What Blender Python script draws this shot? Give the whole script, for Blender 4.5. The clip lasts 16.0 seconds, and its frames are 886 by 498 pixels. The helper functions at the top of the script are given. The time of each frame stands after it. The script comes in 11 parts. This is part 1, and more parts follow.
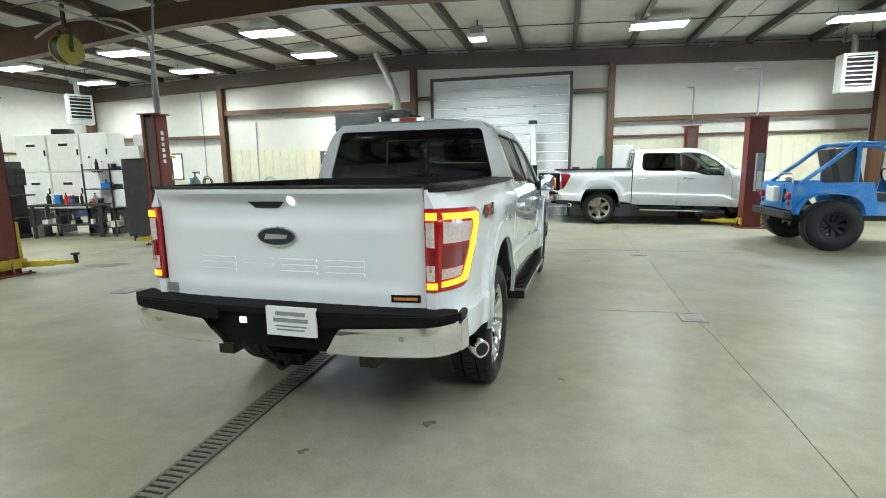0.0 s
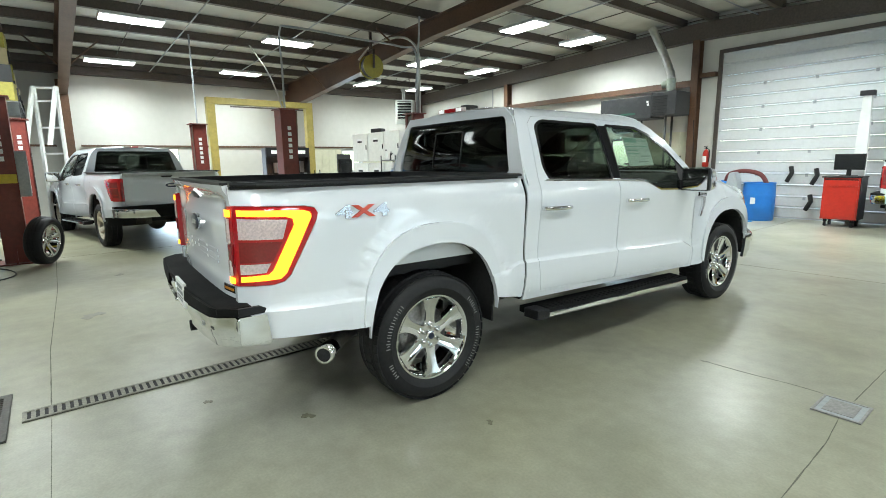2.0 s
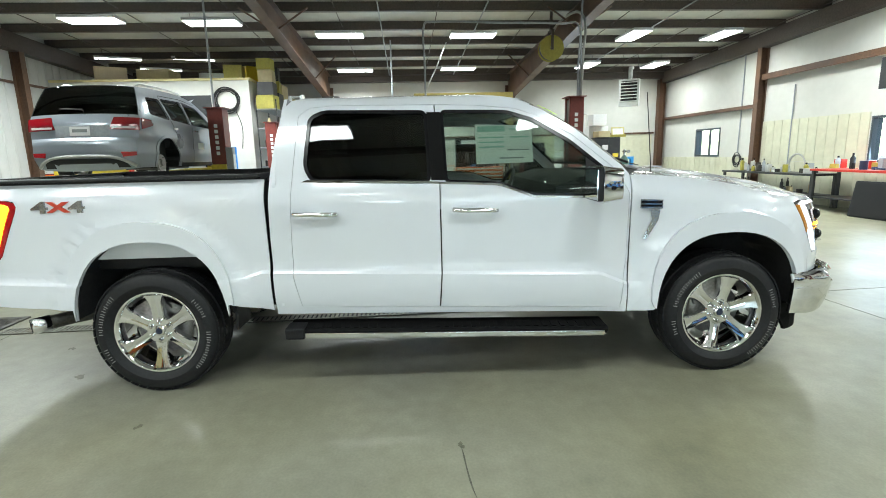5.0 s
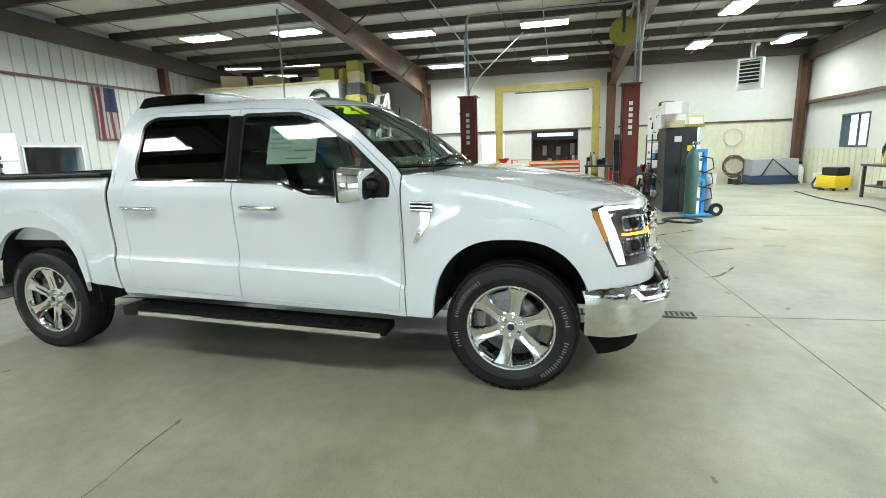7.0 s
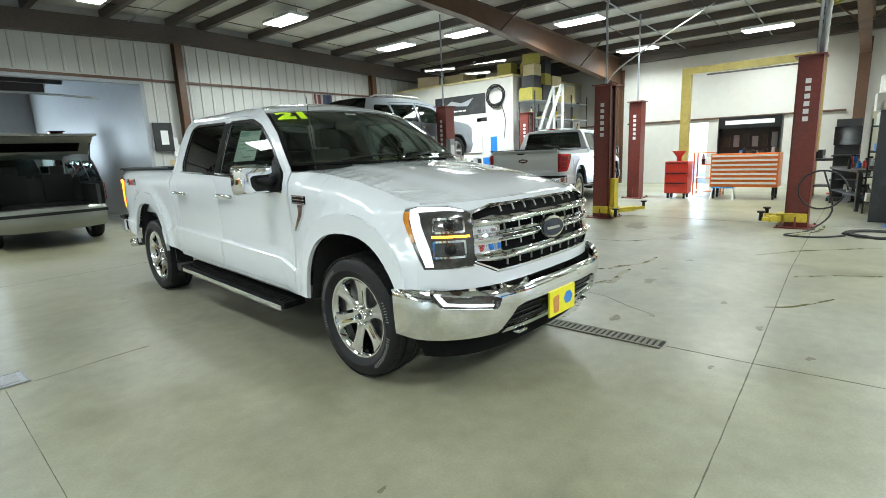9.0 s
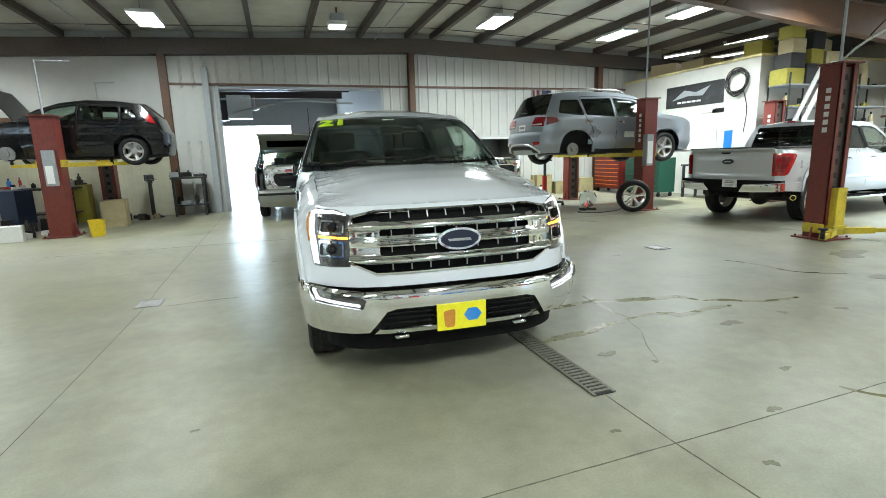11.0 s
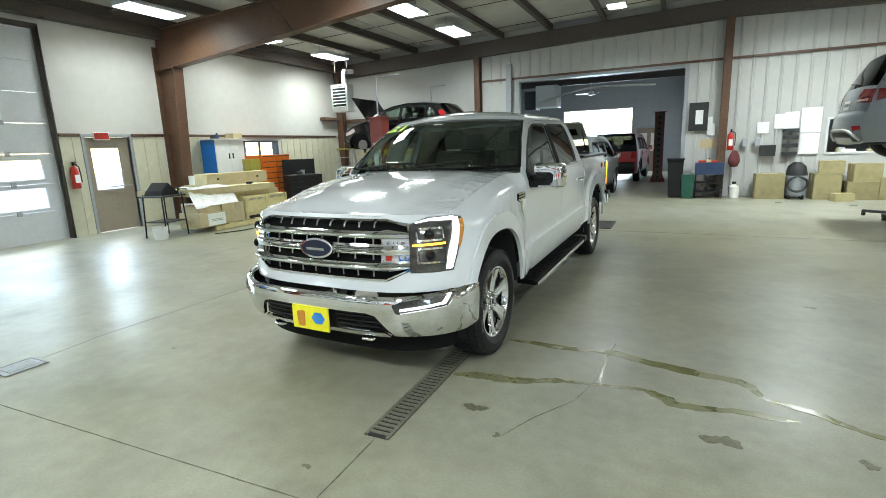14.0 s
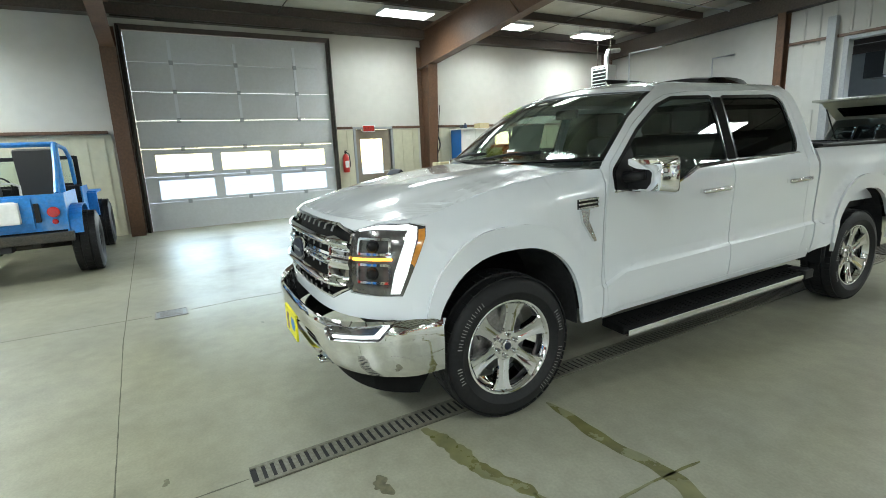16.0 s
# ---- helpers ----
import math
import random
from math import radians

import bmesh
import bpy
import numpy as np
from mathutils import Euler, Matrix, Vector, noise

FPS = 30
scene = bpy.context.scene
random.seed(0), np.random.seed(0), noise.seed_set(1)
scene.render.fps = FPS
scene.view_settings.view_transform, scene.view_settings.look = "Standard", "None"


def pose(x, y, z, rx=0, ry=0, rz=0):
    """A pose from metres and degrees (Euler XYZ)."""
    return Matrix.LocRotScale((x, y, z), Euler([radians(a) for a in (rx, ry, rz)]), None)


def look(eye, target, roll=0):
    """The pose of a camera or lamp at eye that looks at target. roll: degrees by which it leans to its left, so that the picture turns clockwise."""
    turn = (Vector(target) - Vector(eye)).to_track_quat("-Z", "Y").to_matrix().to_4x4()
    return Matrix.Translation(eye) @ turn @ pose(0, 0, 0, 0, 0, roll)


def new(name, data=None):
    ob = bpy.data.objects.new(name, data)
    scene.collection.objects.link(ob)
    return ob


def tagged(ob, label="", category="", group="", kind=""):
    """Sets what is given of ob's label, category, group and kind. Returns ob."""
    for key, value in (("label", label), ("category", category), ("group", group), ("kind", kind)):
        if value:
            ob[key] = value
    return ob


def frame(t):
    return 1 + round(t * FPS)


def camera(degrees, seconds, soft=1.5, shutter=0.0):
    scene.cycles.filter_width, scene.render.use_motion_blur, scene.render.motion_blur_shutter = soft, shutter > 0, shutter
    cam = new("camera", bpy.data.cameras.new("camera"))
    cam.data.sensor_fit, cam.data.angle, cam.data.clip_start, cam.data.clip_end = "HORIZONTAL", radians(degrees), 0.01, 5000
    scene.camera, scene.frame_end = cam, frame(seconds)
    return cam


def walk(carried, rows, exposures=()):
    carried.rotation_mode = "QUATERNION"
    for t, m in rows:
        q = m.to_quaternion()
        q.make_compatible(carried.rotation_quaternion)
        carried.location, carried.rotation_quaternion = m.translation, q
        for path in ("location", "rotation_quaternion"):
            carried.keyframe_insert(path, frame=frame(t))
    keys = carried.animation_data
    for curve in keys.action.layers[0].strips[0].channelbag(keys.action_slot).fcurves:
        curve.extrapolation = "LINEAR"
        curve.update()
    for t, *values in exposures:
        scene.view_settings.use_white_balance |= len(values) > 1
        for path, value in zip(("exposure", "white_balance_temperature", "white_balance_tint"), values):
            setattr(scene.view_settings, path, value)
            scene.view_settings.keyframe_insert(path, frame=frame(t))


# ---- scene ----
cam = camera(83.8, 16.0, soft=0.9)
EXPOSURE = 0.0
PATH = [
    (0, (0.185, 0.033, 1.472), (-0.283, 1.951, 1.149), -0.9),
    (0.5, (0.744, 0.315, 1.507), (-0.151, 2.073, 1.178), -0.7),
    (1, (1.309, 0.648, 1.514), (0.135, 2.232, 1.18), -0.8),
    (1.5, (1.72, 1.09, 1.503), (0.33, 2.487, 1.161), -0.9),
    (2, (2.105, 1.573, 1.477), (0.558, 2.793, 1.131), -0.9),
    (2.5, (2.367, 2.122, 1.478), (0.665, 3.11, 1.123), -0.9),
    (3, (2.549, 2.632, 1.482), (0.752, 3.434, 1.124), -1.0),
    (3.5, (2.721, 3.197, 1.488), (0.837, 3.761, 1.125), -1.1),
    (4, (2.799, 3.797, 1.472), (0.87, 4.176, 1.103), -1.3),
    (4.5, (2.898, 4.403, 1.473), (0.955, 4.69, 1.099), -1.4),
    (4.7, (2.907, 4.635, 1.485), (0.956, 4.864, 1.111), -1.4),
    (6.8, (2.802, 7.077, 1.447), (0.879, 6.688, 1.061), -2.0),
    (7, (2.751, 7.319, 1.463), (0.843, 6.863, 1.077), -2.0),
    (7.5, (2.575, 7.891, 1.459), (0.733, 7.216, 1.072), -2.1),
    (8, (2.419, 8.494, 1.453), (0.649, 7.647, 1.065), -2.2),
    (8.5, (2.133, 8.98, 1.432), (0.504, 7.887, 1.044), -2.3),
    (9, (1.837, 9.481, 1.428), (0.353, 8.196, 1.043), -2.4),
    (9.2, (1.692, 9.674, 1.455), (0.275, 8.316, 1.068), -2.4),
    (11.3, (-0.28, 10.884, 1.443), (-0.753, 8.978, 1.064), -1.8),
    (11.5, (-0.505, 10.94, 1.469), (-0.888, 9.015, 1.087), -1.9),
    (12, (-1.042, 10.998, 1.486), (-1.168, 9.04, 1.097), -1.9),
    (12.5, (-1.594, 11.022, 1.509), (-1.503, 9.063, 1.115), -2.0),
    (13, (-2.138, 10.963, 1.532), (-1.754, 9.041, 1.134), -2.0),
    (13.5, (-2.642, 10.738, 1.541), (-2.037, 8.873, 1.143), -2.0),
    (14, (-3.138, 10.524, 1.561), (-2.291, 8.758, 1.158), -2.1),
    (14.5, (-3.488, 10.14, 1.533), (-2.385, 8.521, 1.13), -2.2),
    (15, (-3.804, 9.717, 1.544), (-2.503, 8.253, 1.138), -2.3),
    (15.5, (-3.926, 9.215, 1.528), (-2.391, 7.998, 1.123), -2.4),
    (16, (-3.971, 8.673, 1.484), (-2.268, 7.703, 1.085), -2.5),
]
walk(cam, [(t, look(eye, target, roll)) for t, eye, target, roll in PATH], exposures=[(0.0, EXPOSURE)])

# ---- world, sun, large lights ----
world = bpy.data.worlds.new("world")
scene.world = world
world.use_nodes = True
wn = world.node_tree.nodes
sky = wn.new("ShaderNodeTexSky")
sky.sky_type, sky.sun_disc = "NISHITA", False
sky.sun_elevation, sky.sun_rotation = radians(38), radians(115)
wn["Background"].inputs[1].default_value = 0.6
world.node_tree.links.new(sky.outputs[0], wn["Background"].inputs[0])
sun_data = bpy.data.lights.new("sun", "SUN")
sun_data.energy, sun_data.angle, sun_data.color = 1.2, radians(12.0), (1.0, 0.96, 0.91)
sun_lamp = new("sun", sun_data)
sun_lamp.matrix_world = look((30, -14, 24), (0, 0, 0))

X0, X1, Y0, Y1 = -17.0, 8.15, -4.75, 15.45      # inner faces of the four walls
RIDGE_X, RIDGE_Z, SLOPE = -4.42, 5.12, 0.036     # underside of the roof deck


def deck(x):
    return RIDGE_Z - SLOPE * abs(x - RIDGE_X)


LAMP_COLOUR = (0.90, 1.0, 0.99)
# the ceiling fixtures: x, y of the middle, watts tuned lamp by lamp
FIXTURES = [(-15.1, 14.0, 105), (-11.25, 13.95, 115), (-6.9, 13.75, 180), (2.2, 12.75, 190), (6.25, 12.8, 285),
            (-15.0, 11.5, 85), (-11.2, 11.4, 95), (-6.85, 11.3, 185), (-15.3, 6.95, 140), (-11.05, 6.9, 165),
            (-15.35, 3.35, 150), (-10.95, 3.4, 205), (-9.8, 0.6, 270), (2.55, 0.15, 90), (6.7, 0.4, 75), (6.6, 3.35, 80),
            (-9.55, -1.95, 245), (-5.7, -1.9, 235), (2.52, -2.45, 105), (6.85, -2.7, 105),
            # two panels added out of view to brighten the middle bay
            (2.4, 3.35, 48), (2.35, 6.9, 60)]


def daylight(name, at, towards, w, h, power):
    """The sky's light in an opening."""
    d = bpy.data.lights.new(name, "AREA")
    d.shape, d.size, d.size_y, d.energy, d.color = "RECTANGLE", w, h, power, (0.62, 0.82, 1.0)
    new(name, d).matrix_world = look(at, towards)


daylight("door_daylight", (8.20, 6.8, 0.86), (4.0, 6.8, 0.2), 3.5, 0.40, 38)
daylight("door_daylight_upper", (8.20, 6.8, 1.42), (4.0, 6.8, 0.4), 3.5, 0.36, 38)
daylight("exit_daylight", (8.10, 3.9, 1.36), (4.0, 3.9, 0.6), 0.5, 0.85, 25)
daylight("window_daylight", (-6.98, 15.40, 1.6), (-6.98, 10.0, 0.6), 1.5, 0.95, 60)
daylight("west_daylight", (-16.9, 4.75, 1.1), (-12.0, 4.75, 0.5), 0.85, 1.9, 60)
daylight("west_window_daylight", (-16.93, 11.95, 1.58), (-12.0, 11.6, 0.3), 0.78, 0.82, 32)
daylight("back_daylight", (0.88, -16.8, 1.65), (0.0, -8.0, 0.5), 3.2, 2.7, 650)

# ---- materials ----


def material(name):
    m = bpy.data.materials.new(name)
    m.use_nodes = True
    return m, m.node_tree.nodes, m.node_tree.links, m.node_tree.nodes["Principled BSDF"]


def surface(name, colour, rough=0.5, metal=0.0, grain=40.0, vary=0.12, bump=0.05, stain=None, stain_scale=1.2,
            stain_amount=0.4, coat=0.0, island=0.0, rough_vary=0.12, spec=0.5):
    """A surface with grain, slow variation, stains and fine relief, at real size."""
    m, nodes, links, bsdf = material(name)
    co = nodes.new("ShaderNodeTexCoord")
    fine = nodes.new("ShaderNodeTexNoise")
    fine.inputs["Scale"].default_value, fine.inputs["Detail"].default_value = grain, 5
    slow = nodes.new("ShaderNodeTexNoise")
    slow.inputs["Scale"].default_value, slow.inputs["Detail"].default_value = stain_scale, 6
    slow.inputs["Roughness"].default_value = 0.62
    for n in (fine, slow):
        links.new(co.outputs["Object"], n.inputs["Vector"])
    ramp = nodes.new("ShaderNodeMapRange")
    ramp.inputs[3].default_value, ramp.inputs[4].default_value = 1 - vary, 1 + vary
    ramp.inputs[1].default_value, ramp.inputs[2].default_value = 0.3, 0.7
    links.new(fine.outputs[0], ramp.inputs[0])
    tone = nodes.new("ShaderNodeMix")
    tone.data_type, tone.blend_type = "RGBA", "MULTIPLY"
    tone.inputs[0].default_value = 1.0
    tone.inputs[6].default_value = (*colour, 1)
    links.new(ramp.outputs[0], tone.inputs[7])
    last = tone.outputs[2]
    if stain:
        mask = nodes.new("ShaderNodeMapRange")
        mask.inputs[1].default_value, mask.inputs[2].default_value = 0.5, 0.72
        mask.inputs[4].default_value = stain_amount
        links.new(slow.outputs[0], mask.inputs[0])
        mix = nodes.new("ShaderNodeMix")
        mix.data_type = "RGBA"
        mix.inputs[7].default_value = (*stain, 1)
        links.new(mask.outputs[0], mix.inputs[0])
        links.new(last, mix.inputs[6])
        last = mix.outputs[2]
    if island:
        info = nodes.new("ShaderNodeObjectInfo")
        r2 = nodes.new("ShaderNodeMapRange")
        r2.inputs[3].default_value, r2.inputs[4].default_value = 1 - island, 1 + island
        links.new(info.outputs["Random"], r2.inputs[0])
        mix = nodes.new("ShaderNodeMix")
        mix.data_type, mix.blend_type = "RGBA", "MULTIPLY"
        mix.inputs[0].default_value = 1.0
        links.new(last, mix.inputs[6])
        links.new(r2.outputs[0], mix.inputs[7])
        last = mix.outputs[2]
    links.new(last, bsdf.inputs["Base Color"])
    rr = nodes.new("ShaderNodeMapRange")
    rr.inputs[1].default_value, rr.inputs[2].default_value = 0.3, 0.7
    rr.inputs[3].default_value, rr.inputs[4].default_value = max(0.02, rough - rough_vary * rough), min(1, rough + rough_vary * rough)
    links.new(slow.outputs[0], rr.inputs[0])
    links.new(rr.outputs[0], bsdf.inputs["Roughness"])
    bsdf.inputs["Metallic"].default_value = metal
    bsdf.inputs["Specular IOR Level"].default_value = spec
    bsdf.inputs["Coat Weight"].default_value = coat
    bsdf.inputs["Coat Roughness"].default_value = 0.04
    if bump:
        b = nodes.new("ShaderNodeBump")
        b.inputs["Strength"].default_value, b.inputs["Distance"].default_value = bump, 0.01
        links.new(fine.outputs[0], b.inputs["Height"])
        links.new(b.outputs[0], bsdf.inputs["Normal"])
    return m


def glowing(name, colour, strength, base=(0.8, 0.8, 0.8)):
    m, nodes, links, bsdf = material(name)
    bsdf.inputs["Base Color"].default_value = (*base, 1)
    bsdf.inputs["Emission Color"].default_value = (*colour, 1)
    bsdf.inputs["Emission Strength"].default_value = strength
    return m


def glass(name, tint=(0.9, 0.95, 0.93), rough=0.0):
    """A thin pane: part of the light goes straight through, the rest is mirrored, more so at a flat angle."""
    m, nodes, links, bsdf = material(name)
    nodes.remove(bsdf)
    out = nodes["Material Output"]
    clear = nodes.new("ShaderNodeBsdfTransparent")
    gloss = nodes.new("ShaderNodeBsdfGlossy")
    mix = nodes.new("ShaderNodeMixShader")
    facing = nodes.new("ShaderNodeLayerWeight")
    steep = nodes.new("ShaderNodeMath")
    share = nodes.new("ShaderNodeMath")
    facing.inputs[0].default_value = 0.5
    steep.operation, share.operation = "POWER", "MULTIPLY_ADD"
    steep.inputs[1].default_value = 5.0
    share.inputs[1].default_value, share.inputs[2].default_value = 0.90, 0.045
    clear.inputs[0].default_value = (*tint, 1)
    gloss.inputs["Roughness"].default_value = rough
    links.new(facing.outputs["Facing"], steep.inputs[0])
    links.new(steep.outputs[0], share.inputs[0])
    links.new(share.outputs[0], mix.inputs[0])
    links.new(clear.outputs[0], mix.inputs[1])
    links.new(gloss.outputs[0], mix.inputs[2])
    links.new(mix.outputs[0], out.inputs[0])
    return m


def coated_floor():
    """Sealed concrete: grey to olive in broad clouds, scuffed, with an uneven sheen."""
    m, nodes, links, bsdf = material("coated_concrete")
    co = nodes.new("ShaderNodeTexCoord")

    def cloud(scale, detail, lo, hi, a, b):
        n, r = nodes.new("ShaderNodeTexNoise"), nodes.new("ShaderNodeMapRange")
        n.inputs["Scale"].default_value, n.inputs["Detail"].default_value = scale, detail
        links.new(co.outputs["Object"], n.inputs["Vector"])
        for k, v in ((1, lo), (2, hi), (3, a), (4, b)):
            r.inputs[k].default_value = v
        links.new(n.outputs[0], r.inputs[0])
        return r.outputs[0]

    tint = nodes.new("ShaderNodeMix")
    tint.data_type = "RGBA"
    tint.inputs[6].default_value, tint.inputs[7].default_value = (0.279, 0.277, 0.229, 1), (0.231, 0.221, 0.141, 1)
    links.new(cloud(0.22, 3, 0.36, 0.64, 0, 1), tint.inputs[0])
    last = tint.outputs[2]
    for grade in (cloud(1.7, 9, 0.3, 0.7, 0.86, 1.10), cloud(9.0, 6, 0.3, 0.7, 0.90, 1.08), cloud(70.0, 3, 0.3, 0.7, 0.91, 1.07), cloud(0.9, 7, 0.60, 0.72, 1.0, 0.72)):
        mix = nodes.new("ShaderNodeMix")
        mix.data_type, mix.blend_type = "RGBA", "MULTIPLY"
        mix.inputs[0].default_value = 1.0
        links.new(last, mix.inputs[6])
        links.new(grade, mix.inputs[7])
        last = mix.outputs[2]
    links.new(last, bsdf.inputs["Base Color"])
    links.new(cloud(0.8, 6, 0.3, 0.7, 0.30, 0.46), bsdf.inputs["Roughness"])
    bump, wave = nodes.new("ShaderNodeBump"), nodes.new("ShaderNodeTexNoise")
    wave.inputs["Scale"].default_value, wave.inputs["Detail"].default_value = 5.0, 4
    links.new(co.outputs["Object"], wave.inputs["Vector"])
    bump.inputs["Strength"].default_value, bump.inputs["Distance"].default_value = 0.03, 0.02
    links.new(wave.outputs[0], bump.inputs["Height"])
    links.new(bump.outputs[0], bsdf.inputs["Normal"])
    return m


M = {}
M["floor"] = coated_floor()
M["liner"] = surface("white_steel_liner", (0.45, 0.455, 0.44), 0.5, grain=6, vary=0.03, bump=0.01, stain=(0.50, 0.48, 0.42), stain_scale=0.5, stain_amount=0.4)
M["drywall"] = surface("off_white_wall_sheeting", (0.53, 0.525, 0.49), 0.6, grain=5, vary=0.03, bump=0.01, stain=(0.52, 0.49, 0.43), stain_scale=0.45, stain_amount=0.45)
M["wainscot"] = surface("cream_wall_panel", (0.55, 0.54, 0.41), 0.5, grain=8, vary=0.05, bump=0.02, stain=(0.40, 0.37, 0.27), stain_scale=0.9, stain_amount=0.5)
M["steel_brown"] = surface("red_oxide_steel", (0.105, 0.054, 0.030), 0.45, grain=25, vary=0.2, bump=0.03, stain=(0.05, 0.035, 0.03), stain_scale=1.5, stain_amount=0.6)
M["steel_dark"] = surface("dark_brown_steel", (0.07, 0.055, 0.046), 0.5, grain=25, vary=0.2, bump=0.03)
M["insulation"] = surface("white_vinyl_roof_insulation", (0.55, 0.55, 0.50), 0.6, grain=3, vary=0.06, bump=0.08, stain=(0.36, 0.34, 0.28), stain_scale=0.7, stain_amount=0.5)
M["iron"] = surface("dark_cast_iron", (0.06, 0.058, 0.05), 0.5, 0.6, grain=60, vary=0.3, bump=0.1, stain=(0.12, 0.09, 0.06), stain_scale=6, stain_amount=0.5)
M["white_paint"] = surface("white_truck_paint", (0.72, 0.75, 0.79), 0.22, grain=3, vary=0.01, bump=0.0, coat=1.0, rough_vary=0.05)
M["door_white"] = surface("white_door_panel", (0.57, 0.59, 0.61), 0.45, grain=20, vary=0.04, bump=0.01, stain=(0.5, 0.5, 0.48), stain_scale=0.8, stain_amount=0.4)
M["rubber"] = surface("black_tyre_rubber", (0.013, 0.013, 0.014), 0.55, grain=50, vary=0.2, bump=0.05, spec=0.3)
M["grate"] = surface("worn_galvanised_grating", (0.17, 0.165, 0.13), 0.5, 0.35, grain=60, vary=0.25, bump=0.1, stain=(0.12, 0.09, 0.06), stain_scale=5, stain_amount=0.5)
M["black"] = surface("black_plastic", (0.012, 0.012, 0.013), 0.5, grain=120, vary=0.2, bump=0.08, spec=0.3)
M["gloss_black"] = surface("gloss_black_plastic", (0.008, 0.008, 0.009), 0.2, spec=0.25, grain=20, vary=0.1, bump=0.0)
M["deep_black"] = surface("black_grille_mesh", (0.005, 0.005, 0.005), 0.8, grain=150, vary=0.3, bump=0.1, spec=0.15)
M["soft_chrome"] = surface("satin_chrome", (0.80, 0.81, 0.82), 0.16, 1.0, grain=10, vary=0.02, bump=0.0)
M["chrome"] = surface("chrome", (0.82, 0.83, 0.84), 0.06, 1.0, grain=10, vary=0.02, bump=0.0)
M["lamp_panel"] = glowing("led_panel", (0.94, 1.0, 0.98), 9.0)
M["glass_clear"] = glass("window_glass")
M["glass_dark"] = glass("privacy_glass", (0.24, 0.26, 0.25))
M["glass_tint"] = glass("tinted_windscreen_glass", (0.84, 0.91, 0.87))
M["glass_door"] = glass("tinted_door_glass", (0.74, 0.79, 0.76))
M["outdoor"] = surface("pale_snowy_yard", (0.75, 0.77, 0.80), 0.8, grain=2, vary=0.06, bump=0.05, stain=(0.45, 0.45, 0.45), stain_scale=0.2, stain_amount=0.5)
M["lift_red"] = surface("faded_maroon_lift_paint", (0.16, 0.03, 0.022), 0.42, grain=18, vary=0.15, bump=0.03, stain=(0.07, 0.03, 0.025), stain_scale=2.0, stain_amount=0.6)
M["silver_paint"] = surface("silver_car_paint", (0.27, 0.30, 0.335), 0.3, 0.4, grain=200, vary=0.04, bump=0.0, coat=0.8)
M["pale_silver"] = surface("pale_silver_truck_paint", (0.50, 0.53, 0.56), 0.3, 0.25, grain=200, vary=0.04, bump=0.0, coat=0.8)
M["dark_paint"] = surface("black_car_paint", (0.008, 0.008, 0.009), 0.2, grain=100, vary=0.05, bump=0.0, coat=0.5, spec=0.25)
M["blue_paint"] = surface("bright_blue_paint", (0.02, 0.22, 0.62), 0.4, grain=25, vary=0.15, bump=0.02, stain=(0.35, 0.42, 0.45), stain_scale=3, stain_amount=0.5)
M["badge_metal"] = surface("bright_grey_badge", (0.45, 0.46, 0.47), 0.25, 0.9, grain=30, vary=0.1, bump=0.0)
M["amber_glow"] = glowing("lit_amber_lamp", (1.0, 0.42, 0.03), 5.0, (0.6, 0.3, 0.05))
M["tail_glow"] = glowing("lit_tail_lamp_strip", (1.0, 0.30, 0.015), 3.2, (0.7, 0.2, 0.02))
M["drl_glow"] = glowing("lit_white_lamp_strip", (0.92, 0.97, 1.0), 0.85)
M["tail_red"] = surface("red_lamp_lens", (0.42, 0.008, 0.012), 0.1, grain=90, vary=0.15, bump=0.02, coat=1.0)
M["tail_deep"] = surface("dark_red_lamp_lens", (0.20, 0.006, 0.010), 0.12, grain=90, vary=0.15, bump=0.02, coat=1.0)
M["lens_white"] = surface("frosted_clear_lamp_lens", (0.62, 0.50, 0.50), 0.12, grain=90, vary=0.2, bump=0.15, coat=1.0)
M["lamp_dark"] = surface("smoked_lamp_housing", (0.09, 0.088, 0.085), 0.15, 0.5, grain=30, vary=0.3, bump=0.0, coat=1.0)
M["amber_lens"] = surface("amber_lamp_lens", (0.55, 0.22, 0.03), 0.15, grain=60, vary=0.15, bump=0.05, coat=1.0)
M["liner_dark"] = surface("dark_wheel_arch_liner", (0.016, 0.016, 0.017), 0.85, grain=40, vary=0.3, bump=0.1)
M["galvanised"] = surface("grey_inner_panel", (0.30, 0.32, 0.34), 0.45, grain=30, vary=0.1, bump=0.03)
M["brake"] = surface("cast_brake_disc", (0.30, 0.29, 0.28), 0.4, 0.9, grain=60, vary=0.2, bump=0.03)
M["seat"] = surface("dark_grey_seat_cloth", (0.06, 0.06, 0.059), 0.85, grain=150, vary=0.25, bump=0.1)
M["cabin"] = surface("dark_cabin_trim", (0.05, 0.051, 0.05), 0.6, grain=80, vary=0.2, bump=0.05)
M["headliner"] = surface("grey_headliner", (0.45, 0.45, 0.43), 0.9, grain=150, vary=0.1, bump=0.05)
M["paper"] = surface("printed_paper", (0.72, 0.76, 0.70), 0.7, grain=8, vary=0.04, bump=0.0)
M["ink_green"] = surface("pale_green_print", (0.30, 0.50, 0.42), 0.7, grain=20, vary=0.1, bump=0.0)
M["ink_grey"] = surface("grey_print", (0.22, 0.24, 0.24), 0.7, grain=20, vary=0.1, bump=0.0)
M["badge_blue"] = surface("dark_blue_badge_enamel", (0.008, 0.014, 0.035), 0.3, grain=40, vary=0.1, bump=0.0, coat=0.2)
M["badge_red"] = surface("red_badge_enamel", (0.55, 0.06, 0.03), 0.3, grain=40, vary=0.1, bump=0.0)
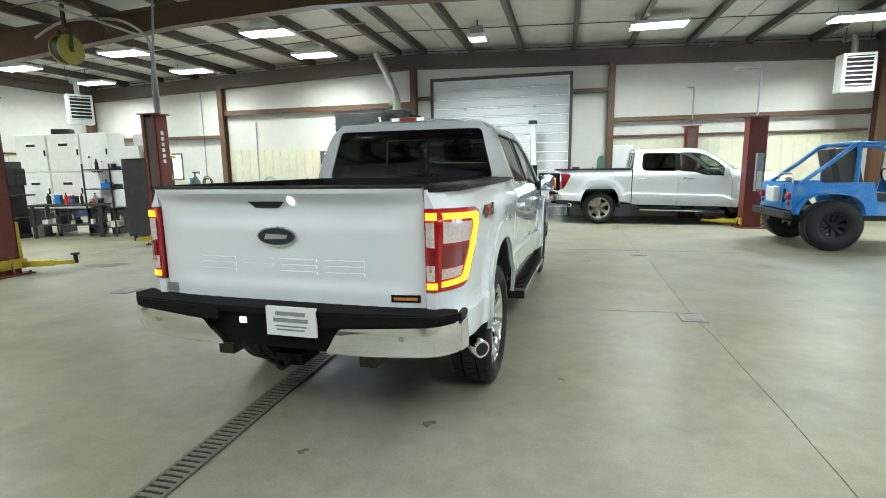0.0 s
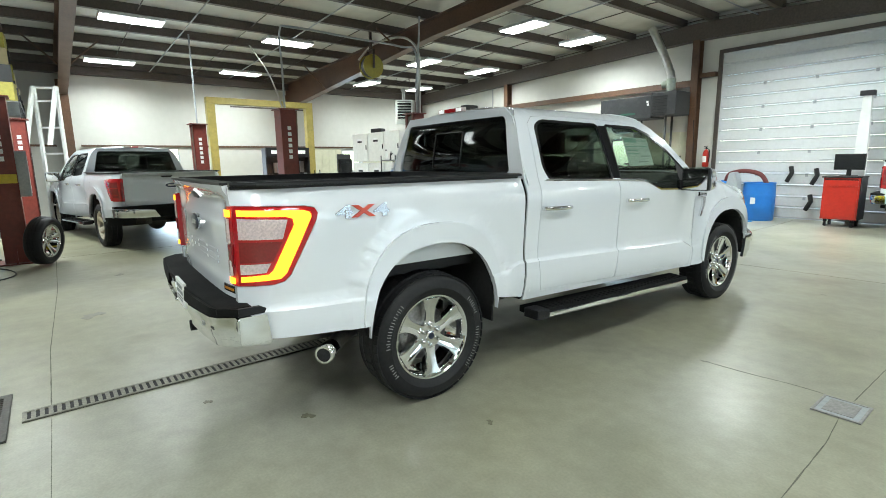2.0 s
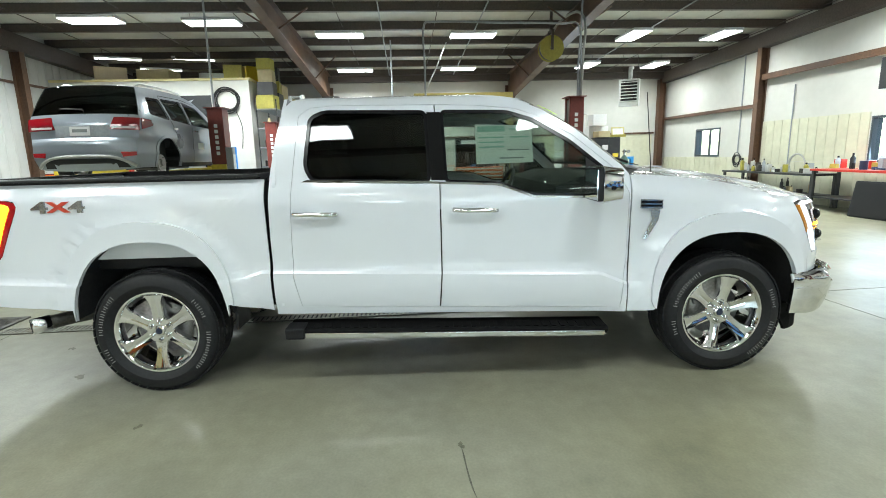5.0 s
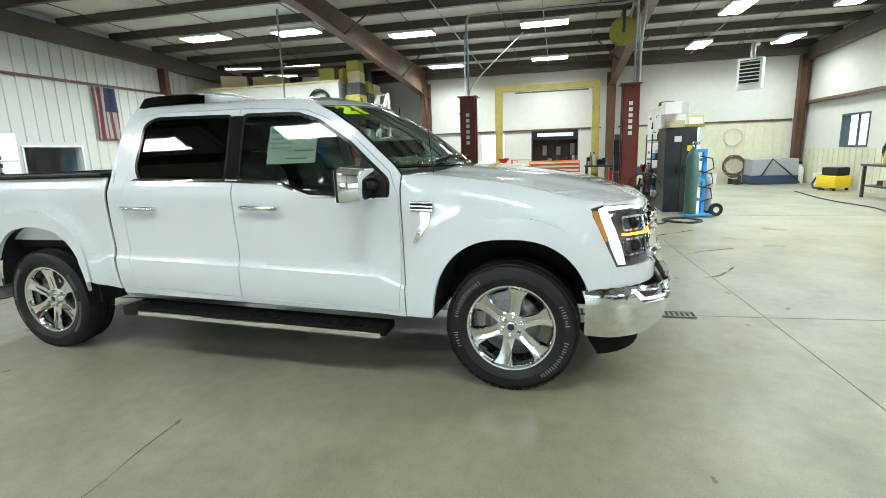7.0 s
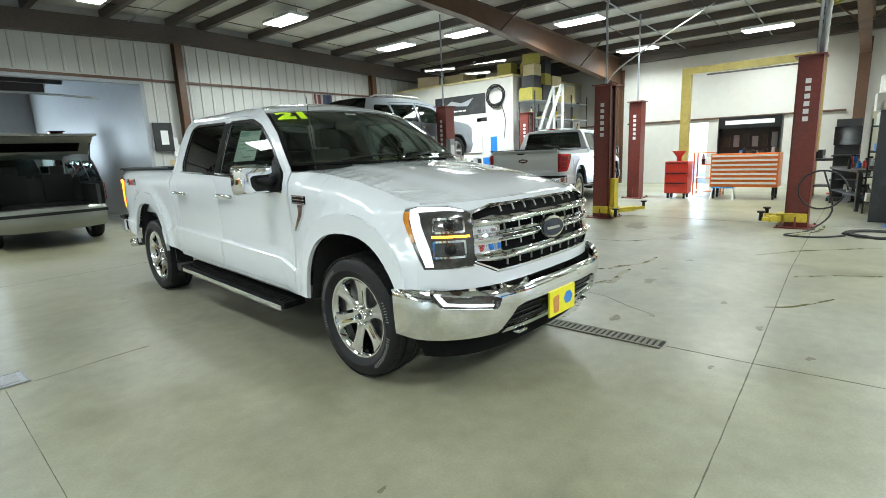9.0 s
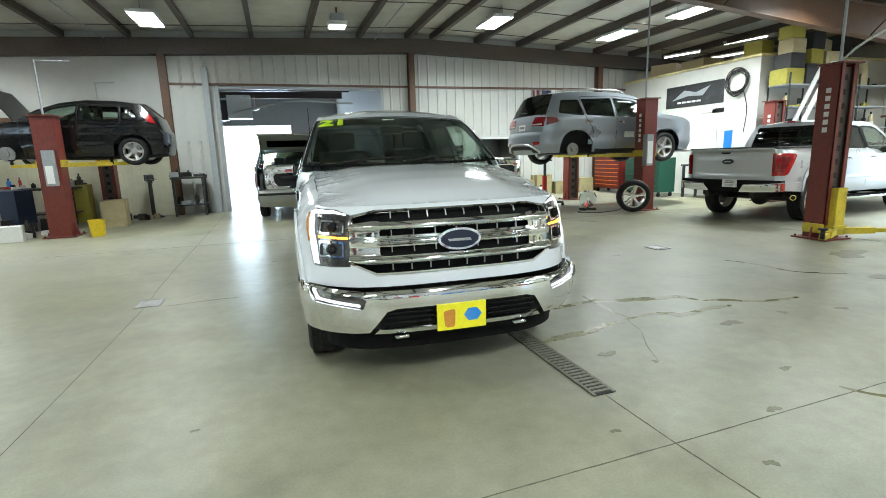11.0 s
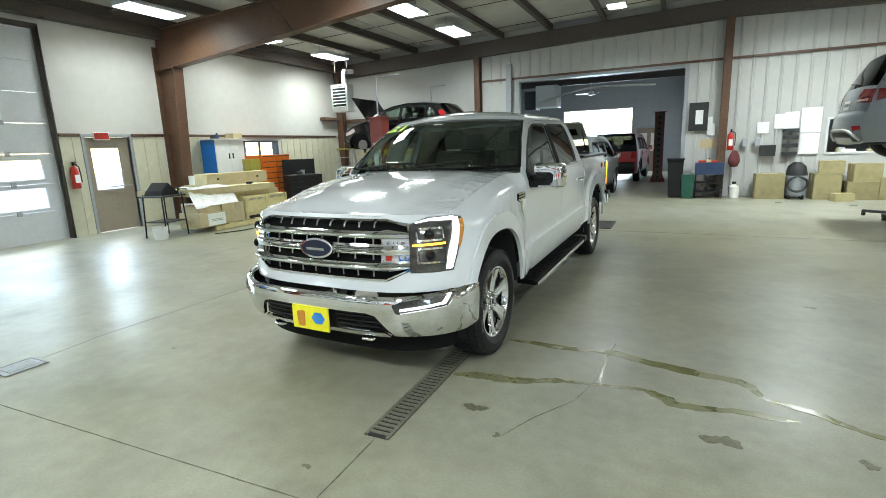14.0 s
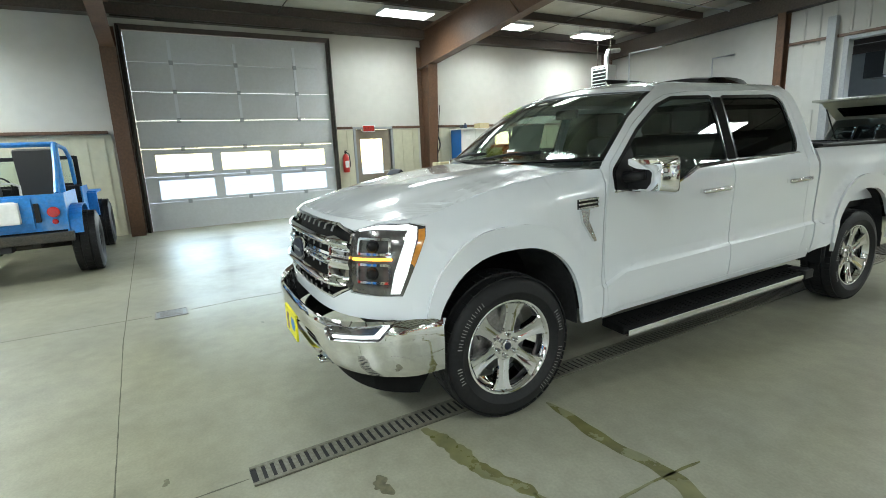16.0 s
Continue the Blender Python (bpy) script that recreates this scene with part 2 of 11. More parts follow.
M["plate_yellow"] = surface("yellow_plate", (0.80, 0.72, 0.02), 0.45, grain=30, vary=0.05, bump=0.0)
M["plate_white"] = surface("white_plate", (0.75, 0.75, 0.74), 0.45, grain=30, vary=0.04, bump=0.0)
M["sticker_lime"] = surface("fluorescent_yellow_green_vinyl", (0.55, 0.85, 0.02), 0.5, grain=20, vary=0.05, bump=0.0)
M["white_letters"] = surface("white_tyre_lettering", (0.22, 0.22, 0.215), 0.6, grain=60, vary=0.2, bump=0.0)
M["mirror"] = surface("mirror_glass", (0.85, 0.86, 0.87), 0.02, 1.0, grain=5, vary=0.0, bump=0.0)
M["alloy_silver"] = surface("silver_alloy_wheel", (0.48, 0.48, 0.47), 0.35, 0.8, grain=30, vary=0.08, bump=0.0, stain=(0.2, 0.19, 0.17), stain_scale=8, stain_amount=0.4)
M["dusty_alloy"] = surface("dusty_beige_alloy_wheel", (0.42, 0.38, 0.31), 0.6, 0.3, grain=30, vary=0.12, bump=0.02)

# ---- building blocks ----



def box(bm, lo, hi, m=None):
    """A box from corner lo to corner hi."""
    vs = [bm.verts.new((x, y, z)) for x in (lo[0], hi[0]) for y in (lo[1], hi[1]) for z in (lo[2], hi[2])]
    if m is not None:
        for v in vs:
            v.co = m @ v.co
    for q in ((0, 1, 3, 2), (4, 6, 7, 5), (0, 4, 5, 1), (2, 3, 7, 6), (0, 2, 6, 4), (1, 5, 7, 3)):
        bm.faces.new([vs[i] for i in q])
    return vs


def rod(bm, a, b, r, n=10, r2=None, cap=True):
    """A round bar from a to b."""
    a, b = Vector(a), Vector(b)
    d = (b - a).normalized()
    u = d.orthogonal().normalized()
    w = d.cross(u)
    r2 = r if r2 is None else r2
    rings = []
    for p, q in ((a, r), (b, r2)):
        rings.append([bm.verts.new(p + q * (math.cos(t) * u + math.sin(t) * w)) for t in [2 * math.pi * i / n for i in range(n)]])
    for i in range(n):
        f = bm.faces.new((rings[0][i], rings[0][(i + 1) % n], rings[1][(i + 1) % n], rings[1][i]))
        f.smooth = True
    if cap:
        bm.faces.new(rings[0][::-1])
        bm.faces.new(rings[1])


def tube(bm, points, r, n=8, closed=False):
    """A round tube along points."""
    pts = [Vector(p) for p in points]
    rings = []
    u = None
    for i, p in enumerate(pts):
        a = pts[i - 1] if i or closed else p
        b = pts[(i + 1) % len(pts)] if i + 1 < len(pts) or closed else p
        d = (b - a).normalized()
        u = d.orthogonal().normalized() if u is None else (u - d * u.dot(d)).normalized()
        w = d.cross(u)
        rings.append([bm.verts.new(p + r * (math.cos(2 * math.pi * k / n) * u + math.sin(2 * math.pi * k / n) * w)) for k in range(n)])
    for i in range(len(rings) if closed else len(rings) - 1):
        a, b = rings[i], rings[(i + 1) % len(rings)]
        for k in range(n):
            f = bm.faces.new((a[k], a[(k + 1) % n], b[(k + 1) % n], b[k]))
            f.smooth = True
    if not closed:
        bm.faces.new(rings[0][::-1])
        bm.faces.new(rings[-1])


def lathe(bm, profile, axis="x", n=32, at=(0, 0, 0), closed=False):
    """Turns a profile of (along the axis, radius) round an axis."""
    at = Vector(at)
    rings = []
    for a, r in profile:
        ring = []
        for k in range(n):
            t = 2 * math.pi * k / n
            c, s = r * math.cos(t), r * math.sin(t)
            p = {"x": (a, c, s), "y": (s, a, c), "z": (c, s, a)}[axis]
            ring.append(bm.verts.new(at + Vector(p)))
        rings.append(ring)
    last = len(rings) if closed else len(rings) - 1
    for i in range(last):
        a, b = rings[i], rings[(i + 1) % len(rings)]
        for k in range(n):
            f = bm.faces.new((a[k], a[(k + 1) % n], b[(k + 1) % n], b[k]))
            f.smooth = True
    if not closed:
        for ring, flip in ((rings[0], True), (rings[-1], False)):
            bm.faces.new(ring[::-1] if flip else ring)


def prism(bm, outline, axis, lo, hi):
    """An outline drawn across an axis, pushed from lo to hi. x: (y, z); y: (x, z); z: (x, y)."""
    def at(p, v):
        return {"x": (v, p[0], p[1]), "y": (p[0], v, p[1]), "z": (p[0], p[1], v)}[axis]
    a = [bm.verts.new(at(p, lo)) for p in outline]
    b = [bm.verts.new(at(p, hi)) for p in outline]
    bm.faces.new(a)
    bm.faces.new(b[::-1])
    for i in range(len(a)):
        j = (i + 1) % len(a)
        bm.faces.new((a[j], a[i], b[i], b[j]))


def mesh_object(name, bm, mat, bevel=0.0, smooth=None, segments=2):
    bmesh.ops.recalc_face_normals(bm, faces=bm.faces)
    if bevel:
        edges = [e for e in bm.edges if len(e.link_faces) == 2 and e.calc_face_angle() > 0.5]
        bmesh.ops.bevel(bm, geom=edges, offset=bevel, segments=segments, profile=0.7, affect="EDGES", clamp_overlap=True)
    data = bpy.data.meshes.new(name)
    bm.to_mesh(data)
    bm.free()
    for m in (mat if isinstance(mat, (list, tuple)) else [mat]):
        data.materials.append(m)
    if smooth:
        data.shade_smooth() if smooth >= 180 else data.set_sharp_from_angle(angle=radians(smooth))
    if smooth and smooth < 180:
        for p in data.polygons:
            p.use_smooth = True
    return new(name, data)


def part(name, bm, mat, parent, label="", bevel=0.0, smooth=None):
    ob = mesh_object(name, bm, mat, bevel, smooth)
    ob.parent = parent
    if label:
        tagged(ob, label)
    return ob


def thing(name, label, category, m=None, group="", kind=""):
    """An Empty at a thing's base, which parents its parts."""
    ob = tagged(new(name), label, category, group, kind)
    ob.empty_display_size = 0.1
    if m is not None:
        ob.matrix_basis = m
    return ob


def boxes(*pairs):
    bm = bmesh.new()
    for lo, hi in pairs:
        box(bm, lo, hi)
    return bm


def structure(name, bm, mat, label, category, bevel=0.0, smooth=None):
    return tagged(mesh_object(name, bm, mat, bevel, smooth), label, category, "", "structure")

# ---- the hall ----
T = 0.2
structure("floor", boxes(((X0 - T, Y0 - T, -0.3), (X1 + T, Y1 + T, 0.0))), M["floor"], "smooth greenish-grey coated concrete floor with worn stains", "floor")


def wall_with_openings(name, axis, at, thick, lo, hi, top, openings, mat, label):
    """A wall across an axis, pieced round its openings (lo, hi, sill, head)."""
    bm = bmesh.new()

    def piece(a, b, z0, z1):
        if b - a < 1e-4 or z1 - z0 < 1e-4:
            return
        if axis == "x":
            box(bm, (min(at, at + thick), a, z0), (max(at, at + thick), b, z1))
        else:
            box(bm, (a, min(at, at + thick), z0), (b, max(at, at + thick), z1))
    x = lo
    for a, b, z0, z1 in sorted(openings):
        piece(x, a, 0, top)
        piece(a, b, 0, z0)
        piece(a, b, z1, top)
        x = b
    piece(x, hi, 0, top)
    return structure(name, bm, mat, label, "wall")


TOP = 5.4
N_DOOR, S_DOOR, E_DOOR, EXIT = (-3.8, 0.3), (-3.15, 1.4), (4.75, 8.85), (3.2, 4.16)
N_WINDOWS = [(-14.6, -13.2, 1.2, 2.15), (-7.75, -6.2, 1.08, 2.1)]
E_WINDOW = (-1.45, -0.1, 1.45, 1.95)
W_OPENING = (4.3, 5.2, 0.0, 2.05)
W_WINDOW = (11.32, 12.27, 1.15, 2.05)
S_WINDOW = (-7.9, -6.35, 1.05, 1.95)
wall_with_openings("wall_north", "y", Y1, T, X0 - T, X1 + T, TOP, [(*N_DOOR, 0, 4.1), *N_WINDOWS], M["drywall"], "off-white sheeted end wall with brown girts and cream lower panels")
wall_with_openings("wall_south", "y", Y0, -T, X0 - T, X1 + T, TOP, [(*S_DOOR, 0, 3.42), S_WINDOW], M["liner"], "ribbed white steel end wall with a large drive-through opening")
wall_with_openings("wall_east", "x", X1, T, Y0, Y1, TOP, [(*E_DOOR, 0, 4.05), (*EXIT, 0, 2.04), E_WINDOW], M["drywall"], "off-white side wall with cream lower panels")
wall_with_openings("wall_west", "x", X0, -T, Y0, Y1, TOP, [W_OPENING, W_WINDOW], M["drywall"], "off-white side wall behind the lift bays")
# roof deck: two sloping slabs
bm = bmesh.new()
for a, b in ((X0 - T, RIDGE_X), (RIDGE_X, X1 + T)):
    prism(bm, [(a, deck(a)), (b, deck(b)), (b, deck(b) + 0.25), (a, deck(a) + 0.25)], "y", Y0 - T, Y1 + T)
PURLINS = [RIDGE_X + 0.4 + 1.48 * k for k in range(9)] + [RIDGE_X - 0.4 - 1.48 * k for k in range(9)]
for x in PURLINS:
    if X0 < x < X1:
        z = deck(x)
        purlin = boxes(((x - 0.03, Y0, z - 0.20), (x + 0.03, Y1, z - 0.004)), ((x - 0.09, Y0, z - 0.205), (x + 0.03, Y1, z - 0.195)))
        structure("roof_purlin", purlin, M["steel_dark"], "dark brown steel purlin under the metal roof", "purlin")
structure("ceiling", bm, M["insulation"], "stained white vinyl-faced insulation under a low metal roof", "ceiling")
bm = bmesh.new()
for y in [Y0 + 1.2 + 2.35 * k for k in range(9)]:
    for a, b in ((X0, RIDGE_X), (RIDGE_X, X1)):
        rod(bm, (a, y, deck(a) - 0.13), (b, y, deck(b) - 0.13), 0.012, 6)
structure("sag_rods", bm, M["steel_dark"], "thin steel rods between the purlins", "rods")


def rafter_bottom(x):
    """Underside of the main rafters: deep at the eaves, slim at the ridge."""
    d = abs(x - RIDGE_X) / (X1 - RIDGE_X)
    return deck(x) - 0.21 - (0.42 + 0.50 * max(0.0, d - 0.25) / 0.75)


def frame_line(y):
    bm = bmesh.new()
    n = 12
    for side in (X0, X1):
        xs = [RIDGE_X + (side - RIDGE_X) * i / n for i in range(n + 1)]
        for a, b in zip(xs, xs[1:]):
            lo, hi = (a, b) if a < b else (b, a)
            for (z0, z1, w) in ((lambda v: rafter_bottom(v), lambda v: rafter_bottom(v) + 0.016, 0.12), (lambda v: deck(v) - 0.222, lambda v: deck(v) - 0.206, 0.12), (lambda v: rafter_bottom(v) + 0.016, lambda v: deck(v) - 0.222, 0.008)):
                prism(bm, [(lo, z0(lo)), (hi, z0(hi)), (hi, z1(hi)), (lo, z1(lo))], "y", y - w, y + w)
    ob = structure("rafter", bm, M["steel_brown"], "tapered red-brown steel rafter across the hall", "beam")
    bm = bmesh.new()
    for k, side in ((1, X1), (-1, X0)):
        top = rafter_bottom(side - k * 0.6)
        inner = lambda z: side - k * (0.42 + 0.26 * z / 4.0)
        for pr, w in (([(inner(0), 0), (inner(0) + k * 0.016, 0), (inner(top) + k * 0.016, top), (inner(top), top)], 0.13), ([(side - k * 0.02, 0), (side - k * 0.004, 0), (side - k * 0.004, top + 0.5), (side - k * 0.02, top + 0.5)], 0.13), ([(inner(0) + k * 0.016, 0), (side - k * 0.02, 0), (side - k * 0.02, top), (inner(top) + k * 0.016, top)], 0.008)):
            prism(bm, pr, "y", y - w, y + w)
        for z in (top - 0.02,):
            box(bm, (min(inner(z), side), y - 0.13, z), (max(inner(z), side), y + 0.13, z + 0.016))
        c = mesh_object("frame_column", bm, M["steel_brown"])
        tagged(c, "tapered red-brown steel wall column", "column", "", "structure")
        bm = bmesh.new()
    bm.free()
    # knee brace rods from the rafter to the purlins
    bm = bmesh.new()
    for x in (-13.5, -9.0, -0.5, 4.0):
        for k in (-1, 1):
            rod(bm, (x, y + k * 0.01, rafter_bottom(x) + 0.02), (x, y + k * 0.75, deck(x) - 0.2), 0.022, 6)
    structure("knee_braces", bm, M["steel_brown"], "thin steel braces beside the rafter", "brace")


for y in (2.2, 9.1):
    frame_line(y)


def end_beam(y0, y1, name):
    bm = bmesh.new()
    for a, b in ((X0, RIDGE_X), (RIDGE_X, X1)):
        lo, hi = min(a, b), max(a, b)
        prism(bm, [(lo, deck(lo) - 0.62), (hi, deck(hi) - 0.62), (hi, deck(hi) - 0.205), (lo, deck(lo) - 0.205)], "y", y0, y1)
    structure(name, bm, M["steel_dark"], "dark brown steel beam along the top of the end wall", "beam")


end_beam(Y1 - 0.24, Y1 - 0.002, "end_beam_north")
end_beam(Y0 + 0.002, Y0 + 0.24, "end_beam_south")
for x0, x1, nm in ((X1 - 0.3, X1 - 0.002, "eave_beam_east"), (X0 + 0.002, X0 + 0.3, "eave_beam_west")):
    structure(nm, boxes(((x0, Y0 + 0.24, deck(x0) - 0.42), (x1, Y1 - 0.24, deck(x0) - 0.20))), M["steel_dark"], "dark brown steel beam along the eave", "beam")


def column(x, y, w, d, top, m="steel_brown"):
    """An H column: two flanges and a web."""
    bm = boxes(((x - w / 2, y - d / 2, 0), (x + w / 2, y - d / 2 + 0.014, top)), ((x - w / 2, y + d / 2 - 0.014, 0), (x + w / 2, y + d / 2, top)), ((x - 0.006, y - d / 2 + 0.014, 0), (x + 0.006, y + d / 2 - 0.014, top)))
    structure("wall_column", bm, M[m], "brown steel column against the wall", "column")


for x in (-11.3, -4.4, 1.45):
    column(x, Y1 - 0.125, 0.18, 0.245, deck(x) - 0.62)
for x in (2.7, -4.12, -10.9):
    column(x, Y0 + 0.125, 0.18, 0.245, deck(x) - 0.62)
for x, y in ((X1 - 0.2, Y0 + 0.2), (X1 - 0.2, Y1 - 0.25), (X0 + 0.2, Y1 - 0.25), (X0 + 0.2, Y0 + 0.2)):
    column(x, y, 0.24, 0.24, 4.2)


def girts(name, *rows):
    bm = bmesh.new()
    for lo, hi in rows:
        box(bm, lo, hi)
    structure(name, bm, M["steel_brown"], "brown steel girts along the wall", "girt")


girts("girts_north", ((-11.2, Y1 - 0.19, 3.50), (-4.5, Y1 - 0.003, 3.52)), ((-11.2, Y1 - 0.19, 3.36), (-11.2 + 6.7, Y1 - 0.17, 3.50)), ((-16.7, Y1 - 0.16, 2.62), (-11.4, Y1 - 0.003, 2.72)),
      ((-4.3, Y1 - 0.18, 3.55), (N_DOOR[0] - 0.1, Y1 - 0.003, 3.66)), ((N_DOOR[1] + 0.1, Y1 - 0.18, 3.55), (1.35, Y1 - 0.003, 3.66)), ((1.55, Y1 - 0.18, 2.70), (7.8, Y1 - 0.003, 2.82)), ((1.55, Y1 - 0.10, 2.27), (7.8, Y1 - 0.003, 2.33)))
girts("girts_east", ((X1 - 0.05, Y0 + 0.4, 2.05), (X1 - 0.002, EXIT[0] - 0.05, 2.11)), ((X1 - 0.05, EXIT[1] + 0.08, 2.05), (X1 - 0.002, E_DOOR[0] - 0.12, 2.11)), ((X1 - 0.10, 9.35, 2.05), (X1 - 0.002, Y1 - 0.4, 2.11)), ((X1 - 0.2, -4.4, 2.62), (X1 - 0.002, -3.6, 2.72)))
girts("girts_south", ((-16.8, Y0 + 0.002, 3.50), (-11.0, Y0 + 0.05, 3.56)), ((-10.8, Y0 + 0.002, 3.50), (-4.22, Y0 + 0.05, 3.56)), ((-4.02, Y0 + 0.002, 3.50), (2.6, Y0 + 0.05, 3.56)), ((2.8, Y0 + 0.002, 2.55), (7.8, Y0 + 0.18, 2.65)))
girts("girts_west", ((X0 + 0.002, Y0 + 0.4, 2.12), (X0 + 0.06, 1.9, 2.18)), ((X0 + 0.002, 2.5, 2.12), (X0 + 0.06, 8.8, 2.18)), ((X0 + 0.002, 9.4, 2.12), (X0 + 0.06, Y1 - 0.4, 2.18)))


def lower_panel(name, lo, hi, ribs_axis, step=0.3):
    """A cream lower panel with pressed ribs."""
    bm = bmesh.new()
    box(bm, lo, hi)
    i = 0 if ribs_axis == "x" else 1
    j = 1 - i
    inner = lo[j] if abs(lo[j]) < abs(hi[j]) else hi[j]
    out = -0.014 if inner > 0 else 0.014
    v = lo[i] + step / 2
    while v < hi[i] - 0.05:
        a, b = [0, 0, 0], [0, 0, 0]
        a[i], b[i] = v - 0.02, v + 0.02
        a[j], b[j] = min(inner, inner + out), max(inner, inner + out)
        a[2], b[2] = lo[2] + 0.02, hi[2] - 0.01
        box(bm, a, b)
        v += step
    structure(name, bm, M["wainscot"], "scuffed cream ribbed lower wall panel", "wall panel")


def panel_run(name, axis, at, lo, hi, top, gaps, step=0.3):
    """Cream panels along a wall, leaving gaps for openings."""
    x = lo
    d = 0.025 if at < 0 else -0.025
    for a, b in sorted(gaps) + [(hi, hi)]:
        if a - x > 0.1:
            if axis == "y":
                lower_panel(name, (x, min(at, at + d), 0.0), (a, max(at, at + d), top), "x", step)
            else:
                lower_panel(name, (min(at, at + d), x, 0.0), (max(at, at + d), a, top), "y", step)
        x = b


panel_run("wainscot_north", "y", Y1, -11.2, N_DOOR[0] - 0.7, 1.07, [])
panel_run("wainscot_north", "y", Y1, -16.8, -11.4, 1.18, [])
panel_run("wainscot_north", "y", Y1, 1.56, X1 - 0.35, 2.26, [])
panel_run("wainscot_east", "x", X1, Y0 + 0.35, 15.0, 2.04, [(-1.6, 0.05), (2.0, 2.4), (EXIT[0] - 0.07, EXIT[1] + 0.07), (E_DOOR[0] - 0.1, E_DOOR[1] + 0.45)])
panel_run("wainscot_west", "x", X0, 9.4, 15.0, 2.10, [(W_WINDOW[0] - 0.04, W_WINDOW[1] + 0.04)])
panel_run("wainscot_south", "y", Y0, 2.85, X1 - 0.35, 2.0, [], 0.2)
for x0, x1 in ((-11.2, -7.8), (-6.15, -4.55)):
    lower_panel("wainscot_north", (x0, Y1 - 0.025, 1.08), (x1, Y1 - 0.0, 2.2), "x")
# vertical ribs of the south liner
bm = bmesh.new()
x = -16.6
while x < 2.55:
    if not any(abs(x - c) < 0.14 for c in (-4.12, -10.9)):
        z0 = 3.60 if S_DOOR[0] - 0.12 < x < S_DOOR[1] + 0.3 else 2.02 if S_WINDOW[0] - 0.08 < x < S_WINDOW[1] + 0.08 else 0.02
        prism(bm, [(x - 0.035, Y0), (x + 0.035, Y0), (x + 0.02, Y0 + 0.024), (x - 0.02, Y0 + 0.024)], "z", z0, deck(x) - 0.64)
    x += 0.305
structure("wall_ribs_south", bm, M["liner"], "white pressed ribs of the steel wall sheets", "wall ribs")

# ---- doors and windows ----
bm = boxes(((N_DOOR[0] - 0.09, Y1 - 0.05, 0), (N_DOOR[0], Y1 - 0.002, 4.19)), ((N_DOOR[1], Y1 - 0.05, 0), (N_DOOR[1] + 0.09, Y1 - 0.002, 4.19)), ((N_DOOR[0], Y1 - 0.05, 4.1), (N_DOOR[1], Y1 - 0.002, 4.19)))
d = structure("door_1", bm, M["steel_dark"], "closed white sectional overhead door with ribbed panels", "overhead door")
for k in range(15):
    z = 0.012 + 4.085 / 15 * k
    bm = bmesh.new()
    h = 4.085 / 15 - 0.010
    prism(bm, [(Y1 + 0.02, z), (Y1 + 0.045, z + 0.012), (Y1 + 0.025, z + 0.03), (Y1 + 0.025, z + h - 0.03), (Y1 + 0.005, z + h - 0.012), (Y1 + 0.02, z + h), (Y1 + 0.08, z + h), (Y1 + 0.08, z)], "x", N_DOOR[0] + 0.004, N_DOOR[1] - 0.004)
    part("panel", bm, M["door_white"], d)
for z in (0.5, 1.05, 1.6, 2.15, 2.7, 3.25):
    for x in (-2.8, -1.75, -0.7):
        part("hinge", boxes(((x - 0.03, Y1 - 0.004, z - 0.035), (x + 0.03, Y1 + 0.006, z + 0.035))), M["galvanised"], d)
bm = boxes(((X1 - 0.05, E_DOOR[0] - 0.1, 0), (X1 - 0.002, E_DOOR[0], 4.15)), ((X1 - 0.05, E_DOOR[1], 0), (X1 - 0.002, E_DOOR[1] + 0.1, 4.15)), ((X1 - 0.05, E_DOOR[0], 4.05), (X1 - 0.002, E_DOOR[1], 4.15)))
d = structure("door_2", bm, M["steel_dark"], "closed white sectional overhead door with two rows of windows", "overhead door")
W_ROWS = {1: (0.66, 1.06), 2: (1.23, 1.60)}
COLS = [(4.98, 6.06), (6.26, 7.32), (7.52, 8.60)]
edges = [0.0, 0.60, 1.14, 1.72, 2.30, 2.88, 3.46, 4.045]
for k, (z0, z1) in enumerate(zip(edges, edges[1:])):
    bm = bmesh.new()
    lo, hi = E_DOOR[0] + 0.004, E_DOOR[1] - 0.004
    if k in W_ROWS:
        a, b = W_ROWS[k]
        pieces = [(lo, hi, z0 + 0.004, a), (lo, hi, b, z1 - 0.004)]
        y = lo
        for c0, c1 in COLS:
            pieces.append((y, c0, a, b))
            y = c1
        pieces.append((y, hi, a, b))
        for y0, y1, za, zb in pieces:
            box(bm, (X1 + 0.03, y0, za), (X1 + 0.08, y1, zb))
        bmesh.ops.remove_doubles(bm, verts=bm.verts, dist=1e-4)
    else:
        box(bm, (X1 + 0.03, lo, z0 + 0.004), (X1 + 0.08, hi, z1 - 0.004))
    pn = part("panel", bm, M["door_white"], d)
    if k in W_ROWS:
        for c0, c1 in COLS:
            a, b = W_ROWS[k]
            g = part("pane", boxes(((X1 + 0.05, c0, a), (X1 + 0.056, c1, b))), M["glass_clear"], pn)
            g.visible_shadow = False
for y in (5.52, 6.80, 8.06):
    for k in range(1, 7):
        part("hinge", boxes(((X1 + 0.0, y - 0.04, edges[k] - 0.045), (X1 + 0.029, y + 0.04, edges[k] + 0.045))), M["galvanised"], d)
    for z0, z1 in ((2.32, 2.86), (2.90, 3.44), (3.48, 3.9)):
        part("stile", boxes(((X1 + 0.012, y - 0.03, z0), (X1 + 0.029, y + 0.03, z1))), M["white_paint"], d)
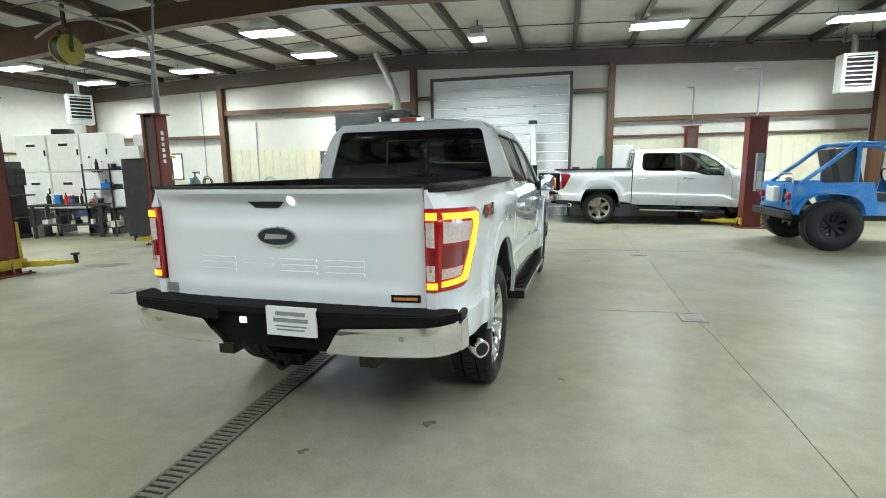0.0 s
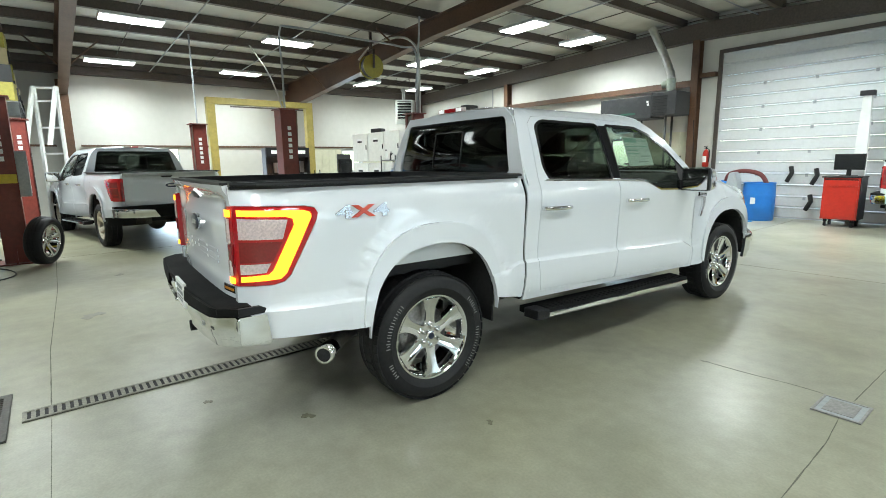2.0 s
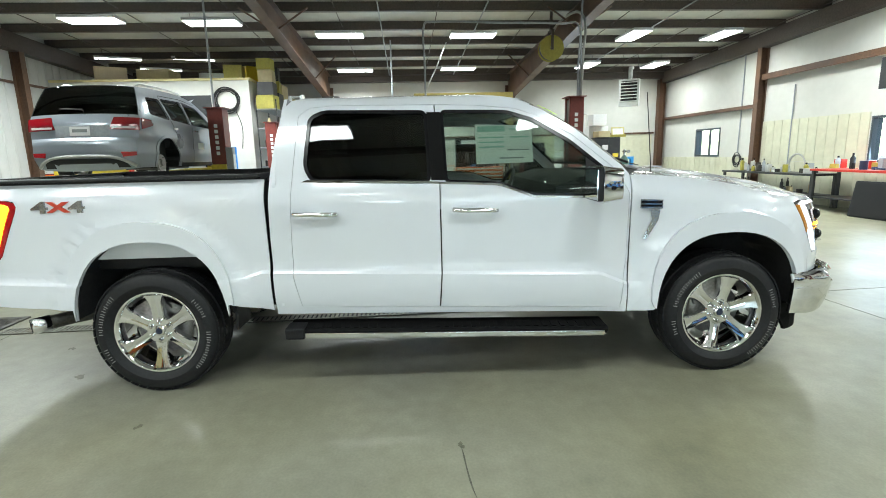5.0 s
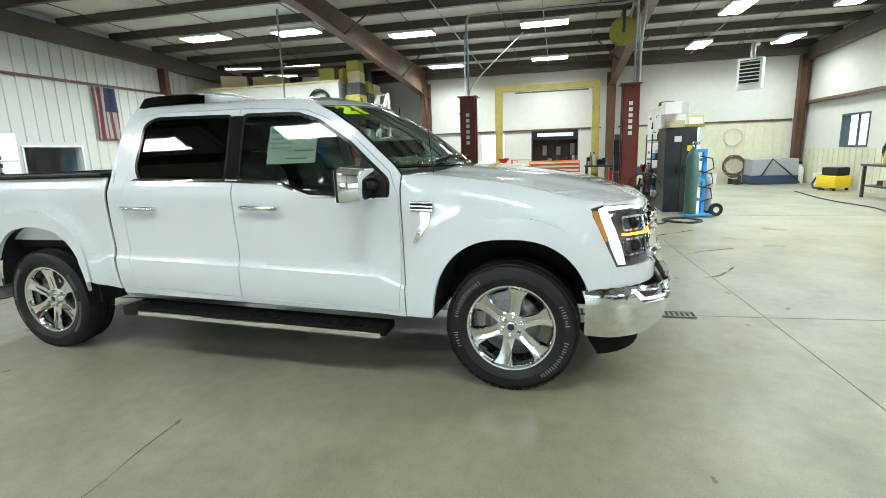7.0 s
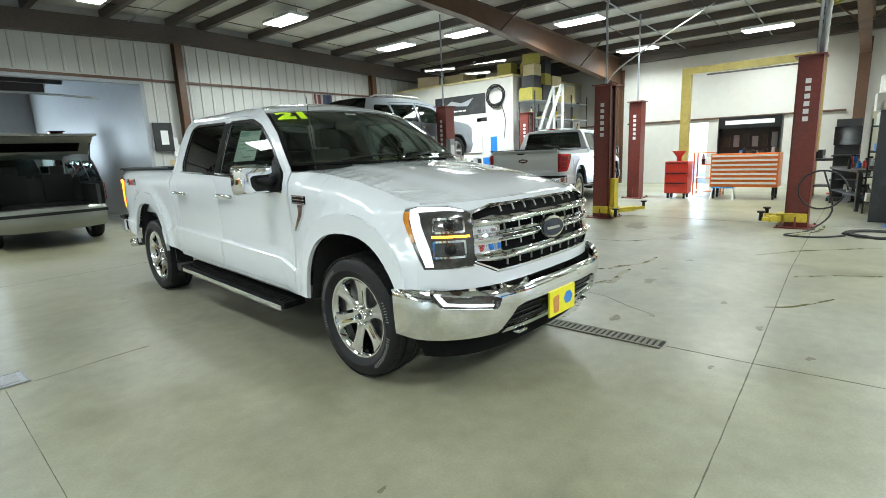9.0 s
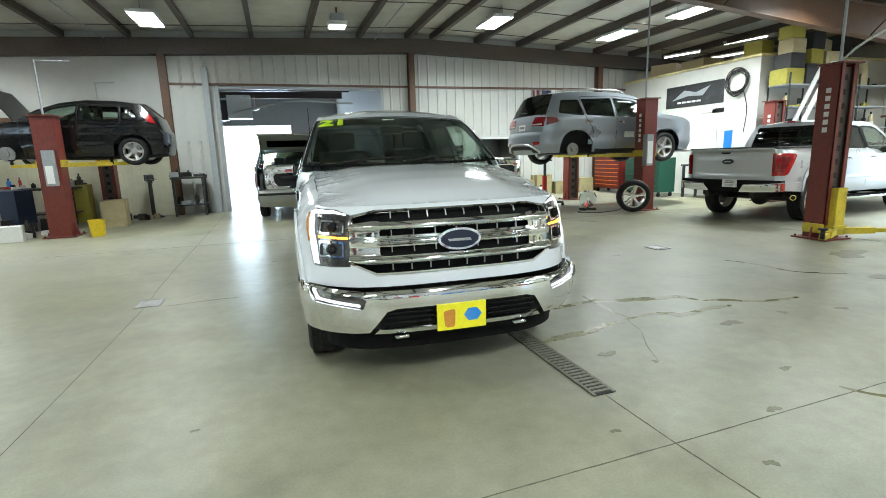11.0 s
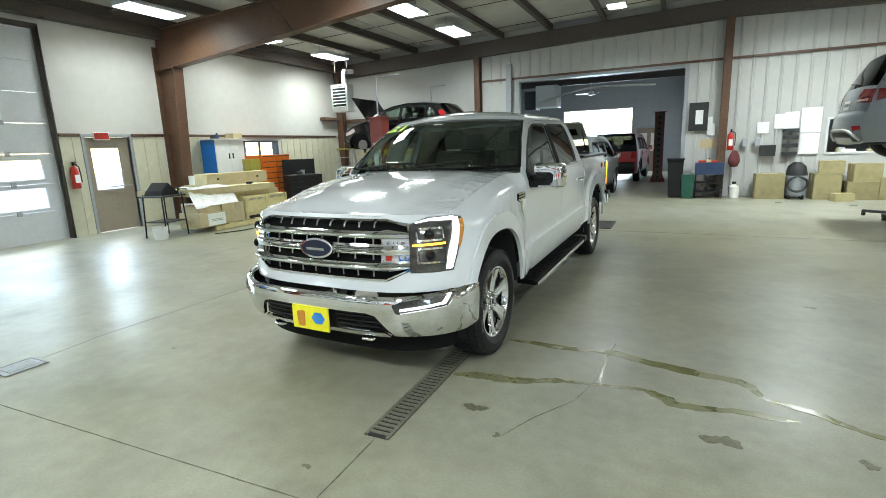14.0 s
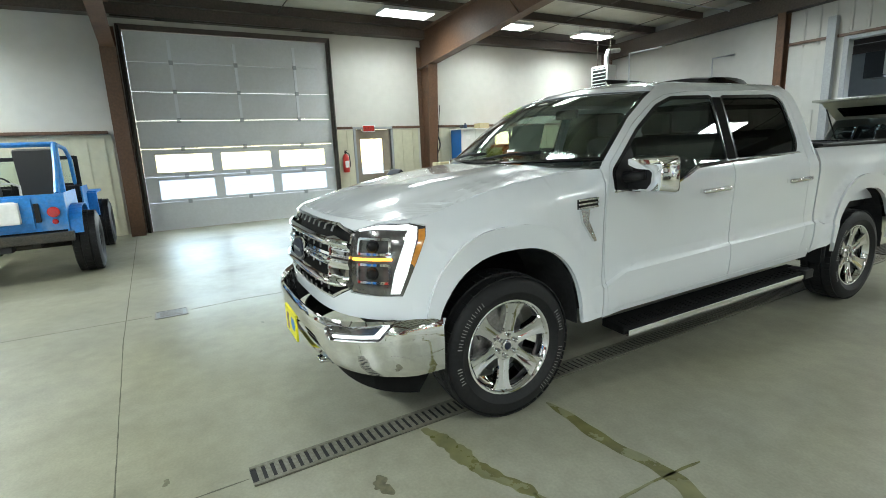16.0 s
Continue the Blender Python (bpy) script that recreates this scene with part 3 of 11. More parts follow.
for y in (E_DOOR[0] - 0.05, E_DOOR[1] + 0.05):
    bm = bmesh.new()
    rod(bm, (X1 - 0.10, y, 0.0), (X1 - 0.10, y, 4.1), 0.022, 8)
    for k in range(9):
        box(bm, (X1 - 0.10, y - 0.03, 0.2 + 0.45 * k), (X1 - 0.002, y + 0.03, 0.24 + 0.45 * k))
    part("track", bm, M["iron"], d)
bm = bmesh.new()
rod(bm, (X1 - 0.25, E_DOOR[0] - 0.15, 4.25), (X1 - 0.25, E_DOOR[1] + 0.15, 4.25), 0.02, 8)
for y in (5.0, 7.9):
    rod(bm, (X1 - 0.25, y - 0.35, 4.25), (X1 - 0.25, y + 0.35, 4.25), 0.05, 10)
part("spring_shaft", bm, M["iron"], d)
# exit door
e = structure("door_3", boxes(((X1 - 0.03, EXIT[0] - 0.06, 0), (X1 + T, EXIT[0], 2.10)), ((X1 - 0.03, EXIT[1], 0), (X1 + T, EXIT[1] + 0.06, 2.10)), ((X1 - 0.03, EXIT[0], 2.04), (X1 + T, EXIT[1], 2.10))), M["galvanised"], "grey-brown steel exit door with a bright half window", "door")
M["door_brown"] = surface("taupe_door_paint", (0.26, 0.22, 0.17), 0.5, grain=20, vary=0.06, bump=0.01, stain=(0.15, 0.13, 0.11), stain_scale=2, stain_amount=0.4)
w0, w1 = 3.42, 4.02
part("leaf", boxes(((X1 + 0.05, EXIT[0] + 0.006, 0.01), (X1 + 0.095, EXIT[1] - 0.006, 0.92)), ((X1 + 0.05, EXIT[0] + 0.006, 1.80), (X1 + 0.095, EXIT[1] - 0.006, 2.03)), ((X1 + 0.05, EXIT[0] + 0.006, 0.92), (X1 + 0.095, w0, 1.80)), ((X1 + 0.05, w1, 0.92), (X1 + 0.095, EXIT[1] - 0.006, 1.80))), M["door_brown"], e)
g = part("pane", boxes(((X1 + 0.068, w0, 0.92), (X1 + 0.074, w1, 1.80))), M["glass_clear"], e)
g.visible_shadow = False
bm = bmesh.new()
tube(bm, [(X1 + 0.05, 3.30, 0.98), (X1 - 0.02, 3.30, 0.98), (X1 - 0.02, 3.9, 0.98), (X1 + 0.05, 3.9, 0.98)], 0.014, 8)
part("push_bar", bm, M["alloy_silver"], e)


def window(name, axis, at, span, frame_mat, label, bars=1, depth=T):
    a, b, z0, z1 = span
    w = 0.05
    bm = bmesh.new()

    def piece(lo, hi, za, zb, d0=0.0, d1=depth):
        p, q = (min(at + d0, at + d1), max(at + d0, at + d1))
        if axis == "x":
            box(bm, (p, lo, za), (q, hi, zb))
        else:
            box(bm, (lo, p, za), (hi, q, zb))
    for lo, hi, za, zb in ((a, b, z0, z0 + w), (a, b, z1 - w, z1), (a, a + w, z0 + w, z1 - w), (b - w, b, z0 + w, z1 - w)):
        piece(lo, hi, za, zb, -0.02 if depth > 0 else 0.02)
    for k in range(bars):
        m = a + (b - a) * (k + 1) / (bars + 1)
        piece(m - 0.025, m + 0.025, z0 + w, z1 - w, depth * 0.35, depth * 0.6)
    ob = structure(name, bm, frame_mat, label, "window")
    bm = bmesh.new()
    piece(a + w, b - w, z0 + w, z1 - w, depth * 0.5, depth * 0.53)
    g = part("pane", bm, M["glass_clear"], ob)
    g.visible_shadow = False
    return ob


M["frame_dark"] = surface("dark_bronze_window_frame", (0.07, 0.085, 0.10), 0.4, 0.4, grain=30, vary=0.1, bump=0.02)
window("window_1", "y", Y1, N_WINDOWS[0], M["frame_dark"], "small daylit window in a dark frame", 1)
window("window_2", "y", Y1, N_WINDOWS[1], M["frame_dark"], "two-pane daylit window in a dark frame", 1)
window("window_3", "x", X1, E_WINDOW, M["frame_dark"], "low daylit window in a dark frame", 1)
window("window_4", "y", Y0, S_WINDOW, M["door_white"], "service window to a dark parts room", 0, -T)
window("window_5", "x", X0, W_WINDOW, M["door_white"], "small daylit window in a white frame", 0, -T)
# yard outside and the room behind the south wall
structure("ground", boxes(((-60, Y1 + T, -0.32), (60, 80, -0.06)), ((X1 + T, -60, -0.32), (60, Y1 + T, -0.06)), ((-60, -60, -0.32), (X0 - T, Y1 + T, -0.06)), ((X0 - T, -60, -0.32), (X1 + T, -17.2, -0.06))), M["outdoor"], "pale snowy yard outside the doors", "ground")
M["blue_wall"] = surface("pale_blue_grey_wall", (0.36, 0.39, 0.41), 0.6, grain=5, vary=0.04, bump=0.01, stain=(0.25, 0.26, 0.26), stain_scale=0.6, stain_amount=0.4)
structure("floor_back_room", boxes(((-8.0, -17.2, -0.3), (7.0, Y0 - T, -0.002))), M["floor"], "coated concrete floor of the back room", "floor")
structure("wall_back_room", boxes(((-8.0, -17.2, 0), (-0.85, -17.0, 4.6)), ((2.6, -17.2, 0), (7.0, -17.0, 4.6)), ((-0.85, -17.2, 3.18), (2.6, -17.0, 4.6)), ((-8.2, -17.2, 0), (-8.0, Y0 - T, 4.6)), ((7.0, -17.2, 0), (7.2, Y0 - T, 4.6))), M["blue_wall"], "pale blue-grey walls of the back room", "wall")
structure("partition_back_room", boxes(((-3.4, -16.9, 0), (-3.25, Y0 - T - 0.002, 4.6))), M["liner"], "white inner wall of the back room", "wall")
structure("ceiling_back_room", boxes(((-8.2, -17.2, 4.6), (7.2, Y0 - T, 4.75))), M["steel_dark"], "dark roof sheeting of the back room", "ceiling")
structure("ceiling_parts_room", boxes(((-8.0, -6.5, 2.35), (-5.9, Y0 - T, 2.42)), ((-8.0, -6.6, 0), (-5.9, -6.5, 2.35))), M["blue_wall"], "dim parts room behind the service window", "room lining")
bm = bmesh.new()
for y in (-7.0, -9.5, -12.0, -14.5):
    box(bm, (-8.0, y - 0.06, 4.25), (7.0, y + 0.06, 4.6))
structure("beams_back_room", bm, M["steel_dark"], "dark beams under the back room roof", "beam")
# trim round the south opening and its roller track
bm = boxes(((S_DOOR[0] - 0.10, Y0 + 0.002, 0), (S_DOOR[0], Y0 + 0.03, 3.52)), ((S_DOOR[1], Y0 + 0.002, 0), (S_DOOR[1] + 0.10, Y0 + 0.03, 3.52)), ((S_DOOR[0], Y0 + 0.002, 3.42), (S_DOOR[1], Y0 + 0.03, 3.49)))
structure("trim", bm, M["galvanised"], "grey steel trim round the drive-through opening", "trim")
bm = boxes(((1.62, Y0 + 0.03, 0), (1.78, Y0 + 0.16, 3.95)))
structure("door_track", bm, M["galvanised"], "tall grey steel door track beside the opening", "track")
bm = boxes(((1.82, Y0 + 0.01, 2.0), (2.45, Y0 + 0.022, 3.42)))
structure("wall_patch", bm, M["liner"], "smooth white patch sheet on the wall", "wall panel")

# ---- floor details ----


def slot_drain(x0, y0, x1, y1, w=0.155):
    """A slotted channel drain, in iron bars over a dark channel."""
    a, b = Vector((x0, y0, 0)), Vector((x1, y1, 0))
    L = (b - a).length
    m = Matrix.Translation(a) @ pose(0, 0, 0, 0, 0, math.degrees(math.atan2(-(x1 - x0), y1 - y0)))
    bm = bmesh.new()
    box(bm, (-w / 2, 0, -0.02), (w / 2, L, 0.0045))
    ob = tagged(mesh_object("drain_channel", bm, M["liner_dark"]), "long slotted iron channel drain set in the floor", "drain", "", "structure")
    ob.matrix_basis = m
    for x in (-w / 2, w / 2 - 0.02):
        part("drain_edge", boxes(((x, 0, -0.02), (x + 0.02, L, 0.011))), M["grate"], ob)
    return ob, L, w


DRAIN, DRAIN_L, DRAIN_W = slot_drain(-1.63, 1.28, -1.70, 8.47)
d = tagged(mesh_object("floor_grate", boxes(((-2.05, 0.35, -0.02), (-1.36, 1.20, 0.004))), M["liner_dark"]), "large square iron grate over a drain pit", "grate", "", "structure")
for k in range(19):
    part("grate_bar", boxes(((-2.03 + 0.035 * k, 0.37, -0.01), (-2.03 + 0.035 * k + 0.014, 1.18, 0.012))), M["iron"], d)
part("grate_rim", boxes(((-2.07, 0.33, -0.02), (-2.03, 1.22, 0.013)), ((-1.37, 0.33, -0.02), (-1.34, 1.22, 0.013)), ((-2.03, 1.18, -0.02), (-1.37, 1.22, 0.013)), ((-2.03, 0.33, -0.02), (-1.37, 0.37, 0.013))), M["iron"], d)
M["joint"] = surface("dark_floor_joint", (0.10, 0.098, 0.072), 0.8, grain=30, vary=0.3, bump=0.1)


def crack(points, w, name="floor_joint", label="dark worn saw joint in the floor", mat="joint", rough=0.3):
    """A joint, crack or wet streak: a thin uneven ribbon on the floor."""
    rng = random.Random(len(points) * 7 + int(points[0][0] * 100))
    bm = bmesh.new()
    rows = []
    for (xa, ya), (xb, yb) in zip(points, points[1:]):
        n = max(2, int(math.hypot(xb - xa, yb - ya) / 0.07))
        for i in range(n):
            t = i / n
            rows.append((xa + (xb - xa) * t, ya + (yb - ya) * t))
    rows.append(points[-1])
    pairs = []
    for i, (x, y) in enumerate(rows):
        a, b = rows[max(0, i - 1)], rows[min(len(rows) - 1, i + 1)]
        d = Vector((b[0] - a[0], b[1] - a[1])).normalized()
        n = Vector((-d.y, d.x))
        k1, k2 = 0.31 * w * (1 + rough * rng.uniform(-1.6, 1.6)), 0.31 * w * (1 + rough * rng.uniform(-1.6, 1.6))
        end = 0.15 if i in (0, len(rows) - 1) else 1
        pairs.append((bm.verts.new((x + n.x * k1 * end, y + n.y * k1 * end, 0.0015)), bm.verts.new((x - n.x * k2 * end, y - n.y * k2 * end, 0.0015))))
    for (a, b), (c, e) in zip(pairs, pairs[1:]):
        bm.faces.new((a, b, e, c))
    r = bmesh.ops.extrude_face_region(bm, geom=bm.faces[:])
    for v in r["geom"]:
        if isinstance(v, bmesh.types.BMVert):
            v.co.z = -0.004
    return structure(name, bm, M[mat], label, "floor mark")


crack([(-16.5, 8.85), (-8.0, 8.88), (-4.56, 8.92), (-1.75, 9.02), (0.83, 9.09), (8.0, 9.14)], 0.010)
crack([(-1.70, 8.48), (-1.71, 8.97), (-1.75, 9.67), (-1.85, 15.2)], 0.012)
crack([(1.45, 4.95), (1.48, 4.6), (1.5, 3.1), (1.49, 2.4), (1.5, -4.5)], 0.009)
crack([(1.45, 5.24), (1.49, 7.17), (1.52, 8.03), (1.46, 8.54)], 0.006)
crack([(1.45, 8.88), (1.5, 12), (1.5, 15.2)], 0.006)
crack([(-2.74, 7.07), (-2.70, 7.4), (-2.63, 7.67), (-2.45, 7.95), (-2.33, 8.21)], 0.005, rough=0.9)
crack([(0.60, 5.21), (0.87, 5.22), (1.1, 5.25), (1.30, 5.25)], 0.008, rough=0.8)
crack([(-1.72, 1.42), (-2.94, 1.42), (-5.4, 1.50), (-16.5, 1.6)], 0.010)
crack([(-1.54, 1.42), (-0.42, 1.41), (1.45, 1.36), (8.0, 1.34)], 0.006)
crack([(-8.2, 15.0), (-8.2, 9.2), (-8.25, 1.6), (-8.2, -4.6)], 0.008)
M["wet"] = surface("dark_wet_streak", (0.135, 0.132, 0.055), 0.27, grain=9, vary=0.3, bump=0.0, stain=(0.19, 0.185, 0.11), stain_scale=3.0, stain_amount=0.8, rough_vary=0.5)


def streak(points, w):
    """A wet tyre streak: a smooth, meandering ribbon that swells and thins out."""
    rng = random.Random(int(abs(points[0][0]) * 991))
    phase = [rng.uniform(0, 6.28) for k in range(6)]
    P4 = [points[0]] + list(points) + [points[-1]]
    line_pts = []
    for p0, p1, p2, p3 in zip(P4, P4[1:], P4[2:], P4[3:]):
        for i in range(24):
            t = i / 24
            line_pts.append(tuple(0.5 * (2 * b + (c - a) * t + (2 * a - 5 * b + 4 * c - d) * t * t + (3 * b - a - 3 * c + d) * t ** 3) for a, b, c, d in zip(p0, p1, p2, p3)))
    line_pts.append(points[-1])
    bm = bmesh.new()
    pairs = []
    last = len(line_pts) - 1
    for i, (x, y) in enumerate(line_pts):
        a, b = line_pts[max(0, i - 1)], line_pts[min(last, i + 1)]
        d = Vector((b[0] - a[0], b[1] - a[1])).normalized()
        n = Vector((-d.y, d.x))
        u = i / last
        tip = min(1.0, u / 0.14, (1 - u) / 0.14) ** 0.5 if 0 < i < last else 0.05
        k1, k2 = (w / 2 * tip * (1 + 0.22 * math.sin(9 * u + phase[k]) + 0.16 * math.sin(27 * u + phase[k + 2]) + 0.10 * math.sin(71 * u + phase[k + 4])) for k in (0, 1))
        pairs.append((bm.verts.new((x + n.x * k1, y + n.y * k1, 0.0018)), bm.verts.new((x - n.x * k2, y - n.y * k2, 0.0018))))
    for (a, b), (c, e) in zip(pairs, pairs[1:]):
        bm.faces.new((a, b, e, c))
    r = bmesh.ops.extrude_face_region(bm, geom=bm.faces[:])
    for v in r["geom"]:
        if isinstance(v, bmesh.types.BMVert):
            v.co.z = -0.004
    return structure("wet_streak", bm, M["wet"], "dark greenish wet streak on the floor", "floor mark")


for pts, w in (([(-1.95, 6.87), (-2.37, 6.88), (-2.78, 6.85), (-3.06, 6.95), (-3.38, 7.02), (-3.6, 7.07), (-3.67, 7.22)], 0.085), ([(-3.70, 7.25), (-3.91, 7.32), (-4.05, 7.42), (-4.22, 7.49), (-4.6, 7.52)], 0.05),
               ([(-1.78, 7.60), (-2.0, 7.56), (-2.24, 7.53), (-2.52, 7.43)], 0.085), ([(-2.50, 7.44), (-2.85, 7.39), (-3.04, 7.37)], 0.035), ([(-3.0, 7.37), (-3.13, 7.44), (-3.22, 7.50), (-3.51, 7.46), (-3.82, 7.46)], 0.07), ([(-2.76, 6.65), (-2.73, 7.03), (-2.74, 7.39)], 0.014),
               ([(-5.3, 6.0), (-5.45, 6.35), (-5.5, 6.8), (-5.9, 7.1)], 0.03), ([(-5.3, 8.5), (-5.8, 8.9), (-6.44, 9.7)], 0.04), ([(-4.3, 8.98), (-4.55, 9.3), (-4.76, 9.71)], 0.025), ([(-6.9, 8.6), (-7.5, 8.95), (-8.2, 9.0)], 0.05), ([(-3.05, 8.9), (-3.19, 9.1), (-3.6, 9.35)], 0.03)):
    streak(pts, w)
M["smudge"] = surface("dark_grease_spot", (0.115, 0.108, 0.068), 0.34, grain=30, vary=0.3, bump=0.0)


def blot(x, y, r, seed, mat="smudge"):
    rng = random.Random(seed)
    bm = bmesh.new()
    n, ph = 40, [rng.uniform(0, 6.28) for k in range(3)]
    ring = []
    for i in range(n):
        t = 2 * math.pi * i / n
        q = r * (0.72 + 0.26 * math.sin(2 * t + ph[0]) + 0.16 * math.sin(3 * t + ph[1]) + 0.10 * math.sin(7 * t + ph[2]))
        ring.append((x + q * math.cos(t), y + 0.8 * q * math.sin(t)))
    prism(bm, ring, "z", -0.004, 0.0012)
    structure("floor_spot", bm, M[mat], "small dark greasy spot on the floor", "floor mark")


for i, (x, y, r) in enumerate(((-1.13, 2.2, 0.035), (0.59, 5.21, 0.03), (-0.55, 2.62, 0.05), (-2.09, 7.97, 0.075), (-3.42, 7.81, 0.10), (-4.04, 7.78, 0.05), (-2.31, 8.2, 0.03), (-1.51, 8.82, 0.03), (-2.45, 8.95, 0.05), (-2.0, 9.3, 0.04), (-3.9, 1.76, 0.14), (-4.6, 7.9, 0.06), (0.2, 3.4, 0.03), (-6.2, 7.4, 0.30), (-7.0, 6.4, 0.35), (-5.6, 9.9, 0.14), (-4.3, 5.2, 0.05), (-6.0, 2.2, 0.08), (0.6, 8.0, 0.025), (-5.0, 10.3, 0.2), (-6.5, 10.8, 0.22), (-3.0, 8.6, 0.05))):
    blot(x, y, r, i)


def hatch(x, y, rx=0.105, ry=0.125):
    h = tagged(mesh_object("floor_hatch", boxes(((-rx, -ry, -0.01), (rx, ry, 0.006))), M["galvanised"], bevel=0.002), "small square steel hatch cover in the floor", "hatch", "", "structure")
    h.matrix_basis = pose(x, y, 0)
    part("hatch_lid", boxes(((-rx + 0.03, -ry + 0.03, 0.0065), (rx - 0.03, ry - 0.03, 0.010))), M["brake"], h, bevel=0.002)
    part("hatch_rim", boxes(((-rx - 0.014, -ry - 0.014, -0.01), (-rx, ry + 0.014, 0.009)), ((rx, -ry - 0.014, -0.01), (rx + 0.014, ry + 0.014, 0.009)), ((-rx, -ry - 0.014, -0.01), (rx, -ry, 0.009)), ((-rx, ry, -0.01), (rx, ry + 0.014, 0.009))), M["brake"], h)


hatch(1.43, 5.09)
hatch(1.43, 8.71, 0.11, 0.13)
hatch(1.42, 12.3)
hatch(-5.15, 5.0)


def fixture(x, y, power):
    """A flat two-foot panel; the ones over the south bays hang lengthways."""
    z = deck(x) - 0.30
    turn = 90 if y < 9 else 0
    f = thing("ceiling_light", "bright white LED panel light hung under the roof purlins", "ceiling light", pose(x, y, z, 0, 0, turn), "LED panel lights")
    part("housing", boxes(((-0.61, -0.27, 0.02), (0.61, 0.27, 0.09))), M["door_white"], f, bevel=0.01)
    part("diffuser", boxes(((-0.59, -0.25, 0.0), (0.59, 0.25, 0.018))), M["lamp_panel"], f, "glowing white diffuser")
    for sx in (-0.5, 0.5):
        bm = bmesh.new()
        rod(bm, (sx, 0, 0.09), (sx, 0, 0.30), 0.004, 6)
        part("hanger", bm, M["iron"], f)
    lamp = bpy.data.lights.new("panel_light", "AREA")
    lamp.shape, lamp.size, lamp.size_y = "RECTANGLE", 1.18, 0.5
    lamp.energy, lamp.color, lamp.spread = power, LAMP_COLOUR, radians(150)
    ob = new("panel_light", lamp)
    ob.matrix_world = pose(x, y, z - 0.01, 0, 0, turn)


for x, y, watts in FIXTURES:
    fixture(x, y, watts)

# ---- curved sheet work for vehicles ----


def ease(a, b, v):
    t = min(1.0, max(0.0, (v - a) / (b - a)))
    return t * t * (3 - 2 * t)


def along(table, v):
    """A smooth reading of a table of (place, value)."""
    if v <= table[0][0]:
        return table[0][1]
    for (a, p), (b, q) in zip(table, table[1:]):
        if v <= b:
            return p + (q - p) * (v - a) / (b - a)
    return table[-1][1]


def rounded(points, r=0.03, n=4):
    """A closed outline with its corners rounded."""
    out = []
    k = len(points)
    for i, p in enumerate(points):
        p, a, b = Vector(p), Vector(points[i - 1]), Vector(points[(i + 1) % k])
        da, db = (a - p), (b - p)
        t = min(r, da.length * 0.45, db.length * 0.45)
        s, e = p + da.normalized() * t, p + db.normalized() * t
        for j in range(n + 1):
            u = j / n
            out.append(tuple((1 - u) ** 2 * s + 2 * u * (1 - u) * p + u * u * e))
    return out


def shrunk(points, d):
    """An outline drawn in by d."""
    area = sum(a[0] * b[1] - b[0] * a[1] for a, b in zip(points, points[1:] + points[:1]))
    sign = 1 if area > 0 else -1
    out = []
    k = len(points)
    for i, p in enumerate(points):
        a, b = Vector(points[i - 1]), Vector(points[(i + 1) % k])
        p = Vector(p)
        e1, e2 = (p - a).normalized(), (b - p).normalized()
        n = (Vector((-e1.y, e1.x)) + Vector((-e2.y, e2.x)))
        n = n.normalized() if n.length > 1e-6 else Vector((-e1.y, e1.x))
        c = max(0.35, n.dot(Vector((-e1.y, e1.x))))
        out.append(tuple(p + sign * n * d / c))
    return out


def thicken(bm, thick):
    """Gives an open sheet depth, against its normals."""
    bm.normal_update()
    twin = {v: bm.verts.new(v.co - v.normal * thick) for v in bm.verts[:]}
    rim = [(e.verts[0], e.verts[1]) for e in bm.edges if len(e.link_faces) == 1]
    for f in bm.faces[:]:
        bm.faces.new([twin[v] for v in reversed(f.verts)]).smooth = f.smooth
    for a, b in rim:
        bm.faces.new((a, b, twin[b], twin[a]))


def skin(loops, fold, thick=0.012, du=0.06, dv=0.05, inner=1.8, cuts=()):
    """A sheet cut to outlines (the first outside, the rest holes) in the flat, then folded to its shape in space."""
    bm = bmesh.new()
    edges = []
    for loop in loops:
        vs = [bm.verts.new((p[0], p[1], 0)) for p in loop]
        for i, v in enumerate(vs):
            edges.append(bm.edges.new((v, vs[(i + 1) % len(vs)])))
    bmesh.ops.triangle_fill(bm, use_beauty=True, use_dissolve=False, edges=edges, normal=(0, 0, 1))
    for axis, step in ((0, du), (1, dv)):
        lo, hi = min(p[axis] for p in loops[0]), max(p[axis] for p in loops[0])
        for i in range(math.floor(lo / step) + 1, math.ceil(hi / step)):
            co, no = [0, 0, 0], [0, 0, 0]
            co[axis], no[axis] = i * step, 1
            bmesh.ops.bisect_plane(bm, geom=bm.verts[:] + bm.edges[:] + bm.faces[:], plane_co=co, plane_no=no, dist=1e-4)
    for (u, v), (nu, nv) in cuts:
        bmesh.ops.bisect_plane(bm, geom=bm.verts[:] + bm.edges[:] + bm.faces[:], plane_co=(u, v, 0), plane_no=(nu, nv, 0), dist=1e-4)
    for v in bm.verts:
        v.co = fold(v.co.x, v.co.y)
    bmesh.ops.recalc_face_normals(bm, faces=bm.faces)
    mid = Vector((0, inner, 0.75))
    if sum(f.normal.dot(f.calc_center_median() - mid) * f.calc_area() for f in bm.faces) < 0:
        bmesh.ops.reverse_faces(bm, faces=bm.faces[:])
    if thick:
        thicken(bm, thick)
    return bm


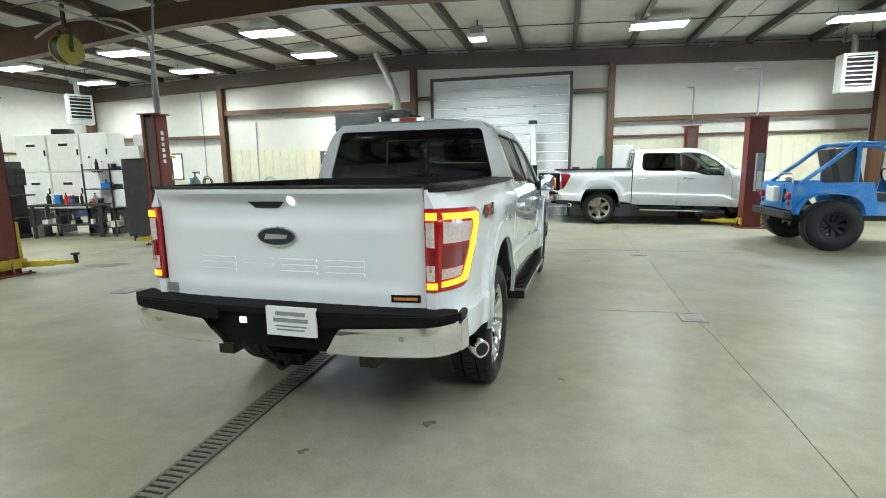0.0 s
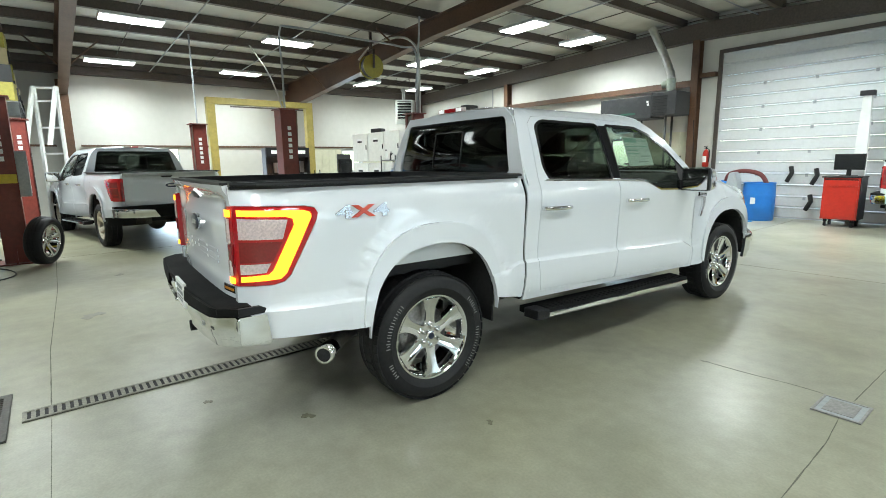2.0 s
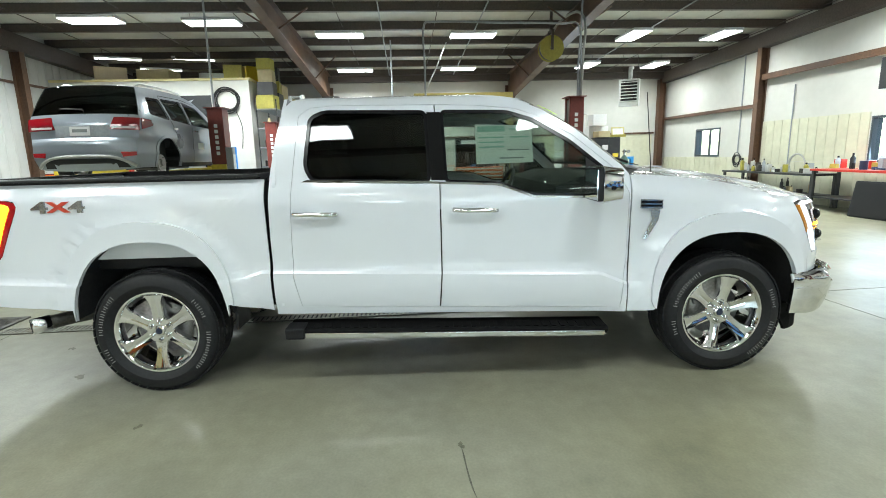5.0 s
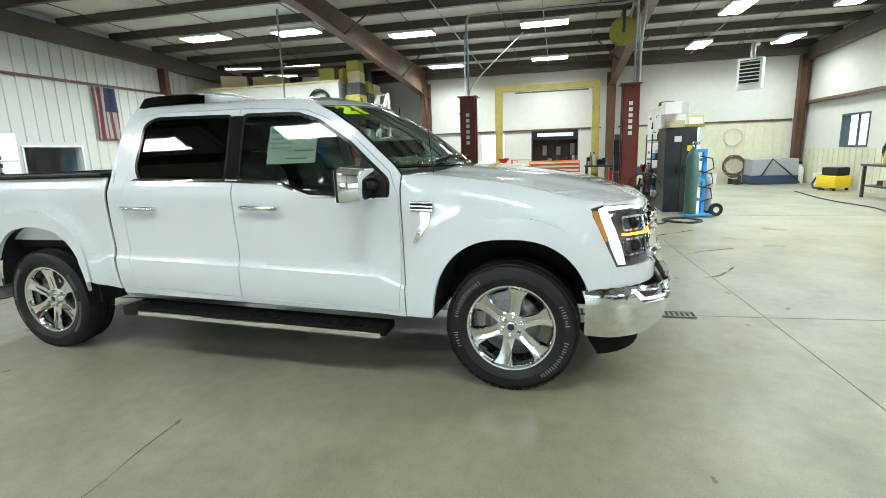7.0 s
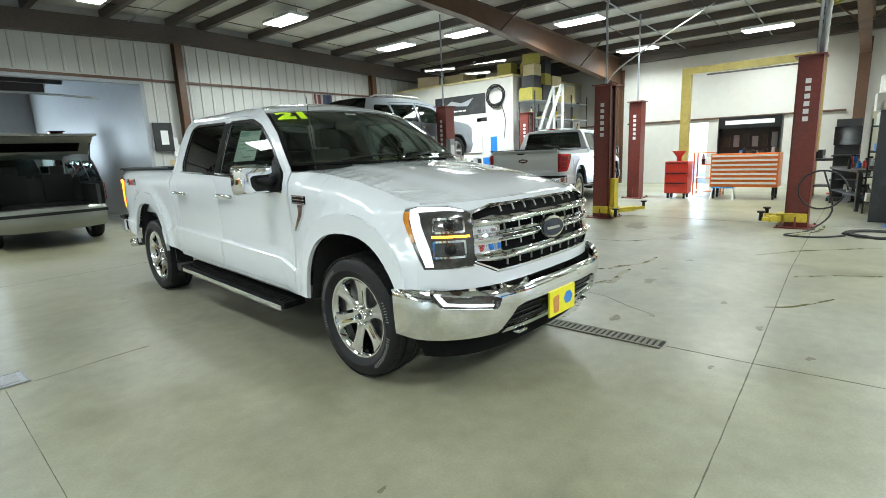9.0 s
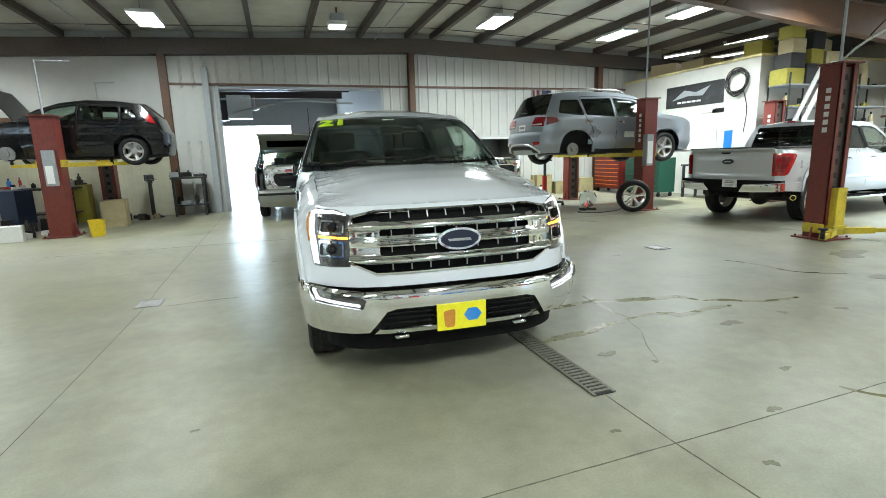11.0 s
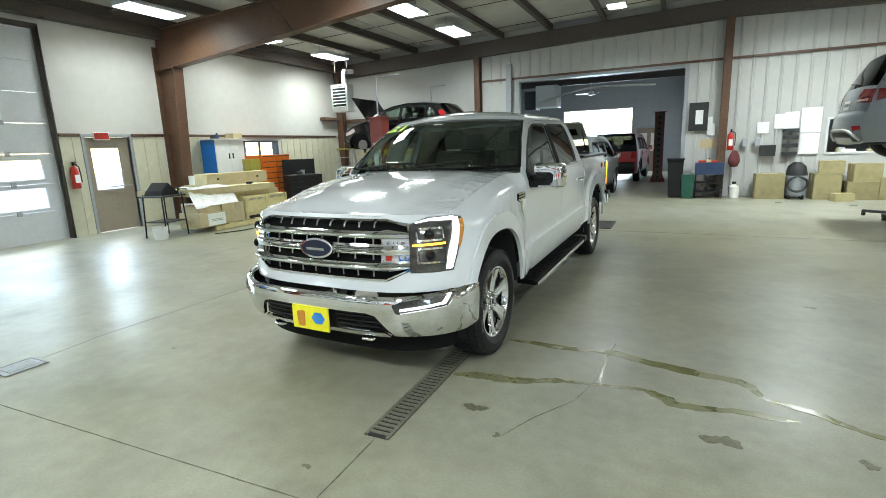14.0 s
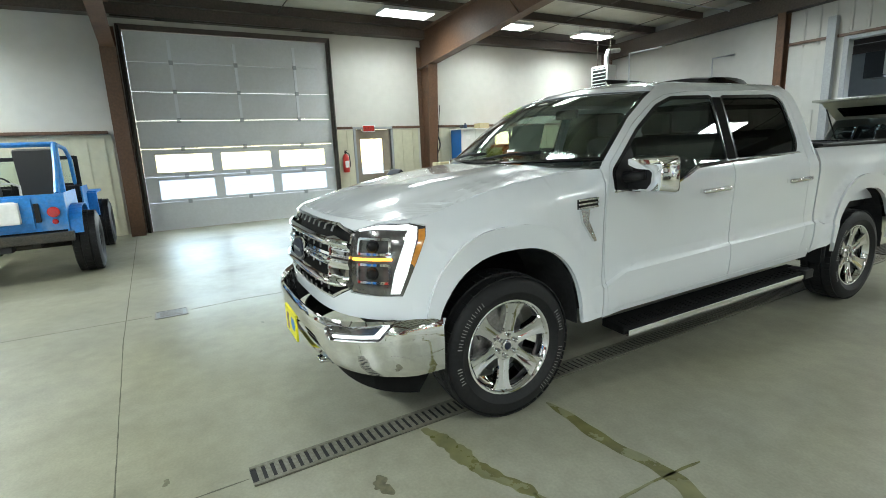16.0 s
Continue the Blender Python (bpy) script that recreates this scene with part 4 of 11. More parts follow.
class Plan:
    """The line that a vehicle's flank and nose follow, seen from above: straight side, rounded nose."""

    def __init__(self, half, start, nose, bow=4.5, power=2.2):
        self.half, self.start, self.nose, self.bow, self.power = half, start, nose, bow, power
        pts = []
        for i in range(400):
            x = half * math.cos(math.pi / 2 * (i / 399) ** 0.55)
            y = start + (nose - start) * (1 - (max(0.0, x) / half) ** bow) ** (1 / power)
            pts.append(Vector((max(0.0, x), y)))
        self.pts, self.s = pts, [start]
        for a, b in zip(pts, pts[1:]):
            self.s.append(self.s[-1] + (b - a).length)
        self.end = self.s[-1]

    def at(self, s):
        """The place at s and the way outwards there."""
        if s <= self.start:
            return Vector((self.half, s)), Vector((1, 0))
        s = min(s, self.end)
        lo, hi = 0, len(self.s) - 1
        while hi - lo > 1:
            m = (lo + hi) // 2
            lo, hi = (m, hi) if self.s[m] <= s else (lo, m)
        t = (s - self.s[lo]) / max(1e-9, self.s[hi] - self.s[lo])
        p = self.pts[lo].lerp(self.pts[hi], t)
        a, b = self.pts[max(0, lo - 3)], self.pts[min(len(self.pts) - 1, hi + 3)]
        d = (b - a).normalized()
        n = Vector((d.y, -d.x))
        return p, n if n.length and n.dot(Vector((1, 0.3))) > 0 else -n

    def across(self, x):
        """The s at which the nose stands x from the middle."""
        best = min(range(len(self.pts)), key=lambda i: abs(self.pts[i].x - abs(x)))
        return self.s[best]


def arch(cy, cz, a, b, z0, n=26, power=2.5):
    """The points of a wheel opening from its front foot over the top to its rear foot."""
    out = []
    for i in range(n + 1):
        t = math.pi * i / n
        c, s = math.cos(t), math.sin(t)
        out.append((cy + a * math.copysign(abs(c) ** (2 / power), c), cz + b * abs(s) ** (2 / power)))
    out[0], out[-1] = (out[0][0], z0), (out[-1][0], z0)
    return out


def oval(cx, cz, a, b, n=28):
    return [(cx + a * math.cos(2 * math.pi * i / n), cz + b * math.sin(2 * math.pi * i / n)) for i in range(n)]


def words(text, size, depth, mat, parent, m, name="lettering", label="", bold=0.0):
    """Raised letters in Blender's own font, as a mesh."""
    c = bpy.data.curves.new("letters", "FONT")
    c.body, c.size, c.extrude, c.align_x, c.align_y, c.offset = text, size, depth, "CENTER", "CENTER", bold
    ob = bpy.data.objects.new("letters", c)
    data = bpy.data.meshes.new_from_object(ob)
    bpy.data.objects.remove(ob)
    data.materials.clear()
    data.materials.append(mat)
    made = new(name, data)
    made.parent, made.matrix_basis = parent, m
    if label:
        tagged(made, label)
    return made




def tyre_mesh(R, r, w):
    """A tyre round x, from its bead to its tread."""
    bm = bmesh.new()
    h = R - r
    side = [(0.34 * w, r - 0.012), (0.46 * w, r + 0.02), (0.52 * w, r + 0.36 * h), (0.5 * w, r + 0.68 * h), (0.44 * w, R - 0.022), (0.36 * w, R - 0.008)]
    prof = side + [(0.19 * w, R), (0.17 * w, R - 0.012), (0.15 * w, R), (0.02 * w, R), (0.0, R - 0.012)]
    prof = prof + [(-a, q) for a, q in prof[:-1][::-1]]
    lathe(bm, prof, "x", 56, closed=True)
    return bm


def tread_mesh(R, w):
    """The tread blocks round a tyre."""
    bm = bmesh.new()
    n = 46
    for k in range(n):
        for a0, a1 in ((0.20, 0.43), (-0.43, -0.20), (-0.14, 0.14)):
            t = 2 * math.pi * (k + (0.5 if a0 < -0.15 or a0 > 0.15 else 0)) / n
            box(bm, (a0 * w, -0.024, R - 0.012), (a1 * w, 0.024, R + (0.004 if abs(a0 + a1) < 0.1 else -0.004)), pose(0, 0, 0, math.degrees(t), 0, 0))
    return bm


def spoked_rim(R, w, spokes=6, spread=0.26, deep=0.055, hub=0.07):
    """An alloy rim round x; its face looks to +x."""
    bm = bmesh.new()
    o = 0.40 * w
    lathe(bm, [(-0.42 * w, R + 0.004), (-0.38 * w, R - 0.016), (0.30 * w, R - 0.028), (o - 0.012, R - 0.016), (o + 0.004, R - 0.010), (o + 0.006, R + 0.004), (o - 0.01, R + 0.008), (-0.3 * w, R - 0.016)], "x", 60, closed=True)
    lathe(bm, [(o - deep - 0.05, hub), (o - deep - 0.012, hub), (o - deep, hub - 0.012), (o - deep + 0.004, 0.036), (o - deep + 0.014, 0.034), (o - deep + 0.016, 0.0001)], "x", 36)
    for k in range(spokes):
        t = 2 * math.pi * k / spokes
        rows = []
        for i in range(6):
            u = i / 5
            q = hub * 0.75 + (R - 0.014 - hub * 0.75) * u
            ang = spread * (0.62 + 0.42 * u)
            wd = (0.066 + 0.056 * u ** 1.6) * (R / 0.27)
            x = o - deep - 0.006 + (deep + 0.002) * u ** 1.3
            row = []
            for side, lift in ((-0.5, -0.016), (-0.33, 0.0), (-0.1, -0.006), (0.1, -0.006), (0.33, 0.0), (0.5, -0.016)):
                row.append(Vector((x + lift, q * math.cos(t) - side * wd * math.sin(t), q * math.sin(t) + side * wd * math.cos(t))))
            back = [Vector((p.x - 0.03, p.y, p.z)) for p in (row[0], row[-1])]
            rows.append([bm.verts.new(p) for p in row + [back[1], back[0]]])
        for a, b in zip(rows, rows[1:]):
            for i in range(8):
                j = (i + 1) % 8
                bm.faces.new((a[i], a[j], b[j], b[i]))
        bm.faces.new(rows[0][::-1])
        bm.faces.new(rows[-1])
    for k in range(6):
        t = 2 * math.pi * (k + 0.5) / 6
        rod(bm, (o - deep - 0.02, 0.05 * math.cos(t), 0.05 * math.sin(t)), (o - deep + 0.012, 0.05 * math.cos(t), 0.05 * math.sin(t)), 0.011, 8)
    return bm


def polished_rim(R, w):
    """A six-spoke rim with broad flat spokes, nuts in line with them and a small cap; its face looks to +x."""
    bm = bmesh.new()
    o = 0.40 * w
    lathe(bm, [(-0.42 * w, R + 0.004), (-0.38 * w, R - 0.016), (0.22 * w, R - 0.032), (o - 0.020, R - 0.024), (o - 0.004, R - 0.015), (o + 0.006, R - 0.006), (o + 0.007, R + 0.004), (o - 0.01, R + 0.008), (-0.3 * w, R - 0.016)], "x", 72, closed=True)
    lathe(bm, [(o - 0.085, 0.090), (o - 0.040, 0.090), (o - 0.033, 0.082), (o - 0.033, 0.036), (o - 0.022, 0.033), (o - 0.019, 0.026), (o - 0.018, 0.0001)], "x", 48)
    widths = [(0.0, 0.044), (0.25, 0.037), (0.55, 0.038), (0.8, 0.046), (0.93, 0.060), (1.0, 0.070)]
    for k in range(6):
        t = 2 * math.pi * k / 6
        rows = []
        for i in range(9):
            u = i / 8
            q = 0.060 + (R - 0.020 - 0.060) * u
            wd = along(widths, u)
            x = o - 0.034 + 0.032 * u ** 1.4
            row = []
            for side, lift in ((-1.0, -0.052), (-1.0, -0.008), (-0.86, 0.0), (-0.25, -0.003), (0.0, -0.006), (0.25, -0.003), (0.86, 0.0), (1.0, -0.008), (1.0, -0.052)):
                row.append(bm.verts.new((x + lift, q * math.cos(t) - side * wd * math.sin(t), q * math.sin(t) + side * wd * math.cos(t))))
            rows.append(row)
        for a, b in zip(rows, rows[1:]):
            for i in range(9):
                j = (i + 1) % 9
                bm.faces.new((a[i], a[j], b[j], b[i]))
        bm.faces.new(rows[0][::-1])
        bm.faces.new(rows[-1])
    return bm


def wheel_part(parent, at, sign, R=0.404, r=0.265, w=0.275, rim="chrome", spokes=6, letters=True, blocks=True, spread=0.26, deep=0.055, turn=0, lug=True):
    """A wheel under a vehicle: a part with tyre, rim and brake disc under it."""
    base = thing("wheel", "", "")
    base.parent = parent
    base.matrix_basis = Matrix.Translation(at) @ pose(0, 0, 0, turn, 0, 0 if sign > 0 else 180)
    part("tyre", tyre_mesh(R, r, w), M["rubber"], base, smooth=35)
    if blocks:
        tagged(part("tread", tread_mesh(R, w), M["rubber"], base), "chunky tread blocks round the tyre", kind="stuff")
    if letters:
        rm = part("rim", polished_rim(r, w), M[rim], base, "chrome six-spoke rim", smooth=30)
        for k in range(6):
            t, o = 2 * math.pi * k / 6, 0.40 * w
            bm = bmesh.new()
            lathe(bm, [(o - 0.036, 0.013), (o - 0.016, 0.0125), (o - 0.008, 0.008), (o - 0.006, 0.0001)], "x", 10, (0, 0.060 * math.cos(t), 0.060 * math.sin(t)))
            part("wheel_nut", bm, M[rim], rm, smooth=40)
        bm = bmesh.new()
        lathe(bm, [(0.40 * w - 0.0175, 0.022), (0.40 * w - 0.016, 0.020), (0.40 * w - 0.0155, 0.0001)], "x", 20)
        part("centre_badge", bm, M["badge_blue"], rm)
    else:
        part("rim", spoked_rim(r, w, spokes, spread, deep), M[rim], base, smooth=30)
    bm = bmesh.new()
    lathe(bm, [(-0.02, r * 0.66), (0.0, r * 0.66), (0.0, 0.06), (-0.02, 0.06)], "x", 32, closed=True)
    box(bm, (-0.05, -0.12, r * 0.32), (0.025, 0.12, r * 0.8))
    part("brake_disc", bm, M["brake"], base)
    if letters:
        bm = bmesh.new()
        rng = random.Random(4)
        for start, count in ((0.25, 8), (1.35, 3), (3.4, 8), (4.5, 4)):
            for k in range(count * 2):
                t = start + k * 0.0525 + rng.uniform(-0.006, 0.006)
                q = r + 0.52 * (R - r)
                tall = rng.choice((0.013, 0.013, 0.008))
                box(bm, (0.513 * w, -0.0024, q - tall), (0.5215 * w, 0.0024, q + tall), pose(0, 0, 0, math.degrees(t), 0, 0))
        tagged(part("tyre_marking", bm, M["white_letters"], base), "worn white raised bars on the sidewall", kind="stuff")
    return base

# ---- the white pickup in the middle ----


class Pickup:
    """A full-size crew-cab pickup: x to its right, y forwards from the rear axle, z up from the floor."""
    plan = Plan(0.985, 4.02, 4.60, 3.5, 2.05)
    TOPS = [(3.00, 1.335), (3.3, 1.318), (3.6, 1.285), (3.85, 1.235), (4.0, 1.19), (4.12, 1.165), (4.4, 1.145), (9, 1.135)]
    HOOD = [(3.1, 1.375), (3.4, 1.368), (3.77, 1.325), (4.09, 1.275), (4.33, 1.215), (4.46, 1.165), (4.55, 1.135)]
    SILL = [(-0.36, 0.062), (-0.27, 0.036), (-0.20, 0.013), (-0.10, 0.0), (-0.012, 0.0), (0.007, 0.017), (0.06, 0.022)]
    FLANK = [(1.0, 0.014), (1.12, 0.006), (1.20, 0.003), (1.25, 0.007), (1.29, 0.021), (1.33, 0.045)]
    CREASE = [(-1.1, 0.775), (-0.43, 0.745), (0.60, 0.742), (0.73, 0.790), (2.88, 0.714), (3.05, 0.642), (4.2, 0.62)]
    GLASS = [(1.33, 0.045), (1.40, 0.068), (1.55, 0.125), (1.68, 0.178), (1.76, 0.215), (1.81, 0.25), (1.845, 0.29), (1.865, 0.335), (1.872, 0.38)]
    CORNER = [(-1.09, 0.125), (-1.06, 0.092), (-1.02, 0.060), (-0.97, 0.036), (-0.90, 0.016), (-0.80, 0.004), (-0.70, 0.0)]
    RA, FA = (0.035, 0.40, 0.475, 0.60), (3.72, 0.40, 0.47, 0.555)

    def flank(self, s, z):
        """The door skin: a hard crease above the bulging sill, hollow above it, full again below the windows."""
        q = z - along(self.CREASE, s)
        if z > 1.0:
            return along(self.FLANK, z)
        return along(self.SILL, q) if q < 0.06 else 0.022 + (0.014 - 0.022) * (q - 0.06) / max(0.01, 1.0 - z + q - 0.06)

    def creases(self, lo, hi):
        """Cuts along the crease between two places of the flank."""
        out = []
        for (a, p), (b, q) in zip(self.CREASE, self.CREASE[1:]):
            if b > lo and a < hi:
                out += [((a, p + off), (p - q, b - a)) for off in (-0.012, 0.007, 0.06)]
        return out

    def fall(self, s, z):
        """How far the sheet lies inside the plan line."""
        d = along(self.GLASS, z) if z > 1.33 and s < 3.1 else self.flank(s, z)
        if s > 3.0:
            zt = along(self.TOPS, s)
            over = 0.02 + 0.13 * max(0.0, (z - (zt - 0.14)) / 0.14) ** 2.2 if z > zt - 0.14 else 0.02 * ease(0.8, zt - 0.14, z)
            d = d + (over - d) * ease(3.04, 3.2, s)
            front = along([(0.4, 0.0), (0.8, 0.0), (1.0, 0.022), (1.08, 0.045), (1.12, 0.065), (1.15, 0.10), (1.2, 0.14)], z)
            d = d + (front - d) * ease(4.0, 4.3, s)
        for cy, cz, a, b in (self.RA, self.FA):
            if abs(s - cy) < 0.8 and z < 1.3:
                rho = (abs((s - cy) / a) ** 2.5 + abs(max(0.0, z - cz) / b) ** 2.5) ** 0.4
                lip = ease(1.30, 1.22, rho) if rho > 1.0 else 1
                d = d * (1 - 0.6 * lip) - 0.012 * lip
        if s < -0.70:
            d += along(self.CORNER, s)
        return d

    def side(self, sign, off=0.0):
        def fold(s, z):
            p, n = self.plan.at(s)
            q = p - n * (self.fall(s, z) - off)
            return Vector((sign * q.x, q.y, z))
        return fold

    def nose(self, off=0.0):
        """Folds (x, z) round the nose."""
        def fold(x, z):
            s = self.plan.across(x)
            p, n = self.plan.at(s)
            q = p - n * (self.fall(s, z) - off)
            return Vector((math.copysign(q.x, x) if abs(x) > 1e-6 else 0.0, q.y, z))
        return fold

    def tail(self, off=0.0):
        """Folds (x, z) on to the tailgate."""
        def fold(x, z):
            y = -1.09 + 0.02 * (abs(x) / 0.8) ** 3
            y -= 0.035 * ease(1.30, 1.375, z)
            y += 0.02 * ease(1.17, 1.25, z) * ease(1.36, 1.30, z) * ease(0.74, 0.6, abs(x))
            y -= 0.012 * ease(0.93, 0.86, z) * ease(0.78, 0.62, abs(x))
            return Vector((x, y - off, z))
        return fold


def flat(fold_axis, at):
    """Folds on to a plane: y at a height, or so."""
    if fold_axis == "y":
        return lambda u, v: Vector((u, at, v))
    return lambda u, v: Vector((u, v, at))


def side_part(name, P, sign, loops, mat, parent, off=0.0, thick=0.012, label="", du=0.06, dv=0.05, smooth=38):
    lo, hi = min(p[0] for p in loops[0]), max(p[0] for p in loops[0])
    cuts = P.creases(lo, hi) if hi - lo > 0.5 and min(p[1] for p in loops[0]) < 0.6 else ()
    return part(name, skin(loops, P.side(sign, off), thick, du, dv, cuts=cuts), mat, parent, label, smooth=smooth)


def build_pickup(root, paint, hero=True):
    P = Pickup()
    ra, fa = arch(*P.RA, 0.585), arch(*P.FA, 0.47)
    doors = [(0.965, 0.545), (1.85, 0.515), (3.02, 0.475), (3.05, 0.80), (3.05, 1.215), (2.985, 1.36), (2.72, 1.585), (2.50, 1.715), (2.36, 1.765), (2.1, 1.792), (1.85, 1.802), (1.2, 1.808), (1.05, 1.795), (0.985, 1.745), (0.955, 1.40), (0.93, 1.0), (0.925, 0.75)]
    rear_door = [(0.965, 0.545), (1.845, 0.515), (1.862, 0.75), (1.862, 1.30), (1.842, 1.80), (1.2, 1.808), (1.05, 1.795), (0.985, 1.745), (0.955, 1.40), (0.93, 1.0), (0.925, 0.75)]
    front_door = [(1.850, 0.515), (3.02, 0.475), (3.05, 0.80), (3.05, 1.215), (2.985, 1.36), (2.72, 1.585), (2.50, 1.715), (2.36, 1.765), (2.1, 1.792), (1.846, 1.80), (1.866, 1.30), (1.866, 0.75)]
    rear_win = rounded([(1.075, 1.345), (1.80, 1.322), (1.785, 1.755), (1.14, 1.768), (1.055, 1.73), (1.03, 1.43)], 0.04)
    front_win = rounded([(1.905, 1.320), (2.23, 1.302), (2.44, 1.225), (2.985, 1.205), (2.985, 1.30), (2.70, 1.545), (2.47, 1.69), (2.30, 1.745), (1.888, 1.755)], 0.03)
    cab = [(0.80, 0.50), (3.06, 0.445), (3.06, 1.335), (3.01, 1.395), (2.74, 1.625), (2.545, 1.748), (2.40, 1.815), (2.28, 1.845), (2.0, 1.862), (1.4, 1.868), (1.0, 1.866), (0.93, 1.845), (0.885, 1.79), (0.845, 1.60), (0.815, 1.38), (0.80, 1.0)]
    s_mid = P.plan.end
    fender = [(3.068, 0.45)] + [(fa[-1][0] - 0.01, 0.455)] + fa[::-1] + [(4.13, 0.665)]
    # fascia: the painted nose, cut out for lamps and grille
    top = lambda s: along(P.TOPS, s)
    
    cut = P.plan.across(0.925)
    fender += [(cut, 0.665), (cut, 0.785), (4.332, 0.785), (4.20, 1.07), (4.193, 1.122), (cut, 1.14), (cut, top(cut))]
    fender += [(4.28, top(4.28)), (4.18, top(4.18)), (4.05, top(4.05)), (3.9, top(3.9)), (3.7, top(3.7)), (3.4, top(3.4)), (3.068, top(3.068))]
    bedside = [(-1.085, 0.625), (ra[-1][0], 0.578)] + ra[::-1][1:-1] + [(ra[0][0], 0.585), (0.781, 0.53), (0.781, 1.362), (-1.085, 1.375), (-1.085, 1.288), (-0.76, 1.275), (-0.712, 1.265), (-0.697, 1.235), (-0.707, 1.20), (-0.848, 0.93), (-0.88, 0.90), (-0.93, 0.888), (-1.085, 0.886)]
    for sign in (1, -1):
        side_part("cab_side", P, sign, [cab, shrunk(doors, -0.001)], paint, root)
        for nm, outline, win in (("rear_door", rear_door, rear_win), ("front_door", front_door, front_win)):
            d = side_part(nm, P, sign, [shrunk(outline, 0.002), win], paint, root)
            side_part("window_seal", P, sign, [shrunk(win, -0.012), shrunk(win, 0.010)], M["gloss_black"], d, 0.002, 0.006)
            side_part("window_glass", P, sign, [win], M["glass_dark"] if nm == "rear_door" else M["glass_door"], d, -0.010, 0.003, "dark privacy glass" if nm == "rear_door" else "lightly tinted glass")
            y = 1.09 if nm == "rear_door" else 2.08
            bm = bmesh.new()
            f = P.side(sign, 0.0)
            a, b, c = f(y - 0.13, 1.146), f(y + 0.13, 1.14), Vector((sign * 0.042, 0, 0))
            tube(bm, [a, a + c * 0.8, a.lerp(b, 0.12) + c, a.lerp(b, 0.88) + c, b + c * 0.8, b], 0.016, 10)
            part("handle", bm, M["chrome"], d, "chrome pull handle")
        belt = [(1.01, 1.338), (1.80, 1.312), (2.23, 1.290), (2.445, 1.210), (2.995, 1.190), (2.995, 1.202), (2.45, 1.222), (2.235, 1.302), (1.80, 1.324), (1.04, 1.350)]
        if hero:
            side_part("belt_trim", P, sign, [belt], M["chrome"], root, 0.006, 0.008, "thin chrome strip below the windows")
        side_part("pillar_trim", P, sign, [[(1.812, 1.33), (1.898, 1.328), (1.880, 1.752), (1.794, 1.752)]], M["deep_black"], root, 0.004, 0.006, "gloss black strip on the middle pillar")
        side_part("fender", P, sign, [fender], paint, root)
        side_part("bed_side", P, sign, [bedside], paint, root)
        # recessed black strip: shade between bed and cab put in as colour
        side_part("gap_panel", P, sign, [[(0.745, 0.56), (0.83, 0.56), (0.83, 1.355), (0.745, 1.355)]], M["deep_black"], root, -0.03, 0.01)
        for (cy, cz, a, b), z0, nm in ((P.RA, 0.585, "rear"), (P.FA, 0.47, "front")):
            bm = bmesh.new()
            ring = arch(cy, cz, a + 0.012, b + 0.012, z0 - 0.03)
            f = P.side(sign)
            for (y1, z1), (y2, z2) in zip(ring, ring[1:]):
                bm.faces.new([bm.verts.new(p) for p in (Vector((sign * 0.952, y1, z1)), Vector((sign * 0.952, y2, z2)), Vector((sign * 0.50, y2, z2)), Vector((sign * 0.50, y1, z1)))])
            bmesh.ops.remove_doubles(bm, verts=bm.verts, dist=1e-4)
            bm.faces.new([bm.verts.new((sign * 0.50, y, z)) for y, z in ring])
            bmesh.ops.solidify(bm, geom=bm.faces[:], thickness=0.008)
            part("wheel_liner", bm, M["liner_dark"], root, "dark inner wheel arch")
            if nm == "rear":
                hood = [p for p in arch(cy, cz, a + 0.01, b + 0.01, z0) if p[1] > cz + b - 0.12]
                side_part("inner_panel", P, sign, [hood], paint, root, -0.09, 0.01, "painted inner panel in the wheel arch")
            inner = arch(cy, cz, a + 0.002, b + 0.002, z0)
            outer = []
            for i, (y, z) in enumerate(inner):
                t = max(0.0, math.sin(math.pi * i / (len(inner) - 1)))
                away = Vector((y - cy, z - cz + 0.05)).normalized() * (0.012 + 0.113 * t ** 0.75)
                outer.append((y + away.x, max(z0, z + away.y)))
            side_part("arch_flare", P, sign, [outer + inner[::-1]], paint, root, 0.019, 0.018, "", 0.03, 0.03, 35)
        for z0, z1 in ((0.628, 0.884), (1.288, 1.372)):
            edge = [(abs(P.side(1)(-1.085, z0 + (z1 - z0) * i / 5).x), z0 + (z1 - z0) * i / 5) for i in range(6)]
            part("bed_corner", skin([[(0.797, z0)] + edge + [(0.797, z1)]], lambda u, v, sg=sign: Vector((sg * u, -1.086, v)), 0.02), paint, root)
        # running board and its brackets

        def rake(sheet):
            for v in sheet.verts:
                v.co.z += 0.026 * (1.9 - v.co.y)
        bm = bmesh.new()
        prism(bm, [(sign * 0.84, 0.402), (sign * 1.018, 0.392), (sign * 1.03, 0.376), (sign * 1.022, 0.345), (sign * 0.84, 0.352)], "y", 0.87, 2.93)
        rake(bm)
        board = part("running_board", bm, M["deep_black"], root, "black ribbed running board with a bright strip", bevel=0.008)
        bm = boxes(((min(sign * 1.012, sign * 1.042), 0.985, 0.336), (max(sign * 1.012, sign * 1.042), 2.905, 0.371)))
        rake(bm)
        part("strip", bm, M["chrome"], board, "bright metal edge", bevel=0.006)
        bm = boxes(((min(sign * 0.90, sign * 1.048), 0.86, 0.33), (max(sign * 0.90, sign * 1.048), 0.98, 0.40)))
        rake(bm)
        part("end_block", bm, M["black"], board, "black moulded end block", bevel=0.012)
        bm = bmesh.new()
